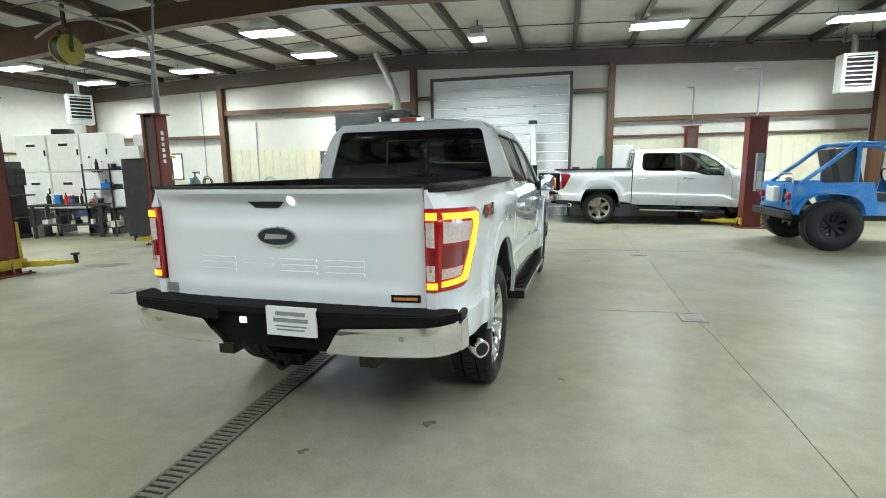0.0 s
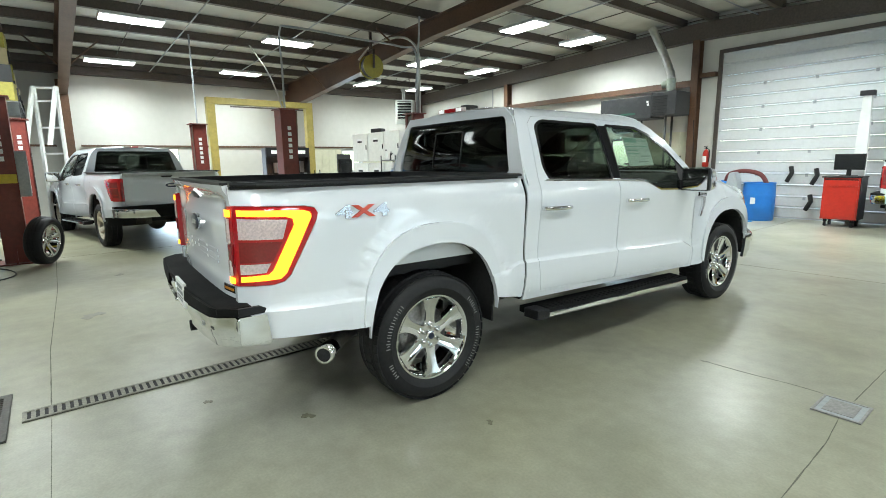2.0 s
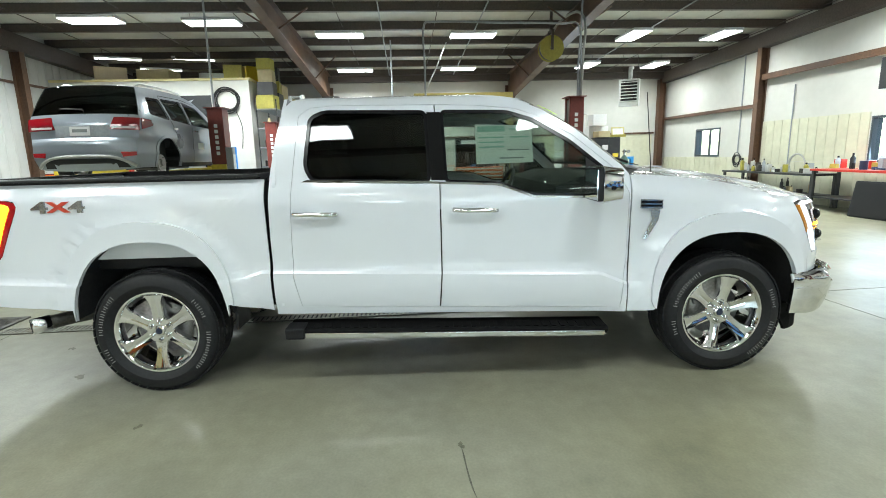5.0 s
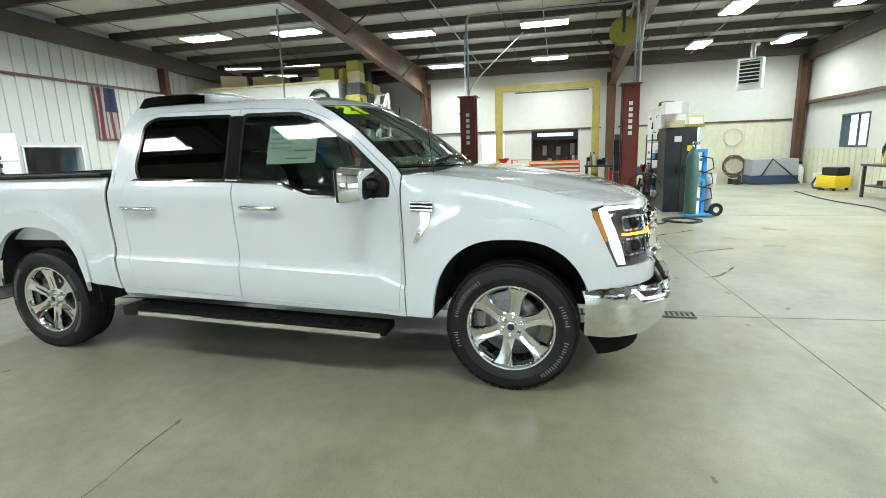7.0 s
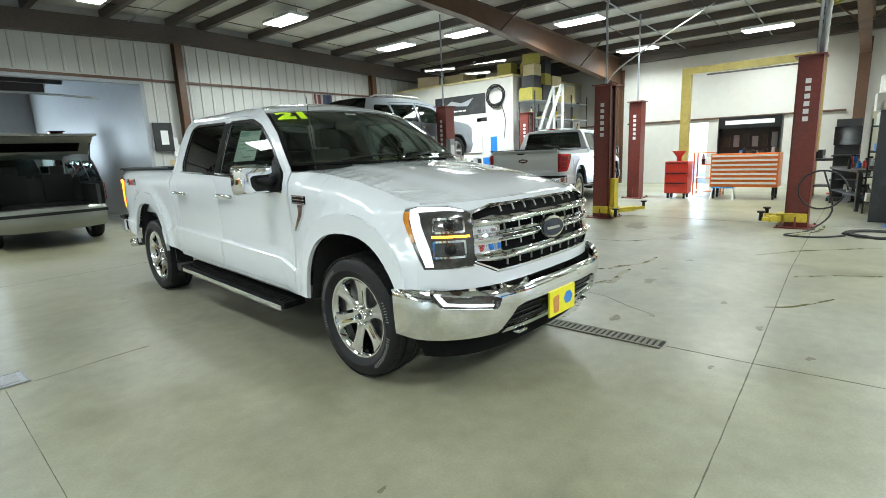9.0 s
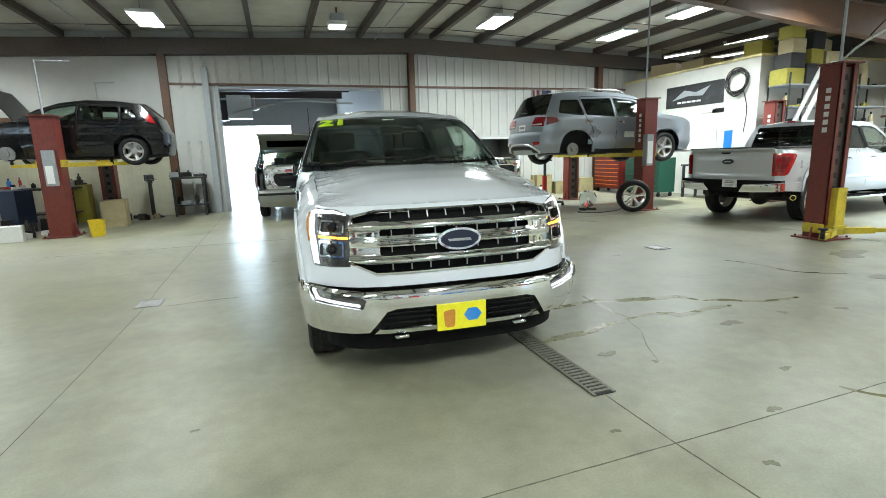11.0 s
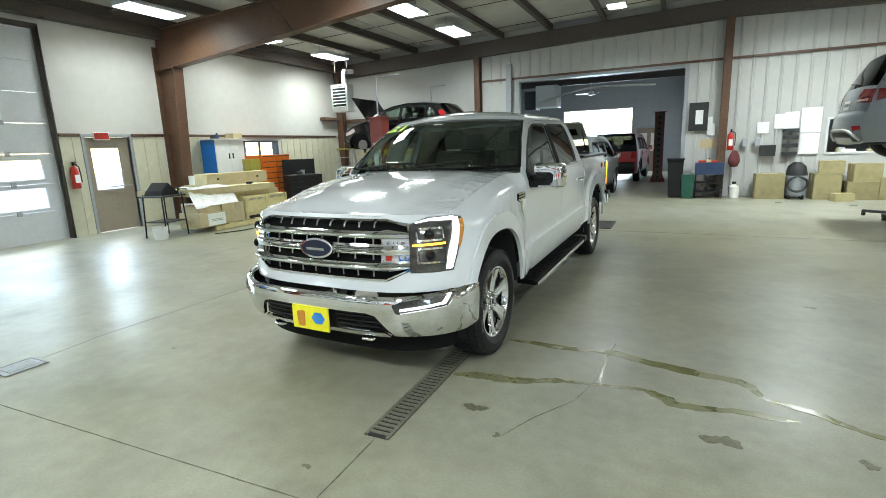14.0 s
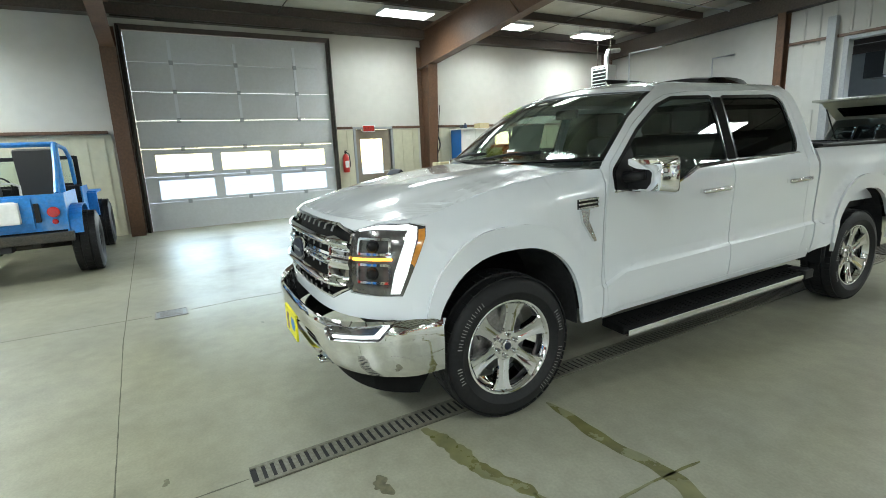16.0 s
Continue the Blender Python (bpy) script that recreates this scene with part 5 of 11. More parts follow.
        for k in range(33):
            y = 1.0 + k * 0.058
            prism(bm, [(sign * 0.93, 0.396), (sign * 1.01, 0.391), (sign * 1.01, 0.397), (sign * 0.93, 0.402)], "y", y, y + 0.03)
        rake(bm)
        tagged(part("tread_rib", bm, M["deep_black"], board), kind="stuff")
        # mirror
        f = P.side(sign)
        arm = f(2.90, 1.27)
        bm = bmesh.new()
        tube(bm, [arm - Vector((sign * 0.02, 0, 0)), arm + Vector((sign * 0.08, 0.0, 0.01)), arm + Vector((sign * 0.14, -0.02, 0.02))], 0.03, 8)
        mir = part("mirror", bm, M["black"], root, "black mirror arm")
        cx, cy, cz = sign * 1.12, 2.82, 1.290

        def taper(b_):
            for v in b_.verts:
                if v.co.y > cy:
                    v.co.x = cx + (v.co.x - cx) * 0.86
                    v.co.z = cz + (v.co.z - cz) * 0.84
            return b_
        part("mirror_body", taper(boxes(((cx - 0.130, cy - 0.055, cz - 0.100), (cx + 0.130, cy + 0.072, cz + 0.100)))), M["black"], mir, "black mirror body", bevel=0.026, smooth=50)
        cup = [(-0.14, 0.108), (0.10, 0.108), (0.128, 0.096), (0.14, 0.07), (0.14, -0.07), (0.128, -0.096), (0.10, -0.108), (-0.10, -0.108), (-0.10, -0.094), (0.02, -0.092), (0.055, -0.05), (0.06, 0.015), (0.035, 0.035), (-0.14, 0.04)]
        bm = bmesh.new()
        prism(bm, [(cx + sign * a_, cz + b_) for a_, b_ in cup], "y", cy - 0.03, cy + 0.092)
        part("mirror_shell", taper(bm), M["chrome"] if hero else paint, mir, "chrome mirror shell", bevel=0.02, smooth=60)
        part("mirror_base", boxes(((min(cx - sign * 0.05, cx - sign * 0.185), cy - 0.04, cz - 0.10), (max(cx - sign * 0.05, cx - sign * 0.185), cy + 0.07, cz + 0.0))), M["black"], mir, bevel=0.02)
        part("mirror_glass", boxes(((cx - 0.112, cy - 0.060, cz - 0.088), (cx + 0.112, cy - 0.0551, cz + 0.088))), M["mirror"], mir)
        side_part("mirror_sail", P, sign, [[(2.77, 1.212), (2.975, 1.205), (2.97, 1.30), (2.79, 1.45)]], M["black"], root, 0.003, 0.006)
        # tail lamp, wrapped round the corner
        side_lamp = [(-1.085, 1.285), (-0.76, 1.272), (-0.715, 1.262), (-0.70, 1.235), (-0.71, 1.20), (-0.85, 0.935), (-0.88, 0.905), (-0.93, 0.892), (-1.085, 0.89)]
        lamp = side_part("tail_lamp", P, sign, [side_lamp], M["tail_red"], root, 0.004, 0.03, "lit red tail lamp with a glowing amber strip", 0.025, 0.05)
        fold_t = (lambda u, v, sg=sign: Vector((sg * (0.797 + 0.38 * (u - 0.797)), -1.098 + 0.012 * ease(0.9, 0.985, u), v)))
        part("rear_lens", skin([[(0.797, 1.283), (0.972, 1.285), (0.972, 0.892), (0.808, 0.893)]], fold_t, 0.03), M["tail_red"], lamp, smooth=40)
        fold_g = (lambda u, v, sg=sign: Vector((sg * (0.797 + 0.38 * (u - 0.797)), -1.108 + 0.012 * ease(0.9, 0.985, u), v)))
        glow = M["tail_glow"] if hero else M["tail_red"]
        clear = M["lens_white"] if hero else M["tail_deep"]
        part("glow_strip", skin([[(0.82, 1.268), (0.965, 1.268), (0.965, 1.233), (0.82, 1.233)]], fold_g, 0.006), glow, lamp)
        part("glow_strip", skin([[(0.825, 0.905), (0.965, 0.905), (0.965, 0.935), (0.825, 0.935)]], fold_g, 0.006), glow, lamp)
        part("clear_lens", skin([[(0.825, 1.225), (0.935, 1.225), (0.935, 1.105), (0.825, 1.11)]], fold_g, 0.006), clear, lamp)
        part("clear_lens", skin([[(0.825, 1.02), (0.935, 1.02), (0.935, 0.945), (0.828, 0.945)]], fold_g, 0.006), clear, lamp)
        part("stop_lens", skin([[(0.86, 1.10), (0.96, 1.10), (0.96, 0.99), (0.86, 0.99)]], fold_g, 0.009), M["tail_deep"], lamp)
        strip = [(-1.07, 1.266), (-0.775, 1.255), (-0.742, 1.244), (-0.735, 1.222), (-0.872, 0.944), (-0.902, 0.918), (-1.07, 0.91), (-1.07, 0.936), (-0.955, 0.945), (-0.935, 0.962), (-0.825, 1.185), (-0.83, 1.216), (-0.86, 1.226), (-1.07, 1.236)]
        side_part("glow_strip", P, sign, [strip], glow, lamp, 0.010, 0.006, "", 0.025, 0.05)
        side_part("stop_lens", P, sign, [[(-1.07, 1.11), (-0.885, 1.105), (-0.932, 1.01), (-1.07, 1.005)]], M["tail_deep"], lamp, 0.008, 0.006, "", 0.025, 0.05)
        side_part("clear_lens", P, sign, [[(-1.07, 1.225), (-0.855, 1.212), (-0.882, 1.118), (-1.07, 1.122)]], clear, lamp, 0.008, 0.006, "", 0.025, 0.05)
        side_part("clear_lens", P, sign, [[(-1.07, 0.998), (-0.942, 1.0), (-0.965, 0.955), (-1.07, 0.948)]], clear, lamp, 0.008, 0.006, "", 0.025, 0.05)
        # head lamp
        sh = [P.plan.across(x) for x in (0.685, 0.72, 0.805, 0.90)]
        hl = [(sh[0], 0.80), (sh[2], 0.785), (4.332, 0.785), (4.20, 1.07), (4.193, 1.122), (cut, 1.138), (sh[2], 1.135), (sh[0], 1.10)]
        lamp = side_part("head_lamp", P, sign, [hl], M["lamp_dark"], root, -0.012, 0.03, "lit headlamp with a white bracket and amber bar")
        if hero:
            drl = [(sh[1], 1.108), (sh[2], 1.127), (cut, 1.130), (4.24, 1.117), (4.246, 1.07), (4.302, 0.90), (4.345, 0.80), (4.392, 0.80), (4.368, 0.905), (4.312, 1.05), (4.306, 1.085), (cut, 1.106), (sh[2], 1.112), (sh[1], 1.099)]
            side_part("day_lamp", P, sign, [drl], M["drl_glow"], lamp, 0.002, 0.008, "glowing white bracket")
            for z0, z1 in ((0.985, 1.07), (0.845, 0.945)):
                side_part("projector", P, sign, [rounded([(sh[1] - 0.005, z0), (sh[3] + 0.045, z0), (sh[3] + 0.045, z1), (sh[1] - 0.005, z1)], 0.015), rounded([(sh[1] - 0.017, z0 + 0.012), (sh[3] + 0.057, z0 + 0.012), (sh[3] + 0.057, z1 - 0.012), (sh[1] - 0.017, z1 - 0.012)], 0.01)], M["chrome"], lamp, 0.0, 0.008)
                p = P.side(sign, -0.008)(sh[2] + 0.005, (z0 + z1) / 2)
                bm = bmesh.new()
                bmesh.ops.create_uvsphere(bm, u_segments=14, v_segments=8, radius=0.034, matrix=Matrix.Translation(p))
                part("lens", bm, M["gloss_black"], lamp, smooth=180)
            side_part("turn_lamp", P, sign, [[(sh[1] + 0.02, 0.958), (sh[3] + 0.04, 0.962), (sh[3] + 0.04, 0.974), (sh[1] + 0.02, 0.970)]], M["amber_glow"], lamp, 0.003, 0.01, "glowing amber bar")
        side_part("side_marker", P, sign, [[(4.20, 1.108), (4.234, 1.106), (4.24, 1.06), (4.283, 0.95), (4.268, 0.93), (4.206, 1.06)]], M["amber_lens"], lamp, 0.004, 0.008, "amber marker lens")
        # fender vent
        vent = side_part("fender_vent", P, sign, [[(3.128, 1.122), (3.262, 1.117), (3.262, 1.172), (3.128, 1.178)]], M["gloss_black"] if hero else paint, root, 0.018, 0.018, "fender vent with a chrome hooked tail")
        for z in (1.168, 1.146, 1.124):
            side_part("vent_bar", P, sign, [[(3.126, z), (3.264, z - 0.005), (3.264, z + 0.004), (3.126, z + 0.009)]], M["soft_chrome"] if hero else paint, vent, 0.022, 0.006)
        side_part("vent_tail", P, sign, [rounded([(3.185, 1.113), (3.248, 1.110), (3.238, 1.045), (3.158, 0.925), (3.138, 0.93), (3.195, 1.05)], 0.008)], M["soft_chrome"] if hero else paint, vent, 0.02, 0.02, "", 0.02, 0.02)
        bm = bmesh.new()
        box(bm, (min(sign * 0.70, sign * 0.93), -0.50 + 1.02, 0.40), (max(sign * 0.70, sign * 0.93), 0.535, 0.66))
        part("mud_flap", bm, M["black"], root)
        wheel_part(root, (sign * 0.835, 0.018, 0.404), sign, rim="chrome" if hero else "dusty_alloy", letters=hero, turn=30)
        wheel_part(root, (sign * 0.835, 3.72, 0.400), sign, rim="chrome" if hero else "dusty_alloy", letters=hero, turn=19)
        # bed rail cap
        bm = bmesh.new()
        prism(bm, [(sign * 0.80, 1.362), (sign * 0.93, 1.362), (sign * 0.93, 1.377), (sign * 0.968, 1.377), (sign * 0.965, 1.390), (sign * 0.95, 1.396), (sign * 0.80, 1.396)], "y", -0.88, 0.76)
        for a, b, p, q in ((-0.98, -0.88, 0.036, 0.0), (-1.08, -0.98, 0.12, 0.036)):
            end = bmesh.new()
            prism(end, [(sign * 0.80, 1.362), (sign * 0.93, 1.362), (sign * 0.93, 1.377), (sign * 0.968, 1.377), (sign * 0.965, 1.390), (sign * 0.95, 1.396), (sign * 0.80, 1.396)], "y", a, b)
            for v in end.verts:
                inset = p if abs(v.co.y - a) < 1e-5 else q
                v.co.x -= sign * inset * (abs(v.co.x) - 0.80) / 0.168
            copy = bpy.data.meshes.new("rail_end")
            end.to_mesh(copy)
            bm.from_mesh(copy)
            bpy.data.meshes.remove(copy)
        part("bed_rail", bm, M["black"], root, "black plastic bed rail cap", bevel=0.006)
        part("bed_wall", boxes(((min(sign * 0.80, sign * 0.83), -1.06, 0.82), (max(sign * 0.80, sign * 0.83), 0.75, 1.40))), M["black"], root)
        if hero:
            g = thing("badge", "chrome and red four-wheel-drive badge", "")
            g.parent = root
            f = P.side(sign, 0.006)
            for text, y, mat in (("4", -0.555 , "badge_metal"), ("X", -0.445, "badge_red"), ("4", -0.335, "badge_metal")):
                p = f(y, 1.225)
                words(text, 0.095 if text != "X" else 0.085, 0.006, M[mat], g, Matrix.Translation(p) @ pose(0, 0, 0, 90, 0, 90 * sign) @ Matrix.Diagonal((1.9, 1, 1, 1)), "character", "", 0.0035)
            tagged(g, "chrome and red four-wheel-drive badge")
    # middle of the nose below the bonnet
    xe = 0.925
    nose_out = [(-xe, 0.665), (xe, 0.665), (xe, 0.785), (0.80, 0.785), (0.685, 0.79), (0.685, 0.805), (0.54, 0.735), (-0.54, 0.735), (-0.685, 0.805), (-0.685, 0.79), (-0.80, 0.785), (-xe, 0.785)]
    part("front_panel", skin([nose_out], P.nose(), 0.02), paint, root, smooth=40)
    brow = [(-xe, 1.138), (-0.80, 1.136), (-0.685, 1.10), (-0.60, 1.115), (-0.535, 1.128), (0.535, 1.128), (0.60, 1.115), (0.685, 1.10), (0.80, 1.136), (xe, 1.138), (xe, 1.142), (0.8, 1.145), (0.6, 1.150), (-0.6, 1.150), (-0.8, 1.145), (-xe, 1.142)]
    grille = part("grille", skin([[(-0.685, 0.79), (-0.54, 0.735), (0.54, 0.735), (0.685, 0.79), (0.685, 1.10), (0.54, 1.135), (-0.54, 1.135), (-0.685, 1.10)]], P.nose(-0.055), 0.02), M["deep_black"], root, "black mesh grille with chrome bars")
    ring = [(-0.685, 0.81), (-0.535, 0.742), (0.535, 0.742), (0.685, 0.81), (0.685, 1.09), (0.535, 1.128), (-0.535, 1.128), (-0.685, 1.09)]
    metal = M["soft_chrome"]
    part("surround", skin([ring, shrunk(ring, 0.010)], P.nose(0.004), 0.02), M["chrome"], grille, "thin bright surround", smooth=35)
    cheek = [(0.685, 0.83), (0.685, 1.05), (0.54, 1.066), (0.49, 1.058), (-0.49, 1.058), (-0.54, 1.066), (-0.685, 1.05), (-0.685, 0.83), (-0.54, 0.802), (-0.49, 0.810), (0.49, 0.810), (0.54, 0.802)]
    window = rounded([(-0.505, 0.856), (0.505, 0.856), (0.505, 1.012), (-0.505, 1.012)], 0.02)
    metal = M["chrome"]

    def barred(x, z):
        """The grille frame: two rounded chrome bars, hollow between them at the cheeks."""
        swell = max(0.0, math.sin(math.pi * (z - 0.802) / 0.056)) if z < 0.858 else max(0.0, math.sin(math.pi * (z - 1.008) / 0.056)) if z > 1.008 else 0.35 * max(0.0, math.sin(math.pi * (z - 0.915) / 0.05)) if 0.915 < z < 0.965 else 0.0
        return P.nose(0.008 + 0.026 * swell)(x, z)
    part("chrome_frame", skin([cheek, window], barred, 0.03, 0.06, 0.008), metal, grille, "broad chrome grille frame", smooth=45)
    for z in (0.919, 0.946):
        part("chrome_bar", skin([[(-0.52, z), (0.52, z), (0.52, z + 0.015), (-0.52, z + 0.015)]], lambda x, zz, z=z: P.nose(0.008 + 0.012 * math.sin(math.pi * min(1, max(0, (zz - z) / 0.015))))(x, zz), 0.03, 0.06, 0.005), metal, grille, smooth=50)
    for zc, n in ((1.092, 8), (0.987, 7), (0.888, 7), (0.778, 8)):
        for k in range(n):
            x = -0.43 + 0.86 * k / (n - 1)
            part("tick", skin([[(x - 0.0035, zc - 0.017), (x + 0.0035, zc - 0.017), (x + 0.0035, zc + 0.017), (x - 0.0035, zc + 0.017)]], P.nose(-0.022), 0.008, 0.5, 0.5), M["alloy_silver"], grille)
    em = part("emblem", skin([oval(0.0, 0.935, 0.143, 0.068)], P.nose(0.035), 0.03), metal, grille, "oval badge, blue in a chrome rim")
    part("enamel", skin([oval(0.0, 0.935, 0.124, 0.054)], P.nose(0.041), 0.006), M["badge_blue"], em)
    for a, b, h in ((-0.075, 0.075, 0.016),):
        part("script", skin([rounded([(a, 0.922), (b, 0.924), (b + 0.008, 0.922 + h), (a + 0.008, 0.922 + h)], 0.004)], P.nose(0.046), 0.006), M["alloy_silver"], em)
    # bonnet: meets the fenders along their top edge
    edge = []
    f = P.side(1)
    for s in [3.068 + (P.plan.end - 3.068) * i / 60 for i in range(61)]:
        edge.append(f(s, along(P.TOPS, s)))

    def bonnet(x, y):
        best = min(edge, key=lambda q: abs(q.y - y) + (0 if q.x >= abs(x) - 0.05 else 0.3))
        e, ze = max(best.x, 0.05), best.z
        u = min(1.0, abs(x) / e)
        zc = along(P.HOOD, y)
        bulge = 0.014 * ease(0.66 - 0.05 * (y - 3.1), 0.50 - 0.05 * (y - 3.1), abs(x)) * ease(4.5, 4.2, y)
        z = ze + (zc - 0.012 - ze) * (1 - u ** 2.6) + bulge
        return Vector((x, y, z))
    outline = [(p.x - 0.004, p.y) for p in edge[1:-1]] + [(0, edge[-1].y)] + [(-p.x + 0.004, p.y) for p in edge[1:-1]][::-1] + [(-0.80, 3.12), (-0.5, 3.30), (0, 3.38), (0.5, 3.30), (0.80, 3.12)]
    part("bonnet", skin([outline], bonnet, 0.02, 0.03, 0.06), paint, root, smooth=50)
    part("brow", skin([brow], P.nose(0.001), 0.03), paint, root, smooth=40)
    # windscreen, roof, rear window
    A = [(3.01, 1.395), (2.74, 1.625), (2.545, 1.748), (2.40, 1.815)]

    def screen(u, v):
        i = min(2, int(v * 3))
        t = v * 3 - i
        s, z = A[i][0] + (A[i + 1][0] - A[i][0]) * t, A[i][1] + (A[i + 1][1] - A[i][1]) * t
        e = f(s, z)
        bow = (0.24 - 0.12 * v) * (1 - u * u)
        return Vector((u * (e.x - 0.004), e.y + bow, z + 0.035 * v * (1 - u * u) - 0.01 * (1 - v) * (1 - u * u)))
    glass_loop = rounded([(-0.97, 0.0), (0.97, 0.0), (0.97, 0.85), (-0.97, 0.85)], 0.03)
    ws = part("windscreen", skin([glass_loop], screen, 0.004, 0.1, 0.1), M["glass_tint"], root, "tinted windscreen", smooth=180)
    part("screen_band", skin([[(-1, -0.02), (1, -0.02), (1, 0.868), (-1, 0.868)], glass_loop], screen, 0.01, 0.1, 0.1), M["gloss_black"], ws)
    part("shade_band", skin([[(-0.93, 0.80), (0.93, 0.80), (0.93, 0.84), (-0.93, 0.84)]], lambda u, v: screen(u, v) - Vector((0, 0.012, 0.0)), 0.002, 0.1, 0.1), M["glass_dark"], ws)
    part("roof_header", skin([[(-1, 0.87), (1, 0.87), (1, 1.0), (-1, 1.0)]], lambda u, v: screen(u, v) + Vector((0, 0.004, 0.006)), 0.02, 0.1, 0.05), paint, root, smooth=60)
    for x0, x1 in ((0.06, 0.62), (-0.55, 0.0)):
        bm = bmesh.new()
        tube(bm, [screen(x1, -0.01) + Vector((0, 0.02, 0.02)), screen((x0 + x1) / 2, 0.035) + Vector((0, 0.02, 0.015)), screen(x0, 0.045) + Vector((0, 0.018, 0.012))], 0.009, 6)
        part("wiper", bm, M["black"], root)
    part("cowl", skin([[(-0.80, 3.10), (0.80, 3.10), (0.5, 3.30), (0, 3.385), (-0.5, 3.30)]], lambda x, y: Vector((x, y, 1.352 - 0.02 * abs(x))), 0.02), M["black"], root)
    top_l = [screen(u / 10, 1.0) for u in range(-10, 11)]
    hem = [(p.x, p.y) for p in top_l]

    def roof(x, y):
        e = f(min(2.28, max(0.95, y)), 1.866).x
        z = 1.862 + 0.052 * (1 - min(1.0, abs(x) / e) ** 2.2)
        z -= 0.10 * max(0.0, (y - 2.1) / 0.4) ** 2 * 0.62
        z -= 0.03 * max(0.0, (1.08 - y) / 0.18) ** 2
        return Vector((x, y, z))
    e0 = f(1.0, 1.866).x
    loop = [(e0, 0.90), (e0, 1.4), (f(2.0, 1.862).x, 2.0), (f(2.28, 1.845).x, 2.28)] + hem[::-1][0:21] + [(-f(2.28, 1.845).x, 2.28), (-f(2.0, 1.862).x, 2.0), (-e0, 1.4), (-e0, 0.90)]
    part("roof", skin([loop], roof, 0.03, 0.07, 0.07), paint, root, smooth=60)

    def back(x, z):
        lean = 0.845 + 0.06 * ease(1.38, 1.86, z) - 0.03 * (1 - (x / 0.85) ** 2)
        return Vector((x, lean - 0.02, z))
    edge_x = lambda z: f(0.9, z).x - 0.004
    cabback = [(-edge_x(0.6), 0.56), (edge_x(0.6), 0.56), (edge_x(1.3), 1.33), (edge_x(1.6), 1.6), (edge_x(1.8), 1.79), (edge_x(1.862), 1.862), (-edge_x(1.862), 1.862), (-edge_x(1.8), 1.79), (-edge_x(1.6), 1.6), (-edge_x(1.3), 1.33)]
    rw = rounded([(-0.775, 1.395), (0.775, 1.395), (0.665, 1.80), (-0.665, 1.80)], 0.04)
    part("cab_back", skin([cabback, rw], back, 0.02), paint, root, smooth=40)
    rg = part("rear_window", skin([rw], lambda x, z: back(x, z) + Vector((0, 0.012, 0)), 0.004), M["glass_dark"], root, "dark rear window with a sliding pane", smooth=180)
    slot = rounded([(-0.20, 1.42), (0.20, 1.42), (0.20, 1.72), (-0.20, 1.72)], 0.03)
    part("slider_frame", skin([slot, shrunk(slot, 0.012)], lambda x, z: back(x, z) + Vector((0, 0.004, 0)), 0.008), M["gloss_black"], rg)
    stop = part("stop_lamp", boxes(((-0.17, 0.862, 1.873), (0.17, 0.90, 1.908))), M["lens_white"], root, "high stop lamp between two cargo lights", bevel=0.006)
    part("red_lens", boxes(((-0.075, 0.858, 1.876), (0.075, 0.861, 1.904))), M["tail_red"], stop)
    for x in (-0.12, 0.12):
        part("cargo_light", boxes(((x - 0.03, 0.857, 1.878), (x + 0.03, 0.861, 1.902))), M["drl_glow"] if hero else M["lens_white"], stop, "lit cargo light")
    # inside of the cab
    part("cabin_floor", boxes(((-0.85, 0.9, 0.60), (0.85, 3.2, 0.66))), M["cabin"], root)
    part("headliner", skin([[(-0.60, 0.98), (0.60, 0.98), (0.56, 2.36), (-0.56, 2.36)]], lambda x, y: roof(x, y) - Vector((0, 0, 0.05)), 0.01, 0.2, 0.2), M["headliner"], root)
    bm = bmesh.new()
    prism(bm, [(3.16, 1.30), (3.10, 1.335), (2.80, 1.33), (2.62, 1.27), (2.60, 1.12), (2.74, 0.95), (3.12, 0.9)], "x", -0.83, 0.83)
    part("dashboard", bm, M["cabin"], root, "dark dashboard", bevel=0.03, smooth=50)
    bm = bmesh.new()
    c = Vector((-0.40, 2.46, 1.18))
    tilt = Matrix.Translation(c) @ pose(0, 0, 0, 62, 0, 0)
    tube(bm, [tilt @ Vector((0.185 * math.cos(t), 0.185 * math.sin(t), 0)) for t in [2 * math.pi * i / 24 for i in range(24)]], 0.016, 8, True)
    box(bm, (-0.17, -0.03, -0.03), (0.17, 0.05, 0.0), tilt)
    part("steering_wheel", bm, M["cabin"], root)
    for y in (1.95, 1.36):
        for x in (-0.42, 0.42):
            bm = bmesh.new()
            prism(bm, [(y - 0.22, 0.80), (y + 0.30, 0.86), (y + 0.30, 1.0), (y - 0.12, 0.98), (y - 0.28, 1.50), (y - 0.37, 1.52), (y - 0.40, 1.40)], "x", x - 0.26, x + 0.26)
            s = part("front_seat" if y > 1.5 else "rear_seat", bm, M["seat"], root, "dark grey seat", bevel=0.04, smooth=60)
            part("headrest", boxes(((x - 0.13, y - 0.38, 1.53), (x + 0.13, y - 0.27, 1.72))), M["seat"], s, bevel=0.04, smooth=60)
    part("mirror_inside", boxes(((-0.12, 2.50, 1.66), (0.12, 2.53, 1.73))), M["black"], root, bevel=0.015)
    # bed, tailgate, frame
    part("bed_floor", boxes(((-0.80, -1.06, 0.80), (0.80, 0.76, 0.86))), M["black"], root)
    part("bed_front", boxes(((-0.80, 0.73, 0.86), (0.80, 0.76, 1.40))), M["black"], root)
    gate = part("tailgate", skin([[(-0.79, 0.80), (0.79, 0.80), (0.79, 1.382), (-0.79, 1.382)]], P.tail(), 0.05, 0.05, 0.02), paint, root, smooth=30)
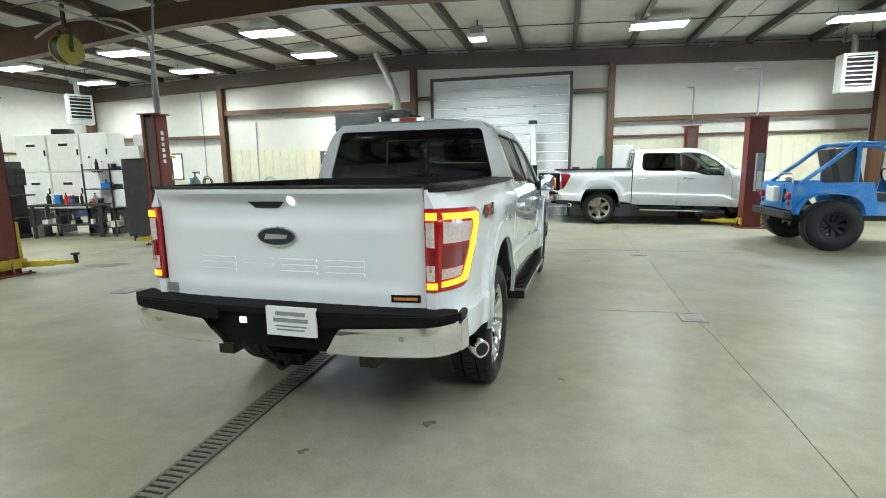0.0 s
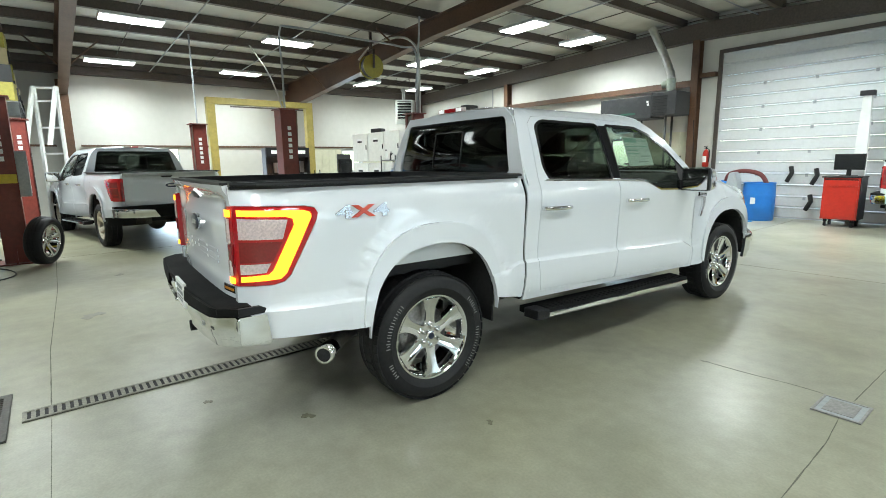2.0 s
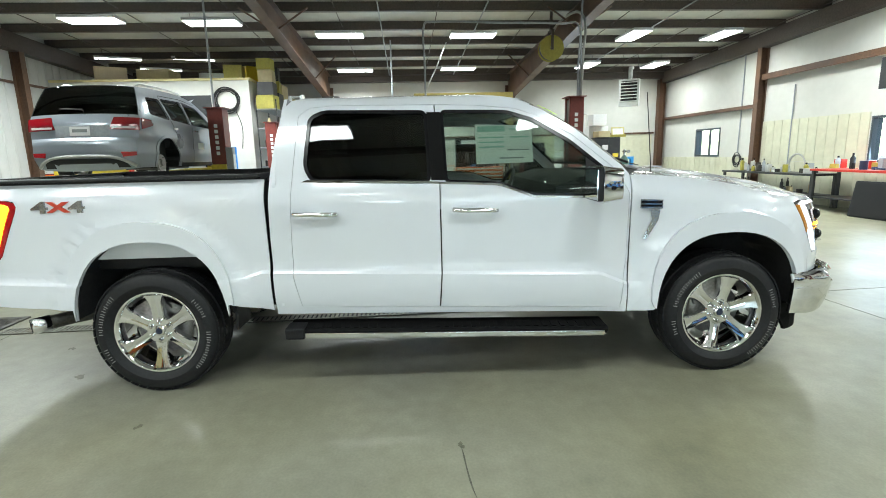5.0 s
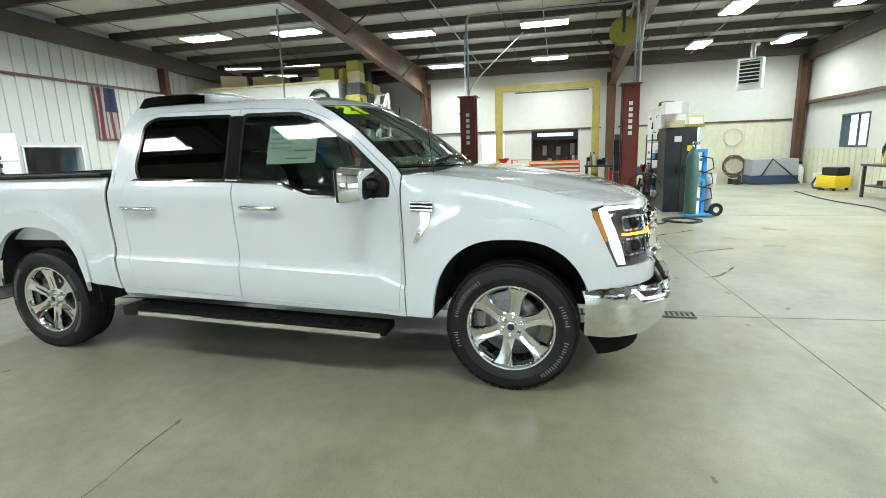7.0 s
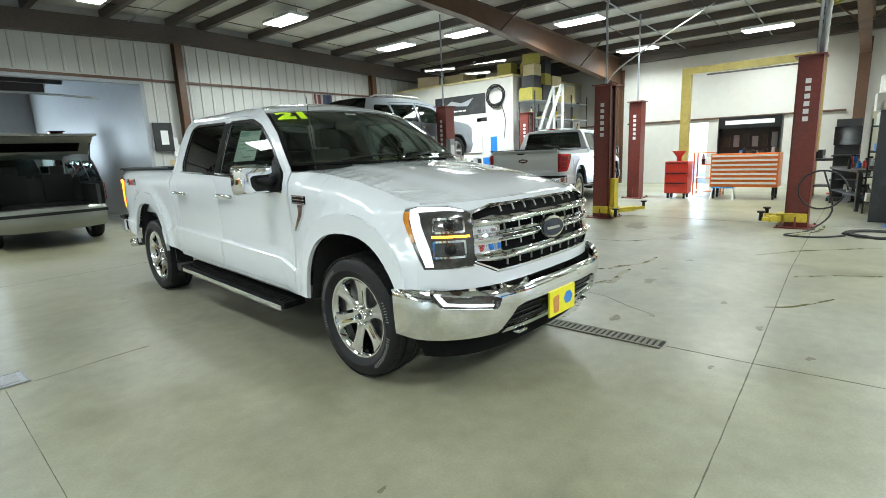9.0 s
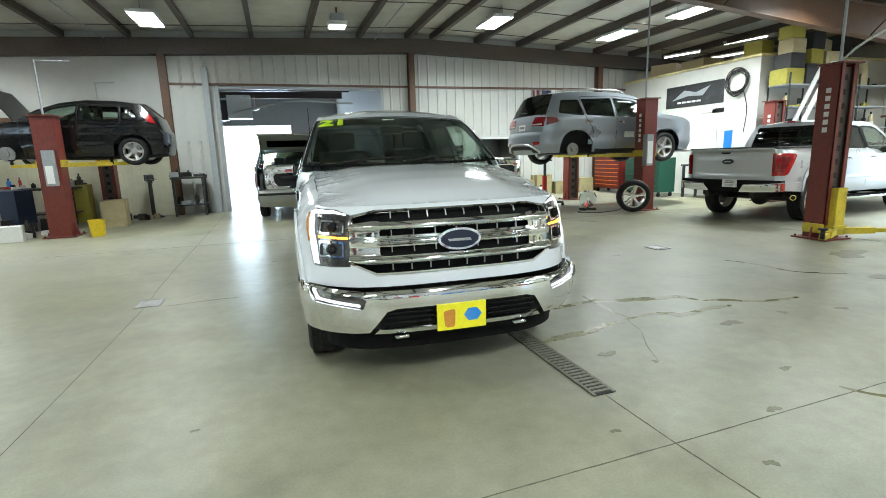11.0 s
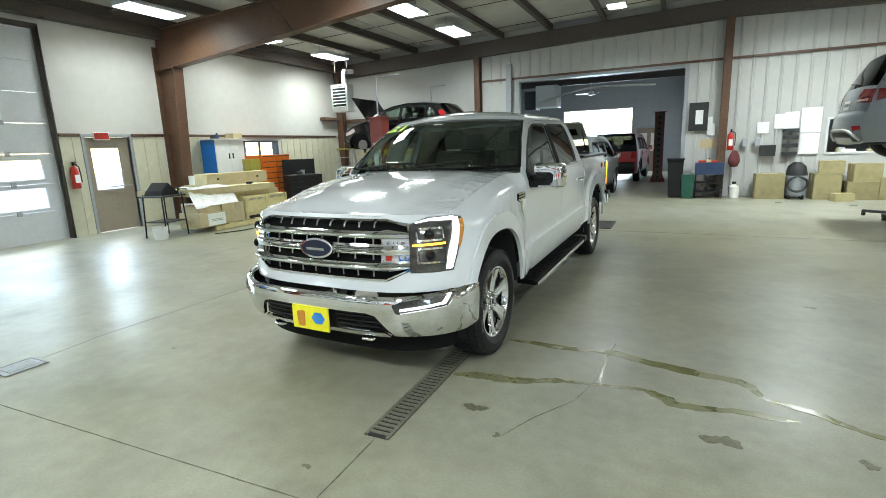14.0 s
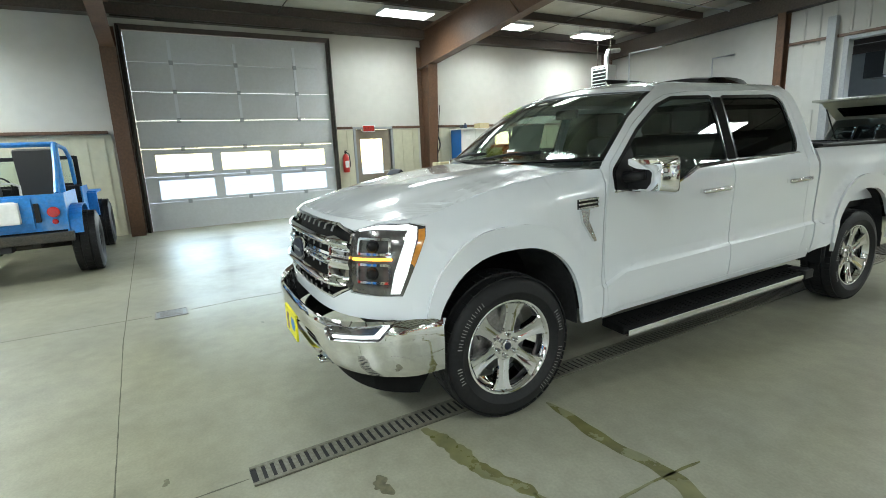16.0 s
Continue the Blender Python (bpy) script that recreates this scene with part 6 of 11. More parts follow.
    part("gate_cap", boxes(((-0.79, -1.115, 1.383), (0.79, -1.02, 1.396))), M["black"], gate, "black plastic cap along the top", bevel=0.008)
    tf = P.tail(0.006)
    part("gate_handle", skin([[(-0.20, 1.315), (0.02, 1.315), (-0.02, 1.285), (-0.16, 1.285)]], P.tail(0.008), 0.02), M["black"], gate)
    if hero:
        part("gate_light", skin([oval(0.07, 1.318, 0.022, 0.022, 14)], P.tail(0.012), 0.008), M["drl_glow"], gate, "small lit lamp beside the handle")
    em = part("emblem", skin([oval(-0.02, 1.142, 0.118, 0.052)], P.tail(0.018), 0.02), M["chrome"], gate, "oval badge, blue in a chrome rim")
    part("enamel", skin([oval(-0.02, 1.142, 0.108, 0.043)], P.tail(0.022), 0.006), M["badge_blue"], em)
    part("script", skin([[(-0.09, 1.128), (0.04, 1.132), (0.05, 1.152), (-0.08, 1.156)]], P.tail(0.026), 0.005), M["alloy_silver"], em)
    if hero:
        for k, (x0, x1) in enumerate(((-0.53, -0.30), (-0.25, -0.18), (-0.12, -0.06), (-0.02, 0.20), (0.25, 0.47))):
            for z in (1.018, 0.988, 0.955):
                if k in (1,) and z != 0.988 or k == 2 and z == 0.955:
                    continue
                part("embossing", skin([rounded([(x0, z - 0.008), (x1, z - 0.008), (x1, z + 0.008), (x0, z + 0.008)], 0.005)], P.tail(0.004), 0.006, 0.2, 0.2), paint, gate, "pressed bar in the tailgate")
        badge = part("dealer_badge", skin([[(0.615, 0.832), (0.765, 0.832), (0.765, 0.868), (0.615, 0.868)]], P.tail(0.006), 0.006), M["gloss_black"], gate, "small dark badge with gold bars")
        part("badge_bar", skin([[(0.63, 0.843), (0.75, 0.843), (0.75, 0.857), (0.63, 0.857)]], P.tail(0.009), 0.003), M["amber_lens"], badge)
        part("small_badge", skin([[(-0.80, 0.815), (-0.715, 0.815), (-0.715, 0.865), (-0.80, 0.865)]], P.tail(0.006), 0.005), M["alloy_silver"], gate)
    # rear bumper
    bm = bmesh.new()
    for x0, x1 in ((0.30, 0.985), (-0.985, -0.30)):
        def bump(u, v):
            e = abs(u)
            y = -1.255 + 0.05 * (e / 0.98) ** 2 + 0.08 * ease(0.86, 0.985, e)
            return Vector((u, y + 0.02 * ease(0.70, 0.62, v) - 0.006 * math.sin(math.pi * (v - 0.62) / 0.19), v))
        cap = [(0.30, 0.732), (0.40, 0.734), (0.985, 0.771), (0.985, 0.806), (0.30, 0.79)]
        cap = cap if x0 > 0 else [(-x, z) for x, z in cap][::-1]
        loop = [(0.30, 0.59), (0.55, 0.59), (0.965, 0.612), (0.985, 0.64), (0.985, 0.765), (0.40, 0.728)]
        loop = loop if x0 > 0 else [(-x, z) for x, z in loop][::-1]
        b2 = skin([rounded(loop, 0.02)], bump, 0.02, 0.06, 0.03)
        part("bumper_cap", skin([cap], bump, 0.02, 0.06, 0.03), M["deep_black"], root, "black plastic bumper cap", smooth=40)
        half = part("bumper_half", b2, M["chrome"], root, "chrome rear bumper half", smooth=40)
        part("sensor", skin([oval(math.copysign(0.72, x0), 0.70, 0.014, 0.014, 12)], lambda u, v: bump(u, v) - Vector((0, 0.004, 0)), 0.004), M["alloy_silver"], half)
        sx = math.copysign(1, x0)
        wrap = [(-1.12, 0.625), (-0.99, 0.60), (-0.972, 0.615), (-0.988, 0.755), (-1.0, 0.762), (-1.12, 0.762)]
        part("bumper_end", skin([wrap], lambda u, v, sx=sx: Vector((sx * 0.985, u, v)), 0.02), M["chrome"], half)
        part("end_cap", skin([[(-1.12, 0.767), (-1.0, 0.769), (-0.99, 0.79), (-1.02, 0.806), (-1.12, 0.806)]], lambda u, v, sx=sx: Vector((sx * 0.985, u, v)), 0.02), M["black"], half)
    bm = bmesh.new()
    pad = [(-0.95, -1.14), (-0.9, -1.20), (-0.3, -1.245), (0.3, -1.245), (0.9, -1.20), (0.95, -1.14), (0.95, -1.05), (-0.95, -1.05)]
    prism(bm, pad, "z", 0.77, 0.805)
    part("step_pad", bm, M["deep_black"], root, "black ribbed step pad on the bumper", bevel=0.008)
    bm = bmesh.new()
    prism(bm, [(-1.225, 0.79), (-1.10, 0.79), (-1.10, 0.56), (-1.19, 0.585)], "x", -0.42, 0.42)
    part("bumper_middle", bm, M["deep_black"], root, bevel=0.01)
    plate = part("number_plate", boxes(((-0.012, -1.250, 0.672), (0.272, -1.234, 0.818))), M["plate_white"], root, "white dealer plate with grey bars", bevel=0.003)
    for z, w_, h_ in ((0.785, 0.085, 0.010), (0.752, 0.10, 0.010), (0.722, 0.09, 0.004), (0.704, 0.08, 0.004)):
        part("plate_bar", boxes(((0.13 - w_, -1.253, z - h_), (0.13 + w_, -1.2505, z + h_))), M["ink_grey"], plate)
    bm = bmesh.new()
    lathe(bm, [(-1.20, 0.022), (-1.20, 0.034), (-1.12, 0.034), (-1.12, 0.022)], "y", 16, (0.02, 0, 0.50), True)
    box(bm, (-0.06, -1.13, 0.47), (0.10, -0.95, 0.53))
    part("hitch", bm, M["deep_black"], root)
    if hero:
        part("reverse_lamp", boxes(((-0.19, -1.232, 0.715), (-0.15, -1.224, 0.745))), M["drl_glow"], root, "lit plate lamp")
    bm = bmesh.new()
    for x in (-0.45, 0.45):
        box(bm, (x - 0.05, -1.05, 0.46), (x + 0.05, 4.2, 0.62))
    for y in (-0.6, 1.2, 2.6, 3.4):
        box(bm, (-0.45, y, 0.48), (0.45, y + 0.1, 0.58))
    part("frame", bm, M["iron"], root)
    for y in (0.0, 3.695):
        bm = bmesh.new()
        rod(bm, (-0.75, y, 0.404), (0.75, y, 0.404), 0.055, 12)
        bmesh.ops.create_uvsphere(bm, u_segments=16, v_segments=10, radius=0.17, matrix=Matrix.Translation((0.0, y, 0.404)))
        part("axle", bm, M["iron"], root, smooth=40)
    part("undertray", boxes(((-0.70, 1.0, 0.42), (0.70, 3.2, 0.50))), M["liner_dark"], root)
    part("spare_wheel_well", boxes(((-0.38, -0.98, 0.50), (0.38, -0.3, 0.72))), M["liner_dark"], root)
    bm = bmesh.new()
    tube(bm, [(0.55, 0.55, 0.44), (0.66, -0.35, 0.50), (0.84, -0.55, 0.50), (1.0, -0.72, 0.485)], 0.044, 14)
    pipe = part("exhaust", bm, M["iron"], root, "dark exhaust pipe with a chrome tip", smooth=40)
    bm = bmesh.new()
    d = (Vector((1.0, -0.72, 0.485)) - Vector((0.84, -0.55, 0.50))).normalized()
    rod(bm, Vector((1.0, -0.72, 0.485)) + d * 0.001, Vector((1.0, -0.72, 0.485)) + d * 0.003, 0.038, 14)
    part("bore", bm, M["liner_dark"], pipe)
    bm = bmesh.new()
    rod(bm, Vector((1.0, -0.72, 0.485)) - d * 0.10, Vector((1.0, -0.72, 0.485)) + d * 0.0005, 0.050, 18)
    part("tip", bm, M["chrome"], pipe, "chrome exhaust tip")
    # front bumper
    def bf(off):
        def fold(x, z):
            s = P.plan.across(min(0.9849, abs(x))) if abs(x) <= 0.985 else 4.02 - (abs(x) - 0.985)
            p, n = P.plan.at(s)
            out = along([(0.36, 0.035), (0.42, 0.068), (0.50, 0.092), (0.58, 0.105), (0.625, 0.104), (0.65, 0.094), (0.672, 0.072), (0.70, 0.05)], z)
            out *= 0.14 + 0.86 * ease(4.02, 4.42, s)
            q = p + n * (out + off)
            return Vector((math.copysign(q.x, x), q.y, z))
        return fold
    chrome = [(-0.972, 0.40), (-0.93, 0.388), (-0.70, 0.388), (-0.585, 0.392), (-0.48, 0.535), (-0.42, 0.552), (0.42, 0.552), (0.48, 0.535), (0.585, 0.392), (0.70, 0.388), (0.93, 0.388), (0.972, 0.40), (0.972, 0.672), (0.93, 0.685), (0.60, 0.660), (0.52, 0.660), (-0.52, 0.660), (-0.60, 0.660), (-0.93, 0.685), (-0.972, 0.672)]
    fog = lambda k: rounded([(k * 0.61, 0.552), (k * 0.85, 0.592), (k * 0.89, 0.672), (k * 0.64, 0.634), (k * 0.585, 0.612)], 0.012)
    bumper = part("front_bumper", skin([chrome, fog(1), fog(-1)], bf(0.0), 0.03, 0.05, 0.018), M["chrome"], root, "chrome front bumper with recessed lamps", smooth=50)
    part("lower_lip", skin([[(-0.56, 0.382), (0.56, 0.382), (0.53, 0.412), (-0.53, 0.412)]], bf(0.0), 0.02), M["chrome"], bumper, smooth=40)
    part("intake", skin([[(-0.60, 0.40), (0.60, 0.40), (0.48, 0.56), (-0.48, 0.56)]], bf(-0.05), 0.02), M["black"], bumper)
    for k in (1, -1):
        part("fog_housing", skin([shrunk(fog(k), -0.01)], bf(-0.03), 0.01), M["lamp_dark"], bumper)
        if hero:
            part("fog_strip", skin([[(k * 0.625, 0.564), (k * 0.845, 0.600), (k * 0.875, 0.660), (k * 0.855, 0.656), (k * 0.83, 0.614), (k * 0.625, 0.580)]], bf(-0.018), 0.006), M["drl_glow"], bumper, "lit white fog lamp strip")
        for z in (0.44, 0.475, 0.51):
            part("intake_bar", skin([[(k * 0.17, z), (k * 0.50, z), (k * 0.49, z + 0.012), (k * 0.17, z + 0.012)]], bf(-0.025), 0.01), M["gloss_black"], bumper)
        bm = bmesh.new()
        c = bf(-0.02)(k * 0.40, 0.36)
        tube(bm, [c + Vector((-0.04, -0.02, 0)), c + Vector((-0.035, 0.04, 0)), c + Vector((0.035, 0.04, 0)), c + Vector((0.04, -0.02, 0))], 0.011, 8)
        part("tow_hook", bm, M["chrome"], bumper)
    part("air_dam", skin([[(-0.93, 0.235), (0.93, 0.235), (0.98, 0.43), (-0.98, 0.43)]], bf(-0.12), 0.02), M["deep_black"], root)
    if hero:
        yp = bf(0.0)(0.05, 0.50).y + 0.004
        plate = part("front_plate", boxes(((-0.135, yp, 0.388), (0.190, yp + 0.012, 0.552))), M["plate_yellow"], root, "yellow dealer plate with a blue emblem", bevel=0.003)
        part("plate_emblem", skin([oval(-0.045, 0.475, 0.06, 0.045, 6)], flat("y", yp + 0.0125), 0.003), M["blue_paint"], plate)
        part("plate_shape", skin([rounded([(0.075, 0.405), (0.14, 0.405), (0.15, 0.51), (0.07, 0.52)], 0.02)], flat("y", yp + 0.0125), 0.003), M["amber_lens"], plate)
        # price sheet, year sticker, small stickers
        for sx in (1,):
            sheet = side_part("price_sheet", P, sx, [[(2.10, 1.42), (2.46, 1.425), (2.46, 1.655), (2.10, 1.67)]], M["paper"], root, -0.016, 0.002, "printed white price sheet inside the window")
            side_part("sheet_band", P, sx, [[(2.115, 1.62), (2.29, 1.62), (2.29, 1.655), (2.115, 1.655)]], M["ink_green"], sheet, -0.0145, 0.001)
            for u0, u1, z in ((2.32, 2.44, 1.63), (2.32, 2.44, 1.58), (2.30, 2.44, 1.50), (2.12, 2.28, 1.58), (2.12, 2.28, 1.55), (2.12, 2.28, 1.52), (2.25, 2.40, 1.45)):
                side_part("sheet_bar", P, sx, [[(u0, z), (u1, z), (u1, z + 0.008), (u0, z + 0.008)]], M["ink_grey"] if z in (1.50, 1.45) else M["ink_green"], sheet, -0.0145, 0.001)
        yr = words("21", 0.20, 0.001, M["sticker_lime"], ws, Matrix.Identity(4), "year_sticker", "fluorescent yellow-green year numerals on the windscreen", 0.011)
        for v in yr.data.vertices:
            q = screen(0.765 - 1.15 * v.co.x / 0.70, 0.675 + v.co.y / 0.74)
            v.co = q + Vector((0, 0.007, 0.010 + v.co.z))
        part("id_sticker", skin([[(0.02, 0.68), (0.16, 0.68), (0.16, 0.72), (0.02, 0.72)]], lambda u, v: screen(u, v) + Vector((0, 0.008, 0.004)), 0.001, 0.1, 0.1), M["paper"], ws)
        bm = bmesh.new()
        q = f(3.02, 1.34) + Vector((-0.10, 0.22, 0.0))
        rod(bm, q, q + Vector((0.0, -0.05, 0.50)), 0.003, 6)
        part("aerial", bm, M["black"], root)
        part("roof_aerial", boxes(((-0.04, 1.0, 1.905), (0.04, 1.13, 1.945))), M["black"], root, bevel=0.012)
    return P


TRUCK = pose(-1.165, 3.36, 0, 0, 0, -2.3) @ Matrix.Diagonal((0.965, 1.0, 1.0, 1.0))
truck = thing("pickup_truck", "glossy white crew-cab pickup with chrome bumpers, its lamps lit", "pickup truck", TRUCK)
build_pickup(truck, M["white_paint"])

# ---- other vehicles and their lifts ----


def car(root, c, paint, lower=None, skip=(), wheels=(1, 1, 1, 1), rim="alloy_silver", spokes=5, glaze="glass_dark"):
    """A closed car: x to its right, y forwards from the rear axle, z up from the floor."""
    lower = lower or paint
    line = c["line"]
    y1, y0 = max(p[0] for p in line), min(p[0] for p in line)

    def half(y, z):
        w = c["half"] - 0.16 * max(0.0, (y - y1 + 0.75) / 0.75) ** 2.4 - 0.09 * max(0.0, (y0 + 0.6 - y) / 0.6) ** 2.4
        w -= c["tumble"] * max(0.0, z - c["belt"]) + 0.5 * max(0.0, z - c["belt"] - 0.02) ** 2 * 0.3
        return w - 0.05 * ease(c["sill"] + 0.22, c["sill"], z) - 0.018 * math.sin(math.pi * min(1, max(0, (z - 0.55) / 0.25)))

    def flank(sx, off=0.0):
        return lambda y, z: Vector((sx * (half(y, z) + off), y, z))
    norms = []
    for i, p in enumerate(line):
        a, b = Vector(line[max(0, i - 1)][:2]), Vector(line[min(len(line) - 1, i + 1)][:2])
        d = (b - a).normalized()
        norms.append(Vector((d.y, -d.x)))

    def top_point(i, t, u, off=0.0):
        p, q = line[i], line[i + 1]
        y, z, cr = (p[k] + (q[k] - p[k]) * t for k in range(3))
        n = norms[i].lerp(norms[i + 1], t)
        n = n if n.x * (y - 1.2) + n.y >= 0 or n.y > 0.2 else -n
        k = cr * (1 - abs(u) ** 3) + off
        return Vector((u * half(y, z), y + n.x * k, z + n.y * k))

    def end_fold(rear, off=0.0):
        """The nose or tail surface over (x, z)."""
        rng = range(len(line) - 1)
        rng = [i for i in rng if (line[i][0] < 0.4 if rear else line[i][0] > 1.5)]

        def fold(x, z):
            for i in rng:
                za, zb = line[i][1], line[i + 1][1]
                if min(za, zb) - 1e-6 <= z <= max(za, zb) + 1e-6 and abs(zb - za) > 1e-4:
                    t = (z - za) / (zb - za)
                    y = line[i][0] + (line[i + 1][0] - line[i][0]) * t
                    cr = line[i][2] + (line[i + 1][2] - line[i][2]) * t
                    u = min(1.0, abs(x) / half(y, z))
                    return Vector((x, y + (-1 if rear else 1) * (cr * (1 - u ** 3) + off), z))
            return Vector((x, (y0 if rear else y1), z))
        return fold
    arches = [arch(y, c["R"] * 0.98, c["R"] * 1.2, c["R"] * 1.22, c["sill"], 18, 2.2) for y in (0.0, c["base"])]
    outline = [(p[0], p[1]) for p in line] + arches[0][::-1] + arches[1][::-1]
    for sx in (1, -1):
        part("body_side", skin([outline] + [list(w) for w in c["windows"]], flank(sx), 0.012, 0.12, 0.08), paint, root, smooth=40)
        for w in c["windows"]:
            g = part("side_window", skin([shrunk(list(w), -0.008)], flank(sx, -0.012), 0.004, 0.3, 0.2), M[glaze], root, smooth=180)
            part("window_seal", skin([shrunk(list(w), -0.018), shrunk(list(w), 0.006)], flank(sx, 0.004), 0.006, 0.3, 0.2), M["gloss_black"], g)
        for d in c["doors"]:
            holes = [list(w) for w in c["windows"] if min(p[0] for p in d) < sum(p[0] for p in w) / len(w) < max(p[0] for p in d)]
            dd = part("door", skin([rounded(d, 0.04)] + holes, flank(sx, 0.006), 0.006, 0.12, 0.08), paint, root, smooth=40)
            hy = min(p[0] for p in d) + 0.10
            part("gap", skin([shrunk(rounded(d, 0.04), -0.012), shrunk(rounded(d, 0.04), -0.002)], flank(sx, 0.002), 0.003, 0.3, 0.3), M["liner_dark"], dd)
            part("handle", skin([rounded([(hy, c["belt"] - 0.10), (hy + 0.17, c["belt"] - 0.105), (hy + 0.17, c["belt"] - 0.07), (hy, c["belt"] - 0.065)], 0.012)], flank(sx, 0.03), 0.025, 0.3, 0.3), M[c.get("handle", "chrome")], dd)
        my = max(p[0] for w in c["windows"] for p in w) - 0.22
        m = part("door_mirror", boxes(((sx * (half(my, c["belt"]) + 0.03), my - 0.05, c["belt"] + 0.0), (sx * (half(my, c["belt"]) + 0.20), my + 0.07, c["belt"] + 0.14))), M["black"], root, "black door mirror", bevel=0.03, smooth=50)
        part("mirror_pane", boxes(((sx * (half(my, c["belt"]) + 0.045), my - 0.056, c["belt"] + 0.015), (sx * (half(my, c["belt"]) + 0.185), my - 0.0515, c["belt"] + 0.125))), M["mirror"], m)
        part("mirror_foot", boxes(((sx * (half(my, c["belt"] + 0.03) - 0.01), my - 0.02, c["belt"] + 0.01), (sx * (half(my, c["belt"]) + 0.05), my + 0.04, c["belt"] + 0.05))), M["black"], m)
        part("sill_trim", skin([[(arches[0][0][0] + 0.02, c["sill"]), (arches[1][-1][0] - 0.02, c["sill"]), (arches[1][-1][0] - 0.02, c["sill"] + 0.06), (arches[0][0][0] + 0.02, c["sill"] + 0.06)]], flank(sx, 0.008), 0.02, 0.3, 0.1), M["black"] if lower is paint else lower, root)
        for a in arches:
            rim_line = a
            outer = [(q[0] + (q[0] - (a[0][0] + a[-1][0]) / 2) * 0.13, q[1] + (0.045 if q[1] > c["sill"] + 0.02 else 0.0)) for q in a]
            part("arch_lip", skin([outer + rim_line[::-1]], flank(sx, c.get("lip", 0.012)), 0.02, 0.2, 0.2), lower if lower is not paint else paint, root, smooth=40)
    n = 10
    for name, i0, i1, mat, label in c["strips"]:
        if name in skip:
            continue
        bm = bmesh.new()
        rows = []
        for i in range(i0, i1):
            for k in range(3):
                rows.append((i, k / 3))
        rows.append((i1 - 1, 1.0))
        grid = [[bm.verts.new(top_point(i, t, -1 + 2 * k / n)) for k in range(n + 1)] for i, t in rows]
        for a, b in zip(grid, grid[1:]):
            for k in range(n):
                bm.faces.new((a[k], a[k + 1], b[k + 1], b[k]))
        bmesh.ops.recalc_face_normals(bm, faces=bm.faces)
        thicken(bm, 0.008)
        part(name, bm, {"paint": paint, "lower": lower}.get(mat) or M[mat], root, label, smooth=50)
    # under the body and inside it
    w = c["half"] - 0.30
    bm = boxes(((-w, y0 + 0.12, c["sill"] - 0.02), (w, y1 - 0.2, c["sill"] + 0.18)), ((-c["half"] + 0.08, c["R"] * 1.25, c["sill"] - 0.01), (c["half"] - 0.08, c["base"] - c["R"] * 1.25, c["sill"] + 0.12)))
    for y in (0.0, c["base"]):
        box(bm, (-w, y - 0.5, c["sill"] + 0.1), (w, y + 0.5, c["R"] * 2.1))
    part("underbody", bm, M["liner_dark"], root, "dark oily underbody")
    bm = bmesh.new()
    tube(bm, [(0.3, c["base"] - 0.4, c["sill"] - 0.03), (0.3, 0.6, c["sill"] - 0.04), (0.55, -0.2, c["sill"] - 0.02), (0.55, y0 + 0.1, c["sill"])], 0.035, 8)
    part("exhaust_pipe", bm, M["iron"], root, smooth=40)
    for y, wide in ((c["base"] * 0.52, 0.24), (c["base"] * 0.18, 0.24)):
        for x in (-0.36, 0.36):
            bm = bmesh.new()
            z = c["belt"]
            prism(bm, [(y - 0.2, z - 0.45), (y + 0.3, z - 0.4), (y + 0.3, z - 0.25), (y - 0.1, z - 0.28), (y - 0.25, z + 0.2), (y - 0.34, z + 0.22)], "x", x - wide, x + wide)
            s = part("seat", bm, M["seat"], root, bevel=0.04, smooth=60)
            part("headrest", boxes(((x - 0.12, y - 0.36, z + 0.22), (x + 0.12, y - 0.27, z + 0.38))), M["seat"], s, bevel=0.03)
    part("dashboard", boxes(((-c["half"] + 0.14, c["base"] * 0.80, c["belt"] - 0.25), (c["half"] - 0.14, c["base"] * 0.80 + 0.4, c["belt"] + 0.0))), M["cabin"], root, bevel=0.04)
    for k, (sx, y) in enumerate(((1, 0.0), (-1, 0.0), (1, c["base"]), (-1, c["base"]))):
        at = (sx * (c["half"] - 0.135), y, c["R"])
        if wheels[k]:
            wheel_part(root, at, sx, c["R"], c["R"] * 0.66, 0.22, rim, spokes, False, False, 0.24, 0.045)
        else:
            bm = bmesh.new()
            lathe(bm, [(-0.03, 0.15), (0.0, 0.15), (0.0, 0.06), (0.03, 0.055), (0.035, 0.0001)], "x", 24)
            for q in range(5):
                t = 2 * math.pi * q / 5
                rod(bm, (0.0, 0.05 * math.cos(t) * 2, 0.1 * math.sin(t)), (0.04, 0.1 * math.cos(t), 0.1 * math.sin(t)), 0.007, 6)
            hub = part("hub", bm, M["brake"], root, "bare rusty wheel hub and brake disc", smooth=40)
            hub.matrix_basis = Matrix.Translation((sx * (c["half"] - 0.16), y, c["R"])) @ pose(0, 0, 0, 0, 0, 0 if sx > 0 else 180)
    return flank, end_fold, half


def mirrored(points, sx):
    return points if sx > 0 else [(-x, z) for x, z in points][::-1]


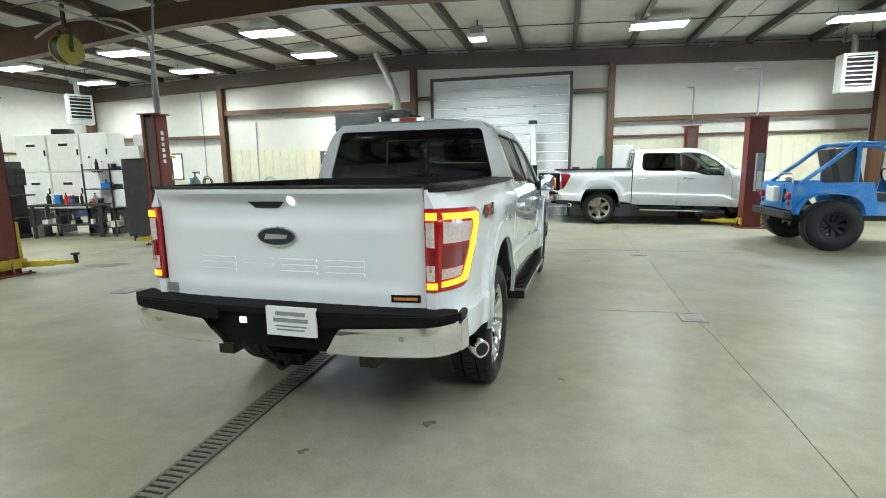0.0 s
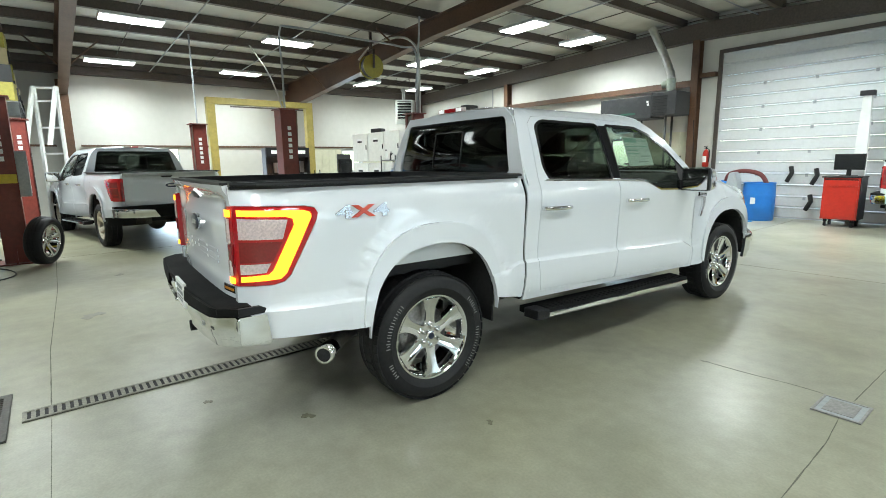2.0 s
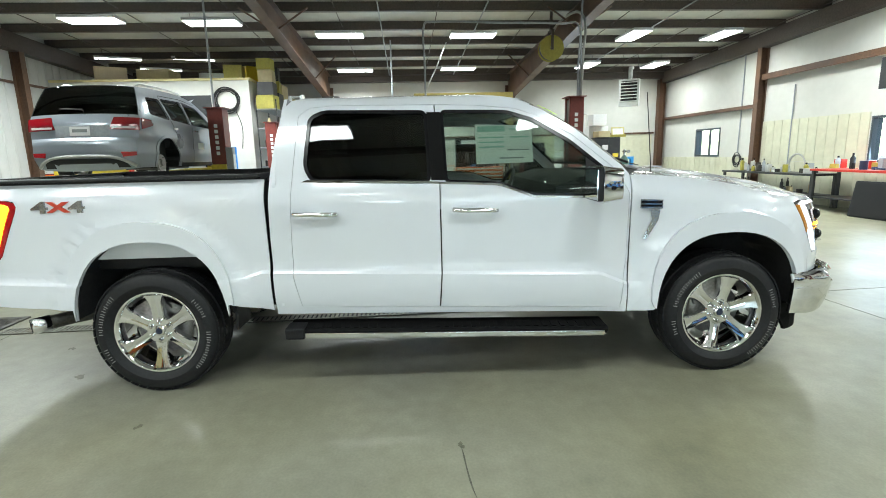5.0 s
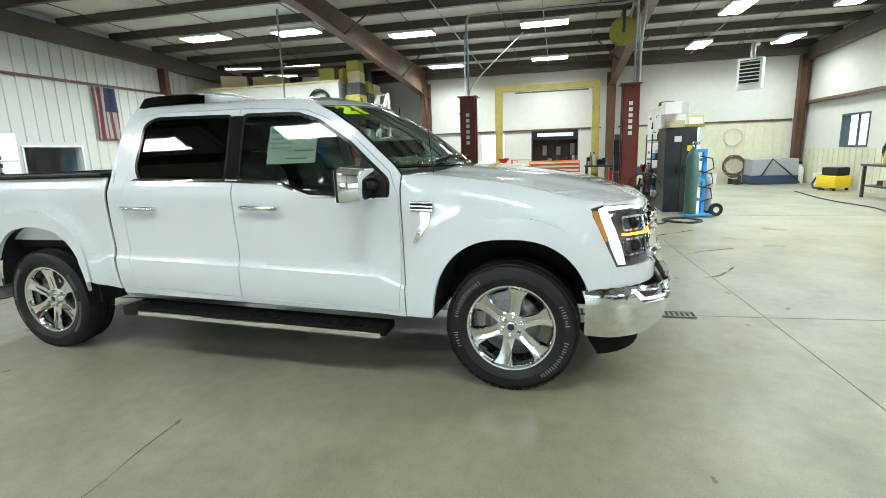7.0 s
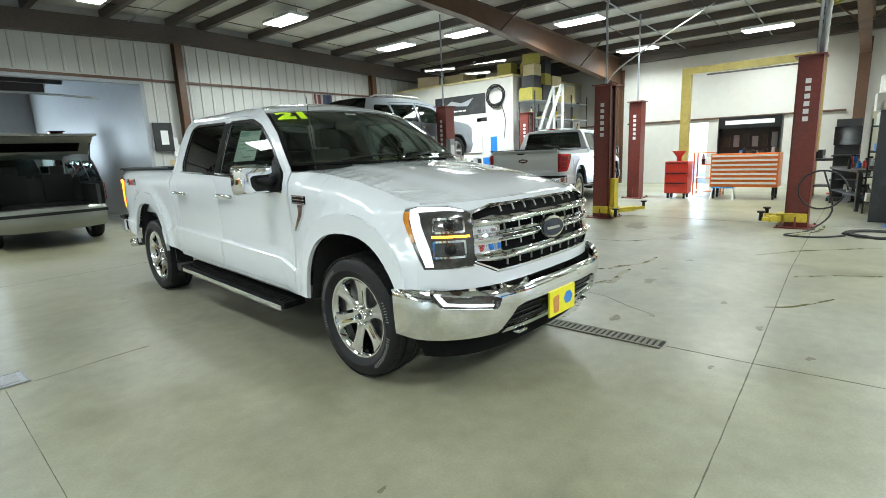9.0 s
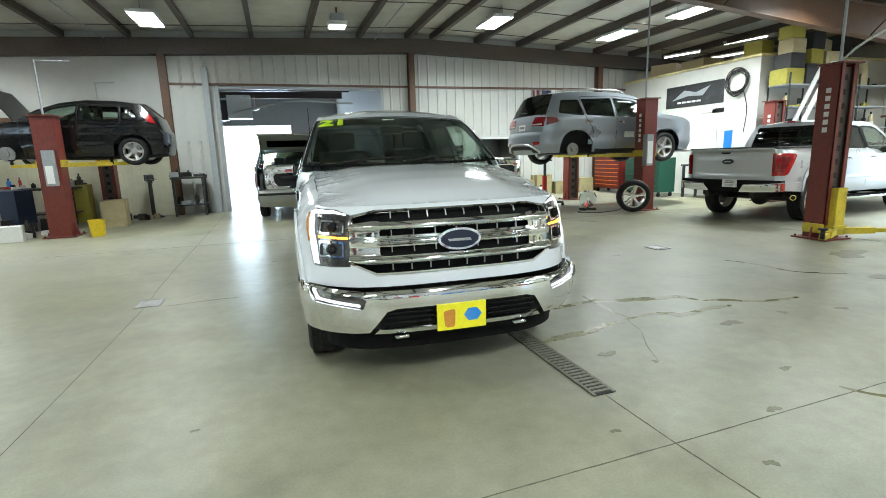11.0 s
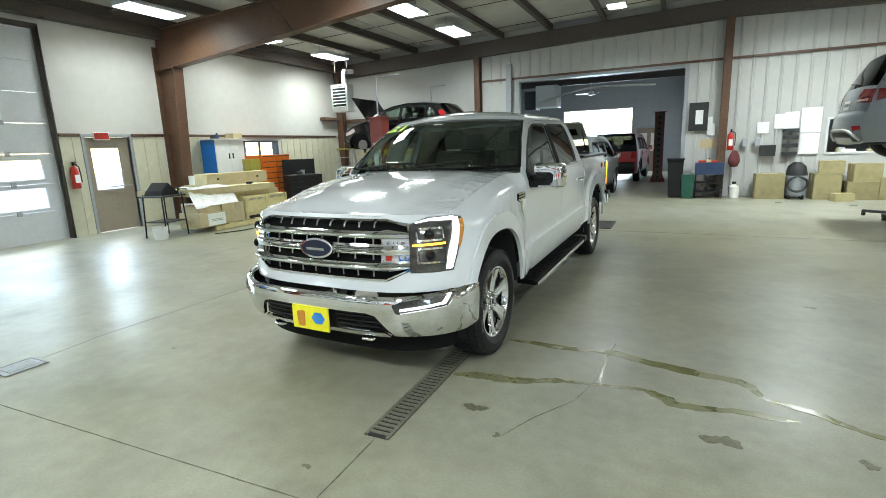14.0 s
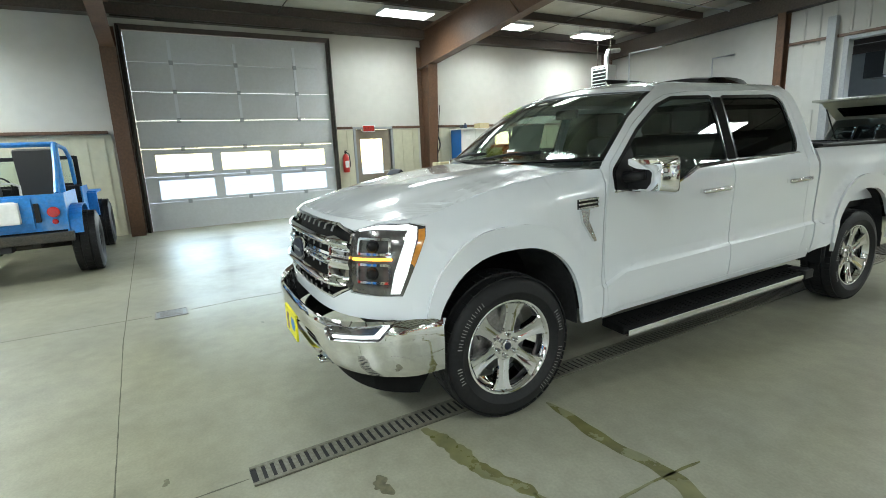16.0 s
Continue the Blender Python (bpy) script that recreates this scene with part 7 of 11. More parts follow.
WAGON = {"half": 0.905, "tumble": 0.26, "belt": 1.06, "sill": 0.30, "R": 0.365, "base": 2.80,
         "line": [(3.72, 0.30, 0.10), (3.80, 0.45, 0.13), (3.81, 0.62, 0.13), (3.78, 0.80, 0.10), (3.70, 0.96, 0.06), (3.45, 1.05, 0.04), (3.0, 1.115, 0.03), (2.66, 1.15, 0.03), (2.2, 1.42, 0.05), (1.85, 1.565, 0.05), (1.5, 1.635, 0.045), (0.9, 1.67, 0.045), (0.0, 1.66, 0.045), (-0.42, 1.635, 0.045), (-0.60, 1.615, 0.05), (-0.74, 1.38, 0.06), (-0.86, 1.15, 0.06), (-0.92, 1.0, 0.07), (-0.95, 0.78, 0.07), (-1.0, 0.72, 0.08), (-1.01, 0.55, 0.09), (-0.98, 0.40, 0.09), (-0.92, 0.30, 0.08)],
         "strips": [("front_bumper", 0, 3, "paint", ""), ("bonnet", 3, 7, "paint", ""), ("windscreen", 7, 9, "glass_tint", ""), ("roof", 9, 14, "paint", ""), ("rear_window", 14, 16, "glass_dark", "dark rear window"), ("tailgate", 16, 18, "paint", ""), ("rear_bumper", 18, 22, "paint", "")],
         "windows": [rounded([(-0.50, 1.20), (0.20, 1.14), (0.08, 1.47), (-0.40, 1.46)], 0.04), rounded([(0.28, 1.135), (1.14, 1.09), (1.08, 1.525), (0.17, 1.50)], 0.04), rounded([(1.22, 1.085), (2.36, 1.06), (2.36, 1.14), (1.80, 1.46), (1.15, 1.53)], 0.04)],
         "doors": [[(0.46, 0.38), (1.17, 0.36), (1.19, 1.06), (1.12, 1.57), (0.14, 1.545), (0.26, 1.10), (0.50, 0.80)], [(1.19, 0.36), (2.30, 0.36), (2.44, 0.75), (2.44, 1.10), (1.82, 1.51), (1.14, 1.57), (1.21, 1.06)]]}

SHORT = 0.90
for key in ("line", "windows", "doors"):
    WAGON[key] = [tuple([p[0] * SHORT, *p[1:]] ) for p in WAGON[key]] if key == "line" else [[(p[0] * SHORT, p[1]) for p in loop] for loop in WAGON[key]]
WAGON["base"] *= SHORT

# the silver wagon up on its lift
suv = thing("crossover_suv", "silver crossover raised on a lift, one rear wheel off", "SUV", pose(-6.56, -0.18, 1.10, 0, 0, 90))
fl, ef, hf = car(suv, WAGON, M["silver_paint"], wheels=(0, 1, 1, 1), spokes=5)
for sx in (1, -1):
    lamp = part("tail_lamp", skin([mirrored([(0.42, 0.92), (0.86, 0.90), (0.86, 1.10), (0.48, 1.12)], sx)], ef(True, 0.012), 0.02), M["tail_deep"], suv, "dark red tail lamp")
    part("clear_lens", skin([mirrored([(0.46, 0.935), (0.80, 0.93), (0.80, 0.965), (0.46, 0.965)], sx)], ef(True, 0.018), 0.008), M["lens_white"], lamp)
    part("lamp_side", skin([[(-0.78, 0.92), (-0.50, 0.99), (-0.52, 1.08), (-0.76, 1.10)]], fl(sx, 0.012), 0.02), M["tail_deep"], lamp)
    part("reflector", skin([mirrored([(0.60, 0.48), (0.80, 0.50), (0.80, 0.56), (0.58, 0.56)], sx)], ef(True, 0.008), 0.01), M["tail_red"], suv)
    bm = bmesh.new()
    tube(bm, [(sx * 0.60, -0.32, 1.66), (sx * 0.62, -0.18, 1.715), (sx * 0.62, 0.55, 1.735), (sx * 0.62, 1.26, 1.72), (sx * 0.60, 1.44, 1.66)], 0.018, 8)
    part("roof_rail", bm, M["alloy_silver"], suv, smooth=40)
bm = bmesh.new()
tube(bm, [ef(True, 0.02)(x, 0.33 + 0.17 * (1 - abs(x / 0.75) ** 4)) for x in [-0.75 + 0.075 * k for k in range(21)]], 0.025, 8)
part("bumper_trim", bm, M["alloy_silver"], suv, "bright curved trim under the bumper", smooth=40)
part("lower_valance", skin([[(-0.66, 0.31), (0.66, 0.31), (0.6, 0.46), (-0.6, 0.46)]], ef(True, 0.01), 0.02), M["black"], suv)
part("plate_recess", skin([[(-0.42, 0.82), (0.42, 0.82), (0.42, 0.985), (-0.42, 0.985)]], ef(True, 0.004), 0.01), M["galvanised"], suv)
pl = part("number_plate", skin([[(-0.19, 0.83), (0.12, 0.83), (0.12, 0.97), (-0.19, 0.97)]], ef(True, 0.012), 0.008), M["plate_white"], suv, "white number plate with grey bars")
part("plate_bar", skin([[(-0.15, 0.88), (0.08, 0.88), (0.08, 0.93), (-0.15, 0.93)]], ef(True, 0.016), 0.003), M["ink_grey"], pl)
bm = bmesh.new()
tube(bm, [ef(True, 0.03)(0.05, 1.17), ef(True, 0.035)(0.0, 1.24), ef(True, 0.03)(-0.35, 1.26)], 0.012, 6)
part("rear_wiper", bm, M["black"], suv)
part("door_sheet", skin([[(1.30, 0.62), (1.58, 0.62), (1.58, 0.75), (1.30, 0.75)]], fl(1, 0.014), 0.003), M["paper"], suv, "white sheet stuck to the door")

HATCH = {"half": 0.83, "tumble": 0.30, "belt": 0.92, "sill": 0.22, "R": 0.30, "base": 2.32,
         "line": [(2.90, 0.22, 0.10), (2.96, 0.40, 0.12), (2.94, 0.58, 0.11), (2.86, 0.70, 0.08), (2.55, 0.83, 0.05), (2.1, 0.93, 0.04), (1.65, 1.18, 0.05), (1.25, 1.32, 0.05), (0.8, 1.38, 0.045), (0.25, 1.365, 0.045), (-0.22, 1.30, 0.05), (-0.46, 1.02, 0.06), (-0.54, 0.75, 0.07), (-0.60, 0.66, 0.08), (-0.60, 0.42, 0.08), (-0.54, 0.22, 0.08)],
         "strips": [("front_bumper", 0, 3, "paint", ""), ("bonnet", 3, 5, "paint", ""), ("windscreen", 5, 7, "glass_tint", ""), ("roof", 7, 10, "paint", ""), ("rear_window", 10, 11, "glass_dark", ""), ("tailgate", 11, 13, "paint", ""), ("rear_bumper", 13, 15, "paint", "")],
         "windows": [rounded([(-0.15, 1.0), (0.13, 0.98), (0.13, 1.23), (-0.05, 1.22)], 0.03), rounded([(0.19, 0.975), (0.92, 0.95), (0.88, 1.27), (0.19, 1.235)], 0.03), rounded([(0.99, 0.945), (1.80, 0.93), (1.80, 0.97), (1.38, 1.20), (0.95, 1.275)], 0.03)],
         "doors": [[(0.40, 0.30), (0.95, 0.28), (0.96, 0.92), (0.91, 1.30), (0.16, 1.27), (0.16, 0.95), (0.42, 0.66)], [(0.97, 0.28), (1.90, 0.28), (1.98, 0.6), (1.97, 0.93), (1.40, 1.235), (0.93, 1.30), (0.98, 0.92)]], "handle": "black"}

hatch_car = thing("hatchback_car", "black hatchback raised on a lift with its bonnet open", "car", pose(2.98, -2.55, 1.41, 0, 0, -90))
fl, ef, hf = car(hatch_car, HATCH, M["dark_paint"], skip=("bonnet",), wheels=(1, 1, 1, 0), glaze="glass_tint")
bm = bmesh.new()
box(bm, (-0.70, 0.0, -0.012), (0.70, 0.86, 0.0), Matrix.Translation((0, 2.08, 0.95)) @ pose(0, 0, 0, 55, 0, 0))
part("open_bonnet", bm, M["dark_paint"], hatch_car, "raised black bonnet", bevel=0.005)
bm = bmesh.new()
rod(bm, (0.5, 2.7, 0.75), (0.5, 2.45, 1.36), 0.006, 6)
part("bonnet_stay", bm, M["galvanised"], hatch_car)
part("engine", boxes(((-0.45, 2.25, 0.5), (0.4, 2.75, 0.80)), ((-0.3, 2.3, 0.78), (0.2, 2.6, 0.84)), ((0.42, 2.5, 0.5), (0.62, 2.7, 0.82))), M["iron"], hatch_car, bevel=0.02)
part("bay_edge", skin([[(-0.70, 2.12), (0.70, 2.12), (0.66, 2.80), (-0.66, 2.80)], [(-0.60, 2.2), (0.60, 2.2), (0.56, 2.72), (-0.56, 2.72)]], lambda x, y: Vector((x, y, 0.89 - 0.22 * (y - 2.12))), 0.02), M["dark_paint"], hatch_car)
for sx in (1, -1):
    part("headlamp", skin([[(2.45, 0.66), (2.84, 0.58), (2.84, 0.66), (2.50, 0.78)]], fl(sx, 0.012), 0.02), M["lens_white"], hatch_car, "clear headlamp")
    part("tail_lamp", skin([[(-0.50, 0.88), (-0.34, 0.93), (-0.22, 1.10), (-0.30, 1.16), (-0.42, 1.06)]], fl(sx, 0.012), 0.02), M["tail_red"], hatch_car, "bright red tail lamp high on the pillar")
    part("fog_lamp", skin([mirrored(oval(0.6, 0.38, 0.05, 0.04, 12), sx)], ef(False, 0.006), 0.01), M["lens_white"], hatch_car)

BOXY = {"half": 0.93, "tumble": 0.20, "belt": 1.10, "sill": 0.34, "R": 0.37, "base": 2.80,
        "line": [(3.60, 0.34, 0.08), (3.68, 0.50, 0.10), (3.68, 0.74, 0.10), (3.62, 0.98, 0.07), (3.4, 1.06, 0.04), (2.9, 1.11, 0.03), (2.55, 1.14, 0.03), (2.15, 1.42, 0.05), (1.85, 1.60, 0.05), (1.5, 1.685, 0.04), (0.7, 1.71, 0.04), (-0.3, 1.70, 0.04), (-0.70, 1.67, 0.04), (-0.82, 1.40, 0.05), (-0.92, 1.08, 0.05), (-0.95, 0.72, 0.05), (-1.02, 0.66, 0.06), (-1.02, 0.48, 0.07), (-0.95, 0.34, 0.06)],
        "strips": [("front_bumper", 0, 3, "paint", ""), ("bonnet", 3, 6, "paint", ""), ("windscreen", 6, 8, "glass_tint", ""), ("roof", 8, 12, "paint", ""), ("rear_window", 12, 14, "glass_dark", ""), ("tailgate", 14, 15, "paint", ""), ("rear_bumper", 15, 18, "lower", "")],
        "windows": [rounded([(-0.62, 1.17), (0.18, 1.165), (0.16, 1.55), (-0.52, 1.54)], 0.04), rounded([(0.28, 1.16), (1.10, 1.14), (1.06, 1.575), (0.26, 1.565)], 0.04), rounded([(1.19, 1.14), (2.28, 1.12), (2.28, 1.18), (1.78, 1.52), (1.15, 1.58)], 0.04)],
        "doors": [[(0.48, 0.44), (1.13, 0.42), (1.15, 1.10), (1.10, 1.62), (0.22, 1.61), (0.24, 1.12), (0.50, 0.85)], [(1.15, 0.42), (2.25, 0.42), (2.38, 0.80), (2.36, 1.14), (1.80, 1.57), (1.12, 1.62), (1.17, 1.10)]]}

M["sage_paint"] = surface("grey_green_car_paint", (0.25, 0.26, 0.235), 0.3, 0.4, grain=150, vary=0.05, bump=0.0, coat=0.8)
M["red_car"] = surface("deep_red_car_paint", (0.42, 0.018, 0.016), 0.32, 0.0, grain=150, vary=0.05, bump=0.0, coat=0.4)
sage = thing("family_suv", "grey-green SUV backed to the opening, tailgate raised", "SUV", pose(-0.38, -2.72, 0, 0, 0, 177.8))
fl, ef, hf = car(sage, BOXY, M["sage_paint"], skip=("rear_window", "tailgate"))
bm = bmesh.new()
box(bm, (-0.74, -0.62, -0.02), (0.74, 0.0, 0.03), Matrix.Translation((0, -0.72, 1.69)) @ pose(0, 0, 0, -28, 0, 0))
box(bm, (-0.74, -0.30, -0.02), (0.74, 0.0, 0.02), Matrix.Translation((0, -1.267, 1.981)) @ pose(0, 0, 0, -2, 0, 0))
g = part("open_tailgate", bm, M["sage_paint"], sage, "raised tailgate over the open boot", bevel=0.012)
bm = bmesh.new()
box(bm, (-0.56, -0.42, -0.034), (0.56, -0.14, -0.021), Matrix.Translation((0, -0.72, 1.69)) @ pose(0, 0, 0, -28, 0, 0))
part("gate_window", bm, M["glass_dark"], g)
for sx in (1, -1):
    bm = bmesh.new()
    rod(bm, (sx * 0.72, -0.70, 1.35), (sx * 0.70, -1.15, 1.86), 0.012, 8)
    part("gas_strut", bm, M["black"], sage)
    part("tail_lamp", skin([[(-0.86, 0.80), (-0.70, 0.80), (-0.66, 1.10), (-0.80, 1.12)]], fl(sx, 0.012), 0.02), M["tail_deep"], sage)
part("boot_floor", boxes(((-0.74, -0.90, 0.66), (0.74, 0.5, 0.72)), ((-0.74, 0.3, 0.72), (0.74, 0.42, 1.25)), ((-0.80, -0.9, 0.66), (-0.74, 0.4, 1.1)), ((0.74, -0.9, 0.66), (0.80, 0.4, 1.1))), M["cabin"], sage)
part("bumper_step", skin([[(-0.85, 0.60), (0.85, 0.60), (0.85, 0.655), (-0.85, 0.655)]], ef(True, 0.01), 0.02), M["black"], sage)

red = thing("red_suv", "deep red SUV parked in the back room", "SUV", pose(-0.84, -10.2, 0.0, 0, 0, 178) @ Matrix.Diagonal((1.03, 1.05, 1.07, 1.0)))
fl, ef, hf = car(red, BOXY, M["red_car"], lower=M["black"])
for sx in (1, -1):
    part("tail_lamp", skin([mirrored([(0.66, 0.86), (0.86, 0.86), (0.86, 1.06), (0.70, 1.06)], sx)], ef(True, 0.012), 0.02), M["tail_red"], red)
pl = part("number_plate", skin([[(-0.16, 0.80), (0.16, 0.80), (0.16, 0.95), (-0.16, 0.95)]], ef(True, 0.01), 0.008), M["plate_white"], red)

# more pickups
t2 = thing("silver_pickup", "silver crew-cab pickup parked with a white plate", "pickup truck", pose(-9.3, 3.2, 0, 0, 0, 99))
build_pickup(t2, M["pale_silver"], False)
t3 = thing("older_pickup", "white crew-cab pickup with dusty beige wheels", "pickup truck", pose(1.06, 14.22, 0, 0, 0, -90))
build_pickup(t3, M["white_paint"], False)
for ob in bpy.data.objects:
    if ob.name.startswith("rim") and ob.parent and ob.parent.parent is t3:
        ob.data.materials[0] = M["dusty_alloy"]

# the blue open jeep
jeep = thing("open_jeep", "weathered blue open-top jeep with roll bar and big tyres", "jeep", pose(4.57, 10.42, 0, 0, 0, -90))
blue = M["blue_paint"]
for sx in (1, -1):
    side = [(-0.55, 0.62), (-0.50, 1.13), (0.62, 1.13), (0.70, 0.80), (1.35, 0.78), (1.42, 1.13), (2.2, 1.13), (2.25, 0.58)] + [(0.62, 0.58)] + arch(0, 0.52, 0.50, 0.44, 0.58, 16, 2.6)[::1]
    part("tub_side", skin([side], lambda y, z, sx=sx: Vector((sx * 0.70, y, z)), 0.02, 0.3, 0.3), blue, jeep, "scuffed blue tub side")
    bm = bmesh.new()
    pts = arch(0, 0.52, 0.50, 0.44, 0.60, 12, 2.6)
    for a, b in zip(pts, pts[1:]):
        vs = [bm.verts.new((sx * x, p[0], p[1])) for p, x in ((a, 0.70), (b, 0.70), (b, 0.84), (a, 0.84))]
        bm.faces.new(vs)
    bmesh.ops.remove_doubles(bm, verts=bm.verts, dist=1e-4)
    thicken(bm, 0.015)
    part("fender_flare", bm, blue, jeep)
    bm = bmesh.new()
    tube(bm, [(sx * 0.62, -0.42, 1.12), (sx * 0.60, 0.05, 1.50), (sx * 0.58, 0.32, 1.74), (sx * 0.58, 0.42, 1.78)], 0.035, 8)
    tube(bm, [(sx * 0.58, 0.42, 0.85), (sx * 0.58, 0.42, 1.79)], 0.035, 8)
    tube(bm, [(sx * 0.58, 0.42, 1.78), (sx * 0.58, 1.30, 1.74), (sx * 0.60, 1.52, 1.60), (sx * 0.60, 1.66, 1.1)], 0.03, 8)
    part("roll_bar", bm, blue, jeep, "blue tubular roll bar", smooth=40)
    for z, r, y in ((0.90, 0.062, -0.605), (0.775, 0.028, -0.58)):
        bm = bmesh.new()
        lathe(bm, [(-0.55, r + 0.006), (y + 0.008, r + 0.006), (y, r - 0.008), (y, 0.0001)], "y", 20, (sx * 0.57, 0, z))
        part("tail_lamp", bm, M["tail_red"], jeep, "round red tail lamp", smooth=40)
    part("front_fender", boxes(((min(sx * 0.42, sx * 0.84), 2.0, 0.98), (max(sx * 0.42, sx * 0.84), 2.85, 1.02)), ((min(sx * 0.42, sx * 0.84), 1.92, 0.6), (max(sx * 0.42, sx * 0.84), 1.98, 1.0))), blue, jeep, bevel=0.015)
    s = part("seat", boxes(((sx * 0.33 - 0.22, 0.55, 0.80), (sx * 0.33 + 0.22, 1.05, 0.95))), M["seat"], jeep, "black jeep seat", bevel=0.05, smooth=60)
    bm = bmesh.new()
    box(bm, (sx * 0.33 - 0.22, -0.06, 0.0), (sx * 0.33 + 0.22, 0.08, 0.84), Matrix.Translation((0, 0.52, 0.9)) @ pose(0, 0, 0, 14, 0, 0))
    part("seat_back", bm, M["seat"], s, bevel=0.05, smooth=60)
    for y in (0.0, 2.42):
        wheel_part(jeep, (sx * 0.82, y, 0.425), sx, 0.425, 0.20, 0.31, "black", 8, False, True, 0.2, 0.05)
bm = bmesh.new()
tube(bm, [(-0.58, 0.42, 1.78), (0.58, 0.42, 1.78)], 0.035, 8)
part("roll_bar_cross", bm, blue, jeep, smooth=40)
part("tub_rear", boxes(((-0.70, -0.55, 0.66), (0.70, -0.52, 1.13))), blue, jeep, "scuffed blue tub rear", bevel=0.008)
part("tailgate", boxes(((-0.40, -0.575, 0.70), (0.36, -0.552, 1.10)), ((-0.40, -0.585, 0.74), (0.36, -0.576, 0.77))), blue, jeep, "scuffed blue tailgate with a pressed rib", bevel=0.006)
part("hinge_strap", boxes(((0.375, -0.585, 0.78), (0.43, -0.552, 1.02))), M["black"], jeep, bevel=0.004)
part("worn_sheet", skin([[(-0.38, 0.84), (0.16, 0.84), (0.20, 1.06), (-0.38, 1.07)]], lambda u, v: Vector((u, -0.578 - 0.006 * math.sin(9 * u + 6 * v), v)), 0.003, 0.05, 0.05), M["paper"], jeep, "crumpled white sheet on the tailgate", smooth=50)
bm = bmesh.new()
tube(bm, [(-0.35, -0.40, 1.10), (-0.35, -0.38, 1.24), (-0.28, -0.38, 1.28), (0.18, -0.38, 1.28), (0.25, -0.38, 1.24), (0.25, -0.40, 1.10)], 0.014, 8)
part("grab_rail", bm, M["alloy_silver"], jeep, "bright grab rail behind the seats", smooth=50)
part("rear_crossmember", boxes(((-0.62, -0.50, 0.50), (0.62, -0.40, 0.60)), ((-0.10, -0.66, 0.44), (0.10, -0.45, 0.52))), M["liner_dark"], jeep)
part("tub_floor", boxes(((-0.69, -0.5, 0.60), (0.69, 2.2, 0.66)), ((-0.69, 1.55, 0.66), (0.69, 1.62, 1.16))), M["liner_dark"], jeep)
part("rear_bumper", boxes(((-0.75, -0.68, 0.52), (0.75, -0.56, 0.64))), M["iron"], jeep, bevel=0.015)
part("bonnet", boxes(((-0.46, 1.66, 0.80), (0.46, 2.78, 1.15)), ((-0.52, 2.76, 0.66), (0.52, 2.82, 1.12))), blue, jeep, bevel=0.03)
bm = bmesh.new()
for x in (-0.66, 0.66):
    box(bm, (x - 0.03, 1.62, 1.12), (x + 0.03, 1.67, 1.62))
for z in (1.13, 1.57):
    box(bm, (-0.66, 1.62, z), (0.66, 1.67, z + 0.06))
fr = part("screen_frame", bm, M["black"], jeep, "black upright windscreen frame", bevel=0.008)
part("screen_glass", boxes(((-0.63, 1.64, 1.19), (0.63, 1.646, 1.57))), M["glass_clear"], fr)
bm = bmesh.new()
tube(bm, [(-0.33 + 0.18 * math.cos(t), 1.35 - 0.06 * math.sin(t), 1.18 + 0.16 * math.sin(t)) for t in [2 * math.pi * i / 20 for i in range(20)]], 0.014, 6, True)
rod(bm, (-0.33, 1.36, 1.18), (-0.33, 1.6, 1.05), 0.02, 8)
part("steering_wheel", bm, M["black"], jeep)
part("dashboard", boxes(((-0.66, 1.50, 0.96), (0.66, 1.60, 1.15))), M["black"], jeep, bevel=0.02)
bm = boxes(((-0.36, -0.5, 0.45), (-0.26, 2.7, 0.58)), ((0.26, -0.5, 0.45), (0.36, 2.7, 0.58)))
for y in (0.0, 2.42):
    rod(bm, (-0.7, y, 0.42), (0.7, y, 0.42), 0.045, 10)
part("chassis", bm, M["iron"], jeep)
box_ = boxes(((-0.1, -0.68, 0.78), (0.24, -0.56, 1.05)))
part("fuel_can", box_, M["plate_white"], jeep, "pale plastic can on the tail", bevel=0.03)

# two-post lifts
M["arm_yellow"] = surface("chipped_yellow_paint", (0.55, 0.42, 0.03), 0.45, grain=20, vary=0.15, bump=0.03, stain=(0.12, 0.1, 0.05), stain_scale=5, stain_amount=0.6)
M["label_yellow"] = surface("yellow_warning_label", (0.75, 0.58, 0.05), 0.5, grain=30, vary=0.08, bump=0.0)


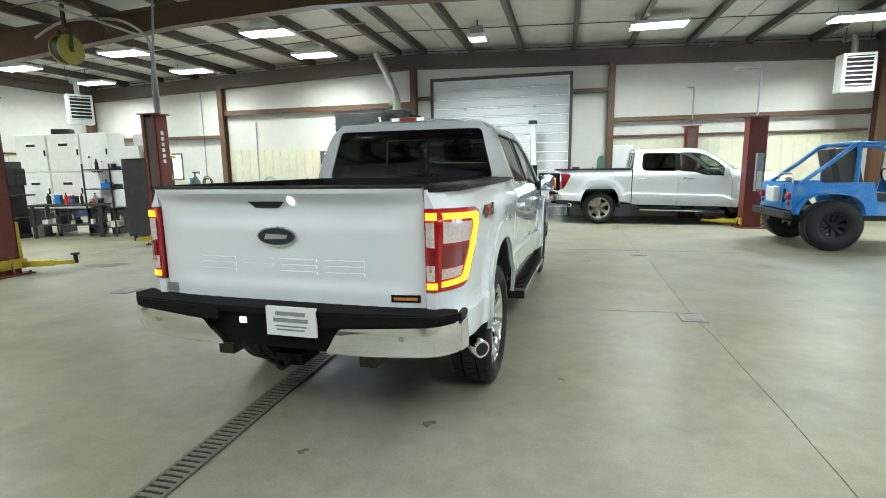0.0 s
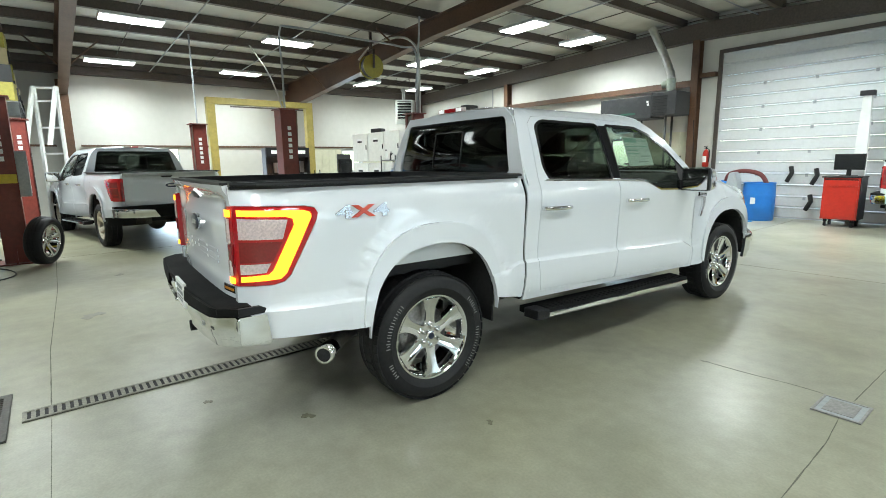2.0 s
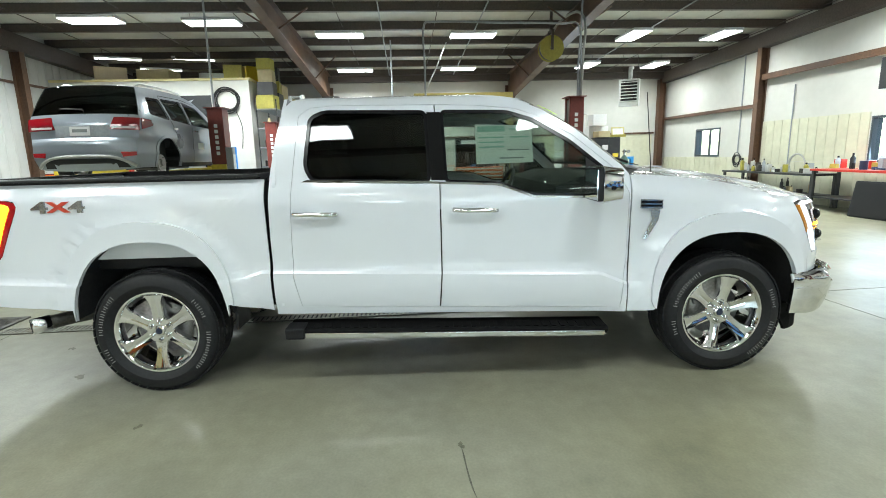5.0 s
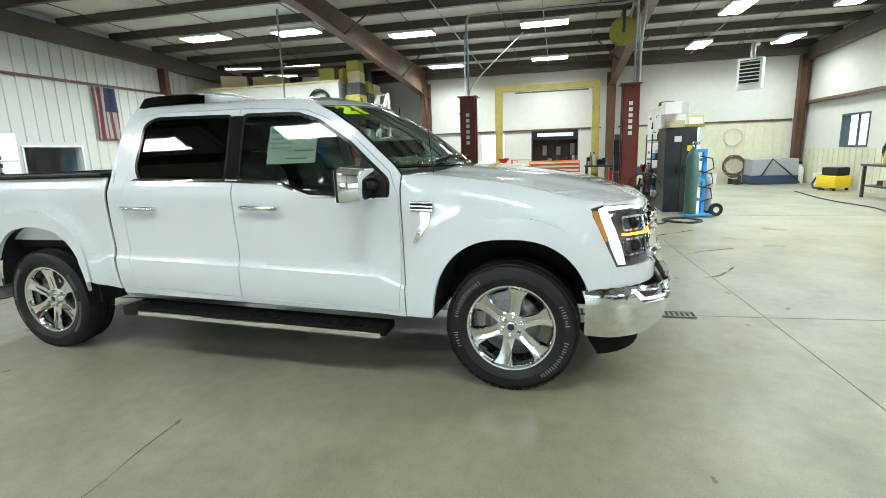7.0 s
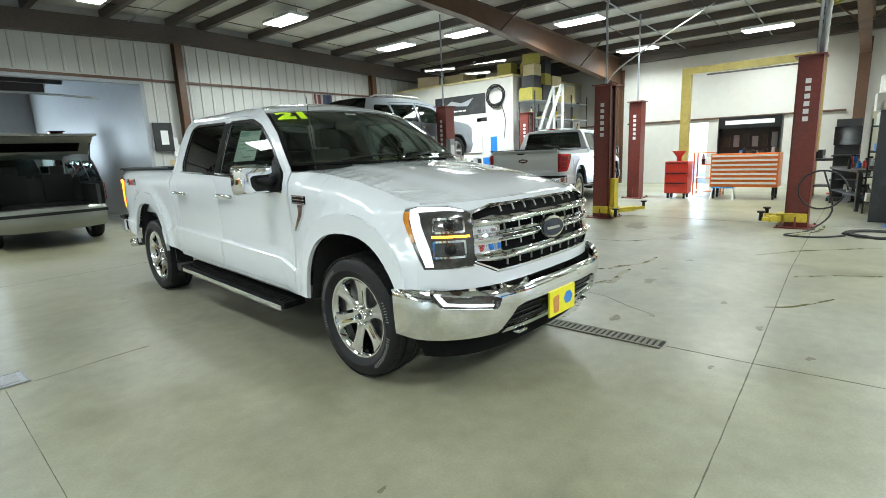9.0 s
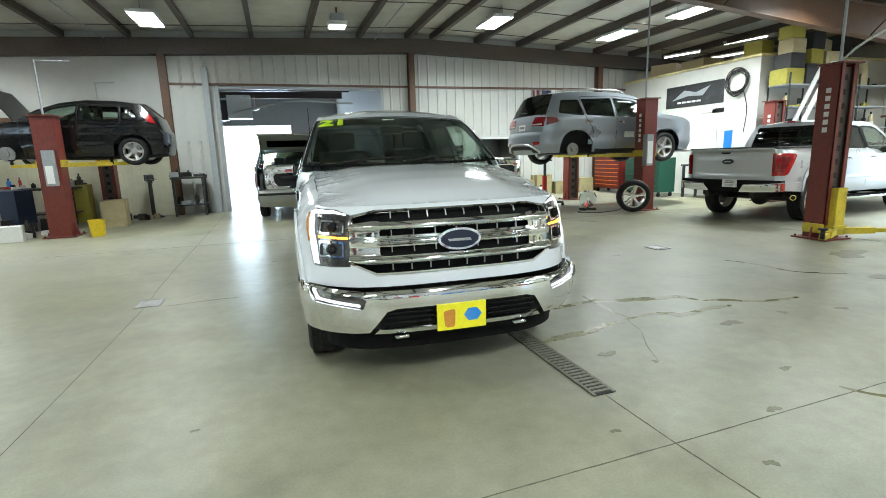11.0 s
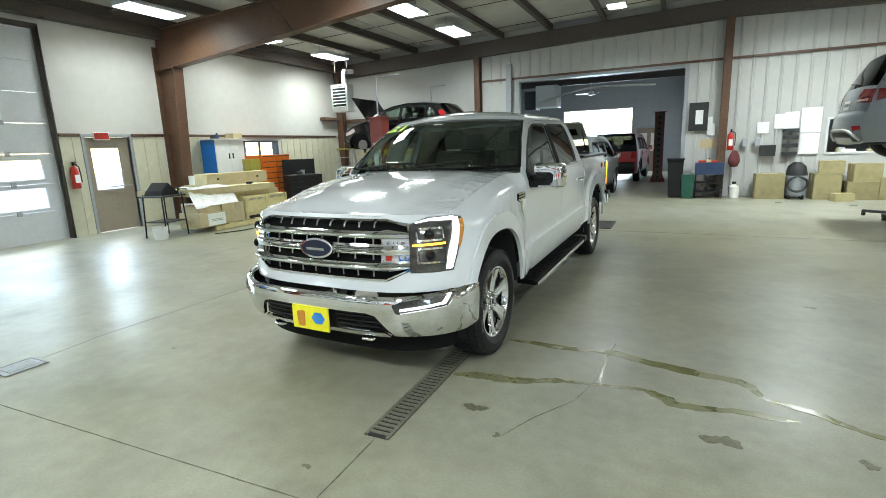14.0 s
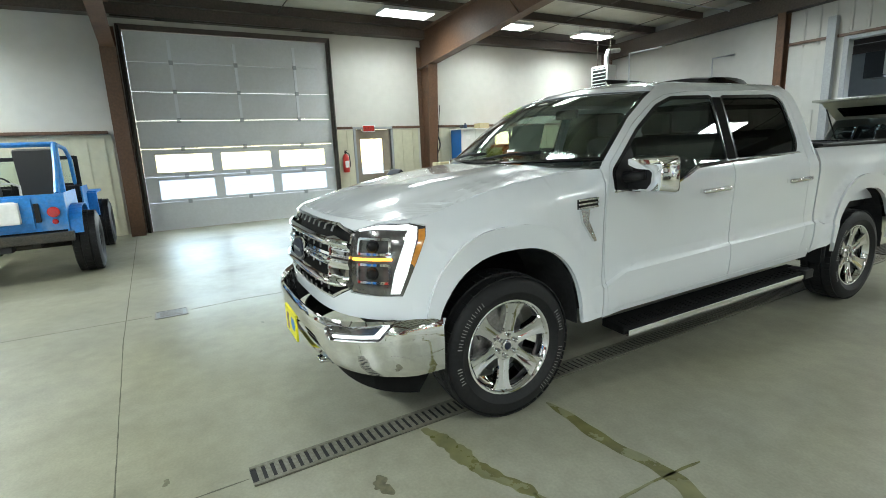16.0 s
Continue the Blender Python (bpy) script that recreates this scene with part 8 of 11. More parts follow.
def lift_post(x, y, top, toward, arm_z=0.10, reach=1.1, letters=True, arms=True, face=1, spread=0.85, scale=1.0):
    """One post of a two-post lift; its channel opens towards +y or -y, its lettering looks to +x."""
    root = thing("lift_post", "maroon steel lift post with white lettering bars and yellow arms", "car lift", pose(x, y, 0, 0, 0, 0), "two-post lift posts")
    w, d = 0.17 * scale, 0.15 * scale
    s = toward
    bm = bmesh.new()
    for lo, hi in (((-w, -d, 0), (-w + 0.02, d, top)), ((w - 0.02, -d, 0), (w, d, top)), ((-w, -s * d - 0.01, 0), (w, -s * d + 0.01, top))):
        box(bm, lo, hi)
    for k in (-1, 1):
        lo, hi = sorted((k * w, k * (w - 0.075)))
        box(bm, (lo, min(s * d, s * (d - 0.02)), 0), (hi, max(s * d, s * (d - 0.02)), top))
    part("column", bm, M["lift_red"], root, bevel=0.004)
    bm = bmesh.new()
    box(bm, (-w + 0.03, -d + 0.02, 0.05), (w - 0.03, d - 0.05, top - 0.05))
    core = part("channel_core", bm, M["steel_dark"], root, "dark inner channel with slots")
    for k in range(int(top / 0.2)):
        part("slot", boxes(((-0.04, s * (d - 0.052) - 0.003, 0.12 + 0.2 * k), (0.04, s * (d - 0.052) + 0.003, 0.2 + 0.2 * k))), M["liner_dark"], core)
    part("top_plate", boxes(((-w - 0.05, -d - 0.05, top), (w + 0.05, d + 0.05, top + 0.02))), M["lift_red"], root, bevel=0.003)
    base = part("base_plate", boxes(((-w - 0.1, -d - 0.12, 0.002), (w + 0.1, d + 0.12, 0.022))), M["lift_red"], root, bevel=0.003)
    for bx, by in ((-1, -1), (1, -1), (-1, 1), (1, 1)):
        bm = bmesh.new()
        rod(bm, (bx * (w + 0.06), by * (d + 0.08), 0.02), (bx * (w + 0.06), by * (d + 0.08), 0.05), 0.016, 8)
        part("anchor_bolt", bm, M["iron"], base)
    for k in (-1, 1):
        bm = bmesh.new()
        prism(bm, [(k * w, 0.02), (k * (w + 0.09), 0.02), (k * w, 0.30)], "y", -0.012, 0.012)
        part("gusset", bm, M["lift_red"], base)
    if letters:
        for i in range(6):
            z = top - 0.36 - 0.112 * i
            part("lettering_bar", boxes(((min(face * w, face * (w + 0.003)), -0.036, z - 0.036), (max(face * w, face * (w + 0.003)), 0.036, z + 0.036))), M["plate_white"], root)
    if arms:
        part("carriage", boxes(((-w - 0.035, -d - 0.0, arm_z), (w + 0.035, d + 0.05 * 0, arm_z + 0.14)), ((-0.14, min(s * d, s * (d + 0.12)), arm_z - 0.02), (0.14, max(s * d, s * (d + 0.12)), arm_z + 0.12))), M["arm_yellow"], root, bevel=0.006)
        for k in (-1, 1):
            bm = bmesh.new()
            a, b = Vector((k * 0.10, s * (d + 0.08), arm_z + 0.04)), Vector((k * spread, s * (d + reach * 0.55), arm_z + 0.05))
            dd = (b - a)
            m = Matrix.Translation(a) @ Matrix.Rotation(math.atan2(dd.y, dd.x), 4, "Z")
            box(bm, (0, -0.06, -0.045), (dd.length * 0.6, 0.06, 0.045), m)
            box(bm, (dd.length * 0.5, -0.042, -0.03), (dd.length, 0.042, 0.03), m)
            arm = part("swing_arm", bm, M["arm_yellow"], root, "chipped yellow swing arm", bevel=0.006)
            bm = bmesh.new()
            rod(bm, b + Vector((0, 0, -0.03)), b + Vector((0, 0, 0.10)), 0.03, 10)
            rod(bm, b + Vector((0, 0, 0.10)), b + Vector((0, 0, 0.125)), 0.06, 12)
            part("lift_pad", bm, M["black"], arm)
    return root


def control_box(post, z, face=1, w=0.17):
    f0, f1 = sorted((face * (w + 0.001), face * (w + 0.12)))
    b = part("control_box", boxes(((f0, -0.11, z), (f1, 0.11, z + 0.34))), M["galvanised"], post, "grey power unit box with labels", bevel=0.01)
    e0, e1 = sorted((face * (w + 0.121), face * (w + 0.124)))
    part("instruction_label", boxes(((e0, -0.08, z + 0.05), (e1, 0.08, z + 0.28))), M["plate_white"], b)
    part("warning_label", boxes(((face * w - 0.002, -0.07, z + 0.5), (face * w + 0.004, 0.07, z + 0.60))), M["label_yellow"], post)
    part("warning_label", boxes(((face * w - 0.002, -0.05, z - 0.2), (face * w + 0.004, 0.07, z - 0.12))), M["label_yellow"], post)


lift_post(-7.9, 8.65, 2.62, -1, 0.10, 0.55, spread=0.30)
p = lift_post(-7.85, 5.45, 2.55, 1, 0.10, 0.7, spread=0.75)
part("carriage_tower", boxes(((-0.10, 0.152, 0.22), (0.10, 0.25, 0.78))), M["arm_yellow"], p, "chipped yellow carriage tower", bevel=0.008)
lift_post(-11.75, 4.68, 2.5, -1, 0.10, 0.9, arms=False)
lift_post(-12.0, 1.2, 2.5, 1, 0.10, 0.9, arms=False)
p = lift_post(-8.2, 1.05, 2.55, -1, 1.26, 0.9, spread=1.1)
for i in range(6):
    z = 2.25 - 0.165 * i
    part("lettering_bar", boxes(((-0.15, 0.151, z - 0.05), (-0.06, 0.154, z + 0.05))), M["plate_white"], p)
for z, w in ((2.28, 0.05), (1.85, 0.06), (1.35, 0.05)):
    part("warning_label", boxes(((0.0, 0.151, z), (0.12, 0.155, z + 0.11))), M["label_yellow"], p)
b = part("control_box", boxes(((0.02, 0.16, 1.05), (0.20, 0.30, 1.75))), M["galvanised"], p, "grey control box with white labels", bevel=0.01)
part("instruction_label", boxes(((0.04, 0.301, 1.1), (0.18, 0.304, 1.6))), M["plate_white"], b)
lift_post(-8.3, -2.2, 2.5, 1, 1.26, 0.9, letters=False, spread=1.1)
p = lift_post(4.35, -1.35, 2.42, -1, 1.42, 0.7, letters=False, spread=0.9, scale=1.15)
for z, w in ((2.18, 0.06), (2.02, 0.07), (1.5, 0.07)):
    part("warning_label", boxes(((-0.07, 0.1735, z), (0.03, 0.176, z + 0.12))), M["label_yellow"], p)
b = part("control_box", boxes(((-0.13, 0.175, 1.05), (0.06, 0.30, 1.75))), M["galvanised"], p, "grey power unit with white labels", bevel=0.01)
part("instruction_label", boxes(((-0.10, 0.301, 1.1), (0.03, 0.304, 1.45))), M["plate_white"], b)
lift_post(4.2, -4.25, 2.42, 1, 1.42, 0.7, letters=False, spread=0.9)
p = lift_post(4.4, 12.85, 2.5, 1, 0.08, 0.5, letters=False, spread=0.9, scale=1.1)
for z, w in ((2.2, 0.06), (1.3, 0.07)):
    part("warning_label", boxes(((-0.05, -0.169, z), (0.07, -0.165, z + 0.12))), M["label_yellow"], p)
b = part("control_box", boxes(((-0.02, -0.28, 0.85), (0.12, -0.168, 1.7))), M["galvanised"], p, "grey power unit with white labels", bevel=0.01)
part("instruction_label", boxes(((0.0, -0.284, 0.9), (0.10, -0.281, 1.3))), M["plate_white"], b)
lift_post(3.6, 15.28, 2.5, -1, 0.08, 0.3, letters=False, arms=False, scale=0.9)
lift_post(-2.4, -10.1, 2.55, 1, 0.1, 0.6, face=1, arms=False)
# conduits from the post tops to the roof
for x, y, z, dx in ((-7.9, 8.72, 2.62, 0.1), (-8.2, 1.0, 2.55, 0.0), (4.35, -1.3, 2.42, 0.0), (4.4, 12.85, 2.5, 0.0), (3.6, 15.28, 2.5, 0.0), (-11.75, 4.68, 2.5, 0.0), (4.2, -4.3, 2.42, 0.0)):
    bm = bmesh.new()
    tube(bm, [(x, y, z), (x, y, z + 0.7), (x + dx, y, z + 1.2), (x + dx * 2, y, deck(x) - 0.2)] if dx or x < 0 else [(x, y, z), (x, y, z + 1.05), (x - 0.4 * (1 if x > 0 else -1), y + (0.6 if y > 0 else -0.6), z + 1.15)], 0.022, 6)
    tagged(mesh_object("hose_conduit", bm, M["galvanised"], smooth=40), "grey hose conduit rising from a lift post", "conduit")

# ---- loose things of the workshop ----
M["carton"] = surface("brown_cardboard", (0.47, 0.40, 0.235), 0.8, grain=9, vary=0.07, bump=0.03, stain=(0.30, 0.21, 0.10), stain_scale=3, stain_amount=0.4, island=0.12)
# darker, more olive cardboard for the cartons along the south wall
M["olive_carton"] = surface("dull_olive_cardboard", (0.31, 0.265, 0.135), 0.8, grain=9, vary=0.09, bump=0.03, stain=(0.20, 0.165, 0.085), stain_scale=3, stain_amount=0.5, island=0.15)
M["tape"] = surface("packing_tape", (0.50, 0.40, 0.24), 0.35, grain=30, vary=0.05, bump=0.0)
M["pine"] = surface("pale_rough_pine", (0.54, 0.475, 0.235), 0.75, grain=9, vary=0.12, bump=0.04, stain=(0.33, 0.22, 0.10), stain_scale=4, stain_amount=0.4, island=0.15)
M["orange"] = surface("orange_enamel", (0.72, 0.16, 0.015), 0.32, grain=20, vary=0.06, bump=0.0, coat=0.3)
M["red_enamel"] = surface("red_enamel", (0.48, 0.022, 0.012), 0.35, grain=20, vary=0.08, bump=0.0, coat=0.3)
M["dark_red"] = surface("dark_red_enamel", (0.13, 0.012, 0.010), 0.4, grain=20, vary=0.08, bump=0.0)
M["drum_blue"] = surface("blue_plastic_drum", (0.012, 0.16, 0.52), 0.4, grain=12, vary=0.06, bump=0.02, stain=(0.03, 0.12, 0.30), stain_scale=3, stain_amount=0.4)
M["cart_blue"] = surface("light_blue_enamel", (0.02, 0.26, 0.62), 0.4, grain=20, vary=0.1, bump=0.01)
M["navy"] = surface("dark_blue_steel", (0.025, 0.045, 0.10), 0.4, grain=20, vary=0.1, bump=0.01)
M["cyl_green"] = surface("dull_green_gas_bottle", (0.055, 0.12, 0.105), 0.45, grain=20, vary=0.15, bump=0.02, stain=(0.10, 0.10, 0.08), stain_scale=4, stain_amount=0.4)
M["dark_green"] = surface("dark_green_plastic", (0.012, 0.075, 0.05), 0.5, grain=30, vary=0.1, bump=0.02)
M["cabinet_white"] = surface("white_steel_cabinet", (0.68, 0.69, 0.68), 0.4, grain=10, vary=0.03, bump=0.0, stain=(0.5, 0.47, 0.42), stain_scale=1.5, stain_amount=0.35)
M["aluminium"] = surface("bright_aluminium_pull", (0.72, 0.72, 0.70), 0.35, 0.5, grain=20, vary=0.05, bump=0.0)
M["slate"] = surface("black_steel_cabinet", (0.022, 0.023, 0.025), 0.45, grain=20, vary=0.12, bump=0.01, stain=(0.08, 0.08, 0.08), stain_scale=3, stain_amount=0.4)
M["milk"] = surface("milky_plastic", (0.70, 0.70, 0.66), 0.4, grain=10, vary=0.05, bump=0.0)
M["clear_plastic"] = surface("crumpled_plastic_film", (0.62, 0.63, 0.60), 0.25, grain=14, vary=0.12, bump=0.5)
M["hose_black"] = surface("black_rubber_hose", (0.02, 0.02, 0.02), 0.55, grain=60, vary=0.2, bump=0.03)
M["hose_brown"] = surface("brown_rubber_hose", (0.14, 0.075, 0.045), 0.6, grain=60, vary=0.2, bump=0.03)
M["hose_grey"] = surface("pale_grey_hose", (0.42, 0.42, 0.40), 0.5, grain=60, vary=0.1, bump=0.03)
M["yellow"] = surface("yellow_plastic", (0.70, 0.50, 0.02), 0.4, grain=20, vary=0.08, bump=0.0)
M["olive"] = surface("dull_yellow_plastic", (0.34, 0.30, 0.05), 0.5, grain=20, vary=0.12, bump=0.02)
M["pipe_green"] = surface("pale_grey_green_steel", (0.36, 0.40, 0.33), 0.45, grain=20, vary=0.08, bump=0.01)
M["screen"] = surface("switched_off_screen", (0.012, 0.013, 0.014), 0.08, grain=10, vary=0.05, bump=0.0)
M["flag_red"] = surface("faded_red_cloth", (0.13, 0.03, 0.03), 0.85, grain=90, vary=0.1, bump=0.05)
M["flag_white"] = surface("white_cloth", (0.26, 0.25, 0.235), 0.85, grain=90, vary=0.06, bump=0.05)
M["flag_blue"] = surface("dark_blue_cloth", (0.012, 0.018, 0.05), 0.85, grain=90, vary=0.1, bump=0.05)
M["gantry"] = surface("dull_mustard_paint", (0.34, 0.27, 0.07), 0.5, grain=14, vary=0.12, bump=0.02, stain=(0.2, 0.16, 0.06), stain_scale=2, stain_amount=0.5)
M["galv_duct"] = surface("galvanised_duct", (0.50, 0.51, 0.50), 0.35, 0.8, grain=8, vary=0.15, bump=0.02)


def solid(name, mat, label, category, *pairs, bevel=0.01, group="", m=None):
    ob = tagged(mesh_object(name, boxes(*pairs), M[mat], bevel), label, category, group)
    if m is not None:
        ob.matrix_basis = m
    return ob


def carton(x, y, z, w, d, h, turn=0, mat="carton", label="brown cardboard carton with taped flaps", group="cartons"):
    root = thing("carton", label, "carton", pose(x, y, z, 0, 0, turn), group)
    part("box", boxes(((-w / 2, -d / 2, 0), (w / 2, d / 2, h))), M[mat], root, bevel=0.006)
    if mat in ("carton", "olive_carton"):
        part("tape", boxes(((-w / 2 - 0.001, -0.025, h * 0.7), (w / 2 + 0.001, 0.025, h + 0.001))), M["tape"], root)
    return root


def bucket(x, y, z, r, h, mat="milk", label="white plastic bucket standing on the floor", lid=False):
    root = thing("bucket", label, "bucket", pose(x, y, z))
    bm = bmesh.new()
    lathe(bm, [(0, 0.0001), (0, r * 0.84), (h, r), (h + 0.006, r + 0.008), (h + 0.006, r - 0.008), (0.02, r * 0.8), (0.02, 0.0001)] if not lid else [(0, 0.0001), (0, r * 0.84), (h, r), (h + 0.02, r), (h + 0.02, 0.0001)], "z", 20)
    part("pail", bm, M[mat], root, smooth=40)
    bm = bmesh.new()
    tube(bm, [(r * math.cos(t), 0.3 * r, h - 0.02 - 0.5 * r * math.sin(t)) for t in [math.pi * i / 10 for i in range(11)]], 0.004, 6)
    part("bail_handle", bm, M["galvanised"], root)
    return root


def drum(x, y, r, h, mat, label, opened=True):
    root = thing("drum", label, "drum", pose(x, y, 0))
    bm = bmesh.new()
    prof = [(0.0, 0.0001), (0, r * 0.94), (0.03, r * 0.98), (h * 0.32, r), (h * 0.35, r * 1.02), (h * 0.38, r), (h * 0.64, r), (h * 0.67, r * 1.02), (h * 0.70, r), (h * 0.96, r * 0.97), (h, r)]
    prof += [(h + 0.01, r * 0.97), (h * 0.5, r * 0.94), (h * 0.5, 0.0001)] if opened else [(h, 0.0001)]
    lathe(bm, prof, "z", 28)
    body = part("body", bm, M[mat], root, smooth=40)
    part("paper_label", boxes(((-0.05, -r * 1.03, h * 0.45), (0.05, -r * 0.97, h * 0.62))), M["plate_white"], root)
    return root


def coil(name, centre, r, turns, mat, label, axis="z", thick=0.012, wobble=0.04, seed=1, category="hose"):
    rng = random.Random(seed)
    pts = []
    n = 22
    for i in range(int(turns * n)):
        t = 2 * math.pi * i / n
        rr = r * (1 + wobble * math.sin(0.37 * t + seed) + wobble * rng.uniform(-0.3, 0.3))
        c = (rr * math.cos(t), rr * math.sin(t) * (0.95 + wobble * math.sin(0.21 * t)))
        lift = thick + 0.5 * thick * (i / n) * (0.6 if axis == "z" else 1.0)
        p = {"z": (c[0], c[1], lift), "y": (c[0], lift, c[1]), "x": (lift, c[0], c[1])}[axis]
        pts.append(Vector(centre) + Vector(p))
    bm = bmesh.new()
    tube(bm, pts, thick, 6)
    return tagged(mesh_object(name, bm, M[mat], smooth=60), label, category)


def line(name, pts, r, mat, label, category="hose", n=6):
    """A hose or cable, smoothed along its points."""
    P_ = [Vector(p) for p in pts]
    out = []
    for i in range(len(P_) - 1):
        a, b, c, d = P_[max(0, i - 1)], P_[i], P_[i + 1], P_[min(len(P_) - 1, i + 2)]
        for k in range(5):
            t = k / 5
            out.append(0.5 * ((2 * b) + (c - a) * t + (2 * a - 5 * b + 4 * c - d) * t * t + (3 * b - a - 3 * c + d) * t ** 3))
    out.append(P_[-1])
    bm = bmesh.new()
    tube(bm, out, r, n)
    return tagged(mesh_object(name, bm, M[mat], smooth=60), label, category)


def tool_chest(x, y, turn, w, d, z0, z1, mat, label, rows, cols=1, trim="alloy_silver", castors=True, pull=0.022):
    """A drawer chest; its drawers look to local -y."""
    root = thing("tool_chest", label, "tool chest", pose(x, y, 0, 0, 0, turn))
    part("body", boxes(((-w / 2, -d / 2, z0), (w / 2, d / 2, z1))), M[mat], root, bevel=0.006)
    h = (z1 - z0 - 0.04) / rows
    for r in range(rows):
        for c in range(cols):
            a, b = -w / 2 + 0.02 + (w - 0.04) * c / cols, -w / 2 + 0.02 + (w - 0.04) * (c + 1) / cols
            z = z0 + 0.02 + h * r
            dr = part("drawer", boxes(((a + 0.006, -d / 2 - 0.018, z + 0.006), (b - 0.006, -d / 2 - 0.001, z + h - 0.006))), M[mat], root, bevel=0.003)
            part("pull", boxes(((a + 0.012, -d / 2 - 0.032, z + h - 0.008 - pull), (b - 0.012, -d / 2 - 0.016, z + h - 0.008))), M[trim], dr)
    if castors:
        for cx in (-1, 1):
            for cy in (-1, 1):
                bm = bmesh.new()
                rod(bm, (cx * (w / 2 - 0.08) - 0.02, cy * (d / 2 - 0.08), 0.06), (cx * (w / 2 - 0.08) + 0.02, cy * (d / 2 - 0.08), 0.06), 0.058, 14)
                box(bm, (cx * (w / 2 - 0.08) - 0.03, cy * (d / 2 - 0.08) - 0.03, 0.1), (cx * (w / 2 - 0.08) + 0.03, cy * (d / 2 - 0.08) + 0.03, z0))
                part("castor", bm, M["black"], root)
    return root


def cabinet(x, y, turn, w, d, z0, z1, mat, label, doors=2, category="cabinet", group="", sign=True):
    """A door cabinet; its doors look to local -y."""
    root = thing("steel_cabinet", label, category, pose(x, y, 0, 0, 0, turn), group)
    part("body", boxes(((-w / 2, -d / 2, z0), (w / 2, d / 2, z1))), M[mat], root, bevel=0.005)
    for c in range(doors):
        a, b = -w / 2 + w * c / doors, -w / 2 + w * (c + 1) / doors
        dr = part("door", boxes(((a + 0.008, -d / 2 - 0.018, z0 + 0.01), (b - 0.008, -d / 2 - 0.001, z1 - 0.01))), M[mat], root, bevel=0.004)
        hx = b - 0.06 if c % 2 == 0 else a + 0.06
        part("handle", boxes(((hx - 0.012, -d / 2 - 0.045, (z0 + z1) / 2 - 0.07), (hx + 0.012, -d / 2 - 0.018, (z0 + z1) / 2 + 0.07))), M["black"], dr, bevel=0.004)
        if sign:
            part("label_plate", boxes(((a + (b - a) * 0.32, -d / 2 - 0.021, z1 - (z1 - z0) * 0.30), (a + (b - a) * 0.62, -d / 2 - 0.0185, z1 - (z1 - z0) * 0.18))), M["plate_white"], dr)
    return root


def heater(x, y, z0, w, d, h, turn, label="white louvred unit heater hung from the roof"):
    """A unit heater; its louvres look to local -y."""
    root = thing("unit_heater", label, "heater", pose(x, y, 0, 0, 0, turn), "unit heaters")
    part("case", boxes(((-w / 2, -d / 2, z0), (w / 2, d / 2, z0 + h))), M["cabinet_white"], root, bevel=0.015)
    grille = part("grille", boxes(((-w * 0.40, -d / 2 - 0.006, z0 + h * 0.16), (w * 0.40, -d / 2 - 0.0005, z0 + h * 0.93))), M["liner_dark"], root)
    n = 7
    for k in range(n):
        bm = bmesh.new()
        box(bm, (-w * 0.41, -0.045, -0.006), (w * 0.41, 0.015, 0.006), Matrix.Translation((0, -d / 2 - 0.012, z0 + h * (0.19 + 0.70 * k / (n - 1)))) @ pose(0, 0, 0, 28, 0, 0))
        part("louvre", bm, M["cabinet_white"], grille)
    for k in (-1, 1):
        bm = bmesh.new()
        rod(bm, (k * w * 0.38, 0, z0 + h), (k * w * 0.38, 0, deck(x) - 0.02), 0.008, 6)
        part("hanger", bm, M["steel_dark"], root)
    bm = bmesh.new()
    tube(bm, [(0, d * 0.3, z0 + h), (0, d * 0.3, z0 + h + 0.3), (0, d * 0.3 + 0.05, z0 + h + 0.42), (0, d / 2 + 0.45, z0 + h + 0.48)], 0.07, 12)
    part("flue", bm, M["galv_duct"], root, smooth=40)
    return root


def extinguisher(x, y, z, turn=0):
    root = thing("fire_extinguisher", "red fire extinguisher hung on the wall", "fire extinguisher", pose(x, y, z, 0, 0, turn), "fire extinguishers")
    bm = bmesh.new()
    lathe(bm, [(0, 0.0001), (0, 0.07), (0.015, 0.08), (0.36, 0.08), (0.42, 0.055), (0.45, 0.025), (0.47, 0.0001)], "z", 20)
    part("cylinder", bm, M["red_enamel"], root, smooth=40)
    bm = bmesh.new()
    box(bm, (-0.015, -0.09, 0.48), (0.015, 0.04, 0.50))
    box(bm, (-0.015, -0.10, 0.52), (0.015, 0.04, 0.535))
    rod(bm, (0, 0, 0.46), (0, 0, 0.53), 0.02, 10)
    part("valve", bm, M["black"], root)
    bm = bmesh.new()
    tube(bm, [(0.02, 0, 0.49), (0.09, -0.01, 0.44), (0.10, -0.02, 0.28), (0.095, -0.03, 0.12)], 0.012, 8)
    part("hose", bm, M["hose_black"], root, smooth=40)
    part("instruction_label", boxes(((-0.045, -0.084, 0.12), (0.045, -0.060, 0.28))), M["plate_white"], root)
    return root


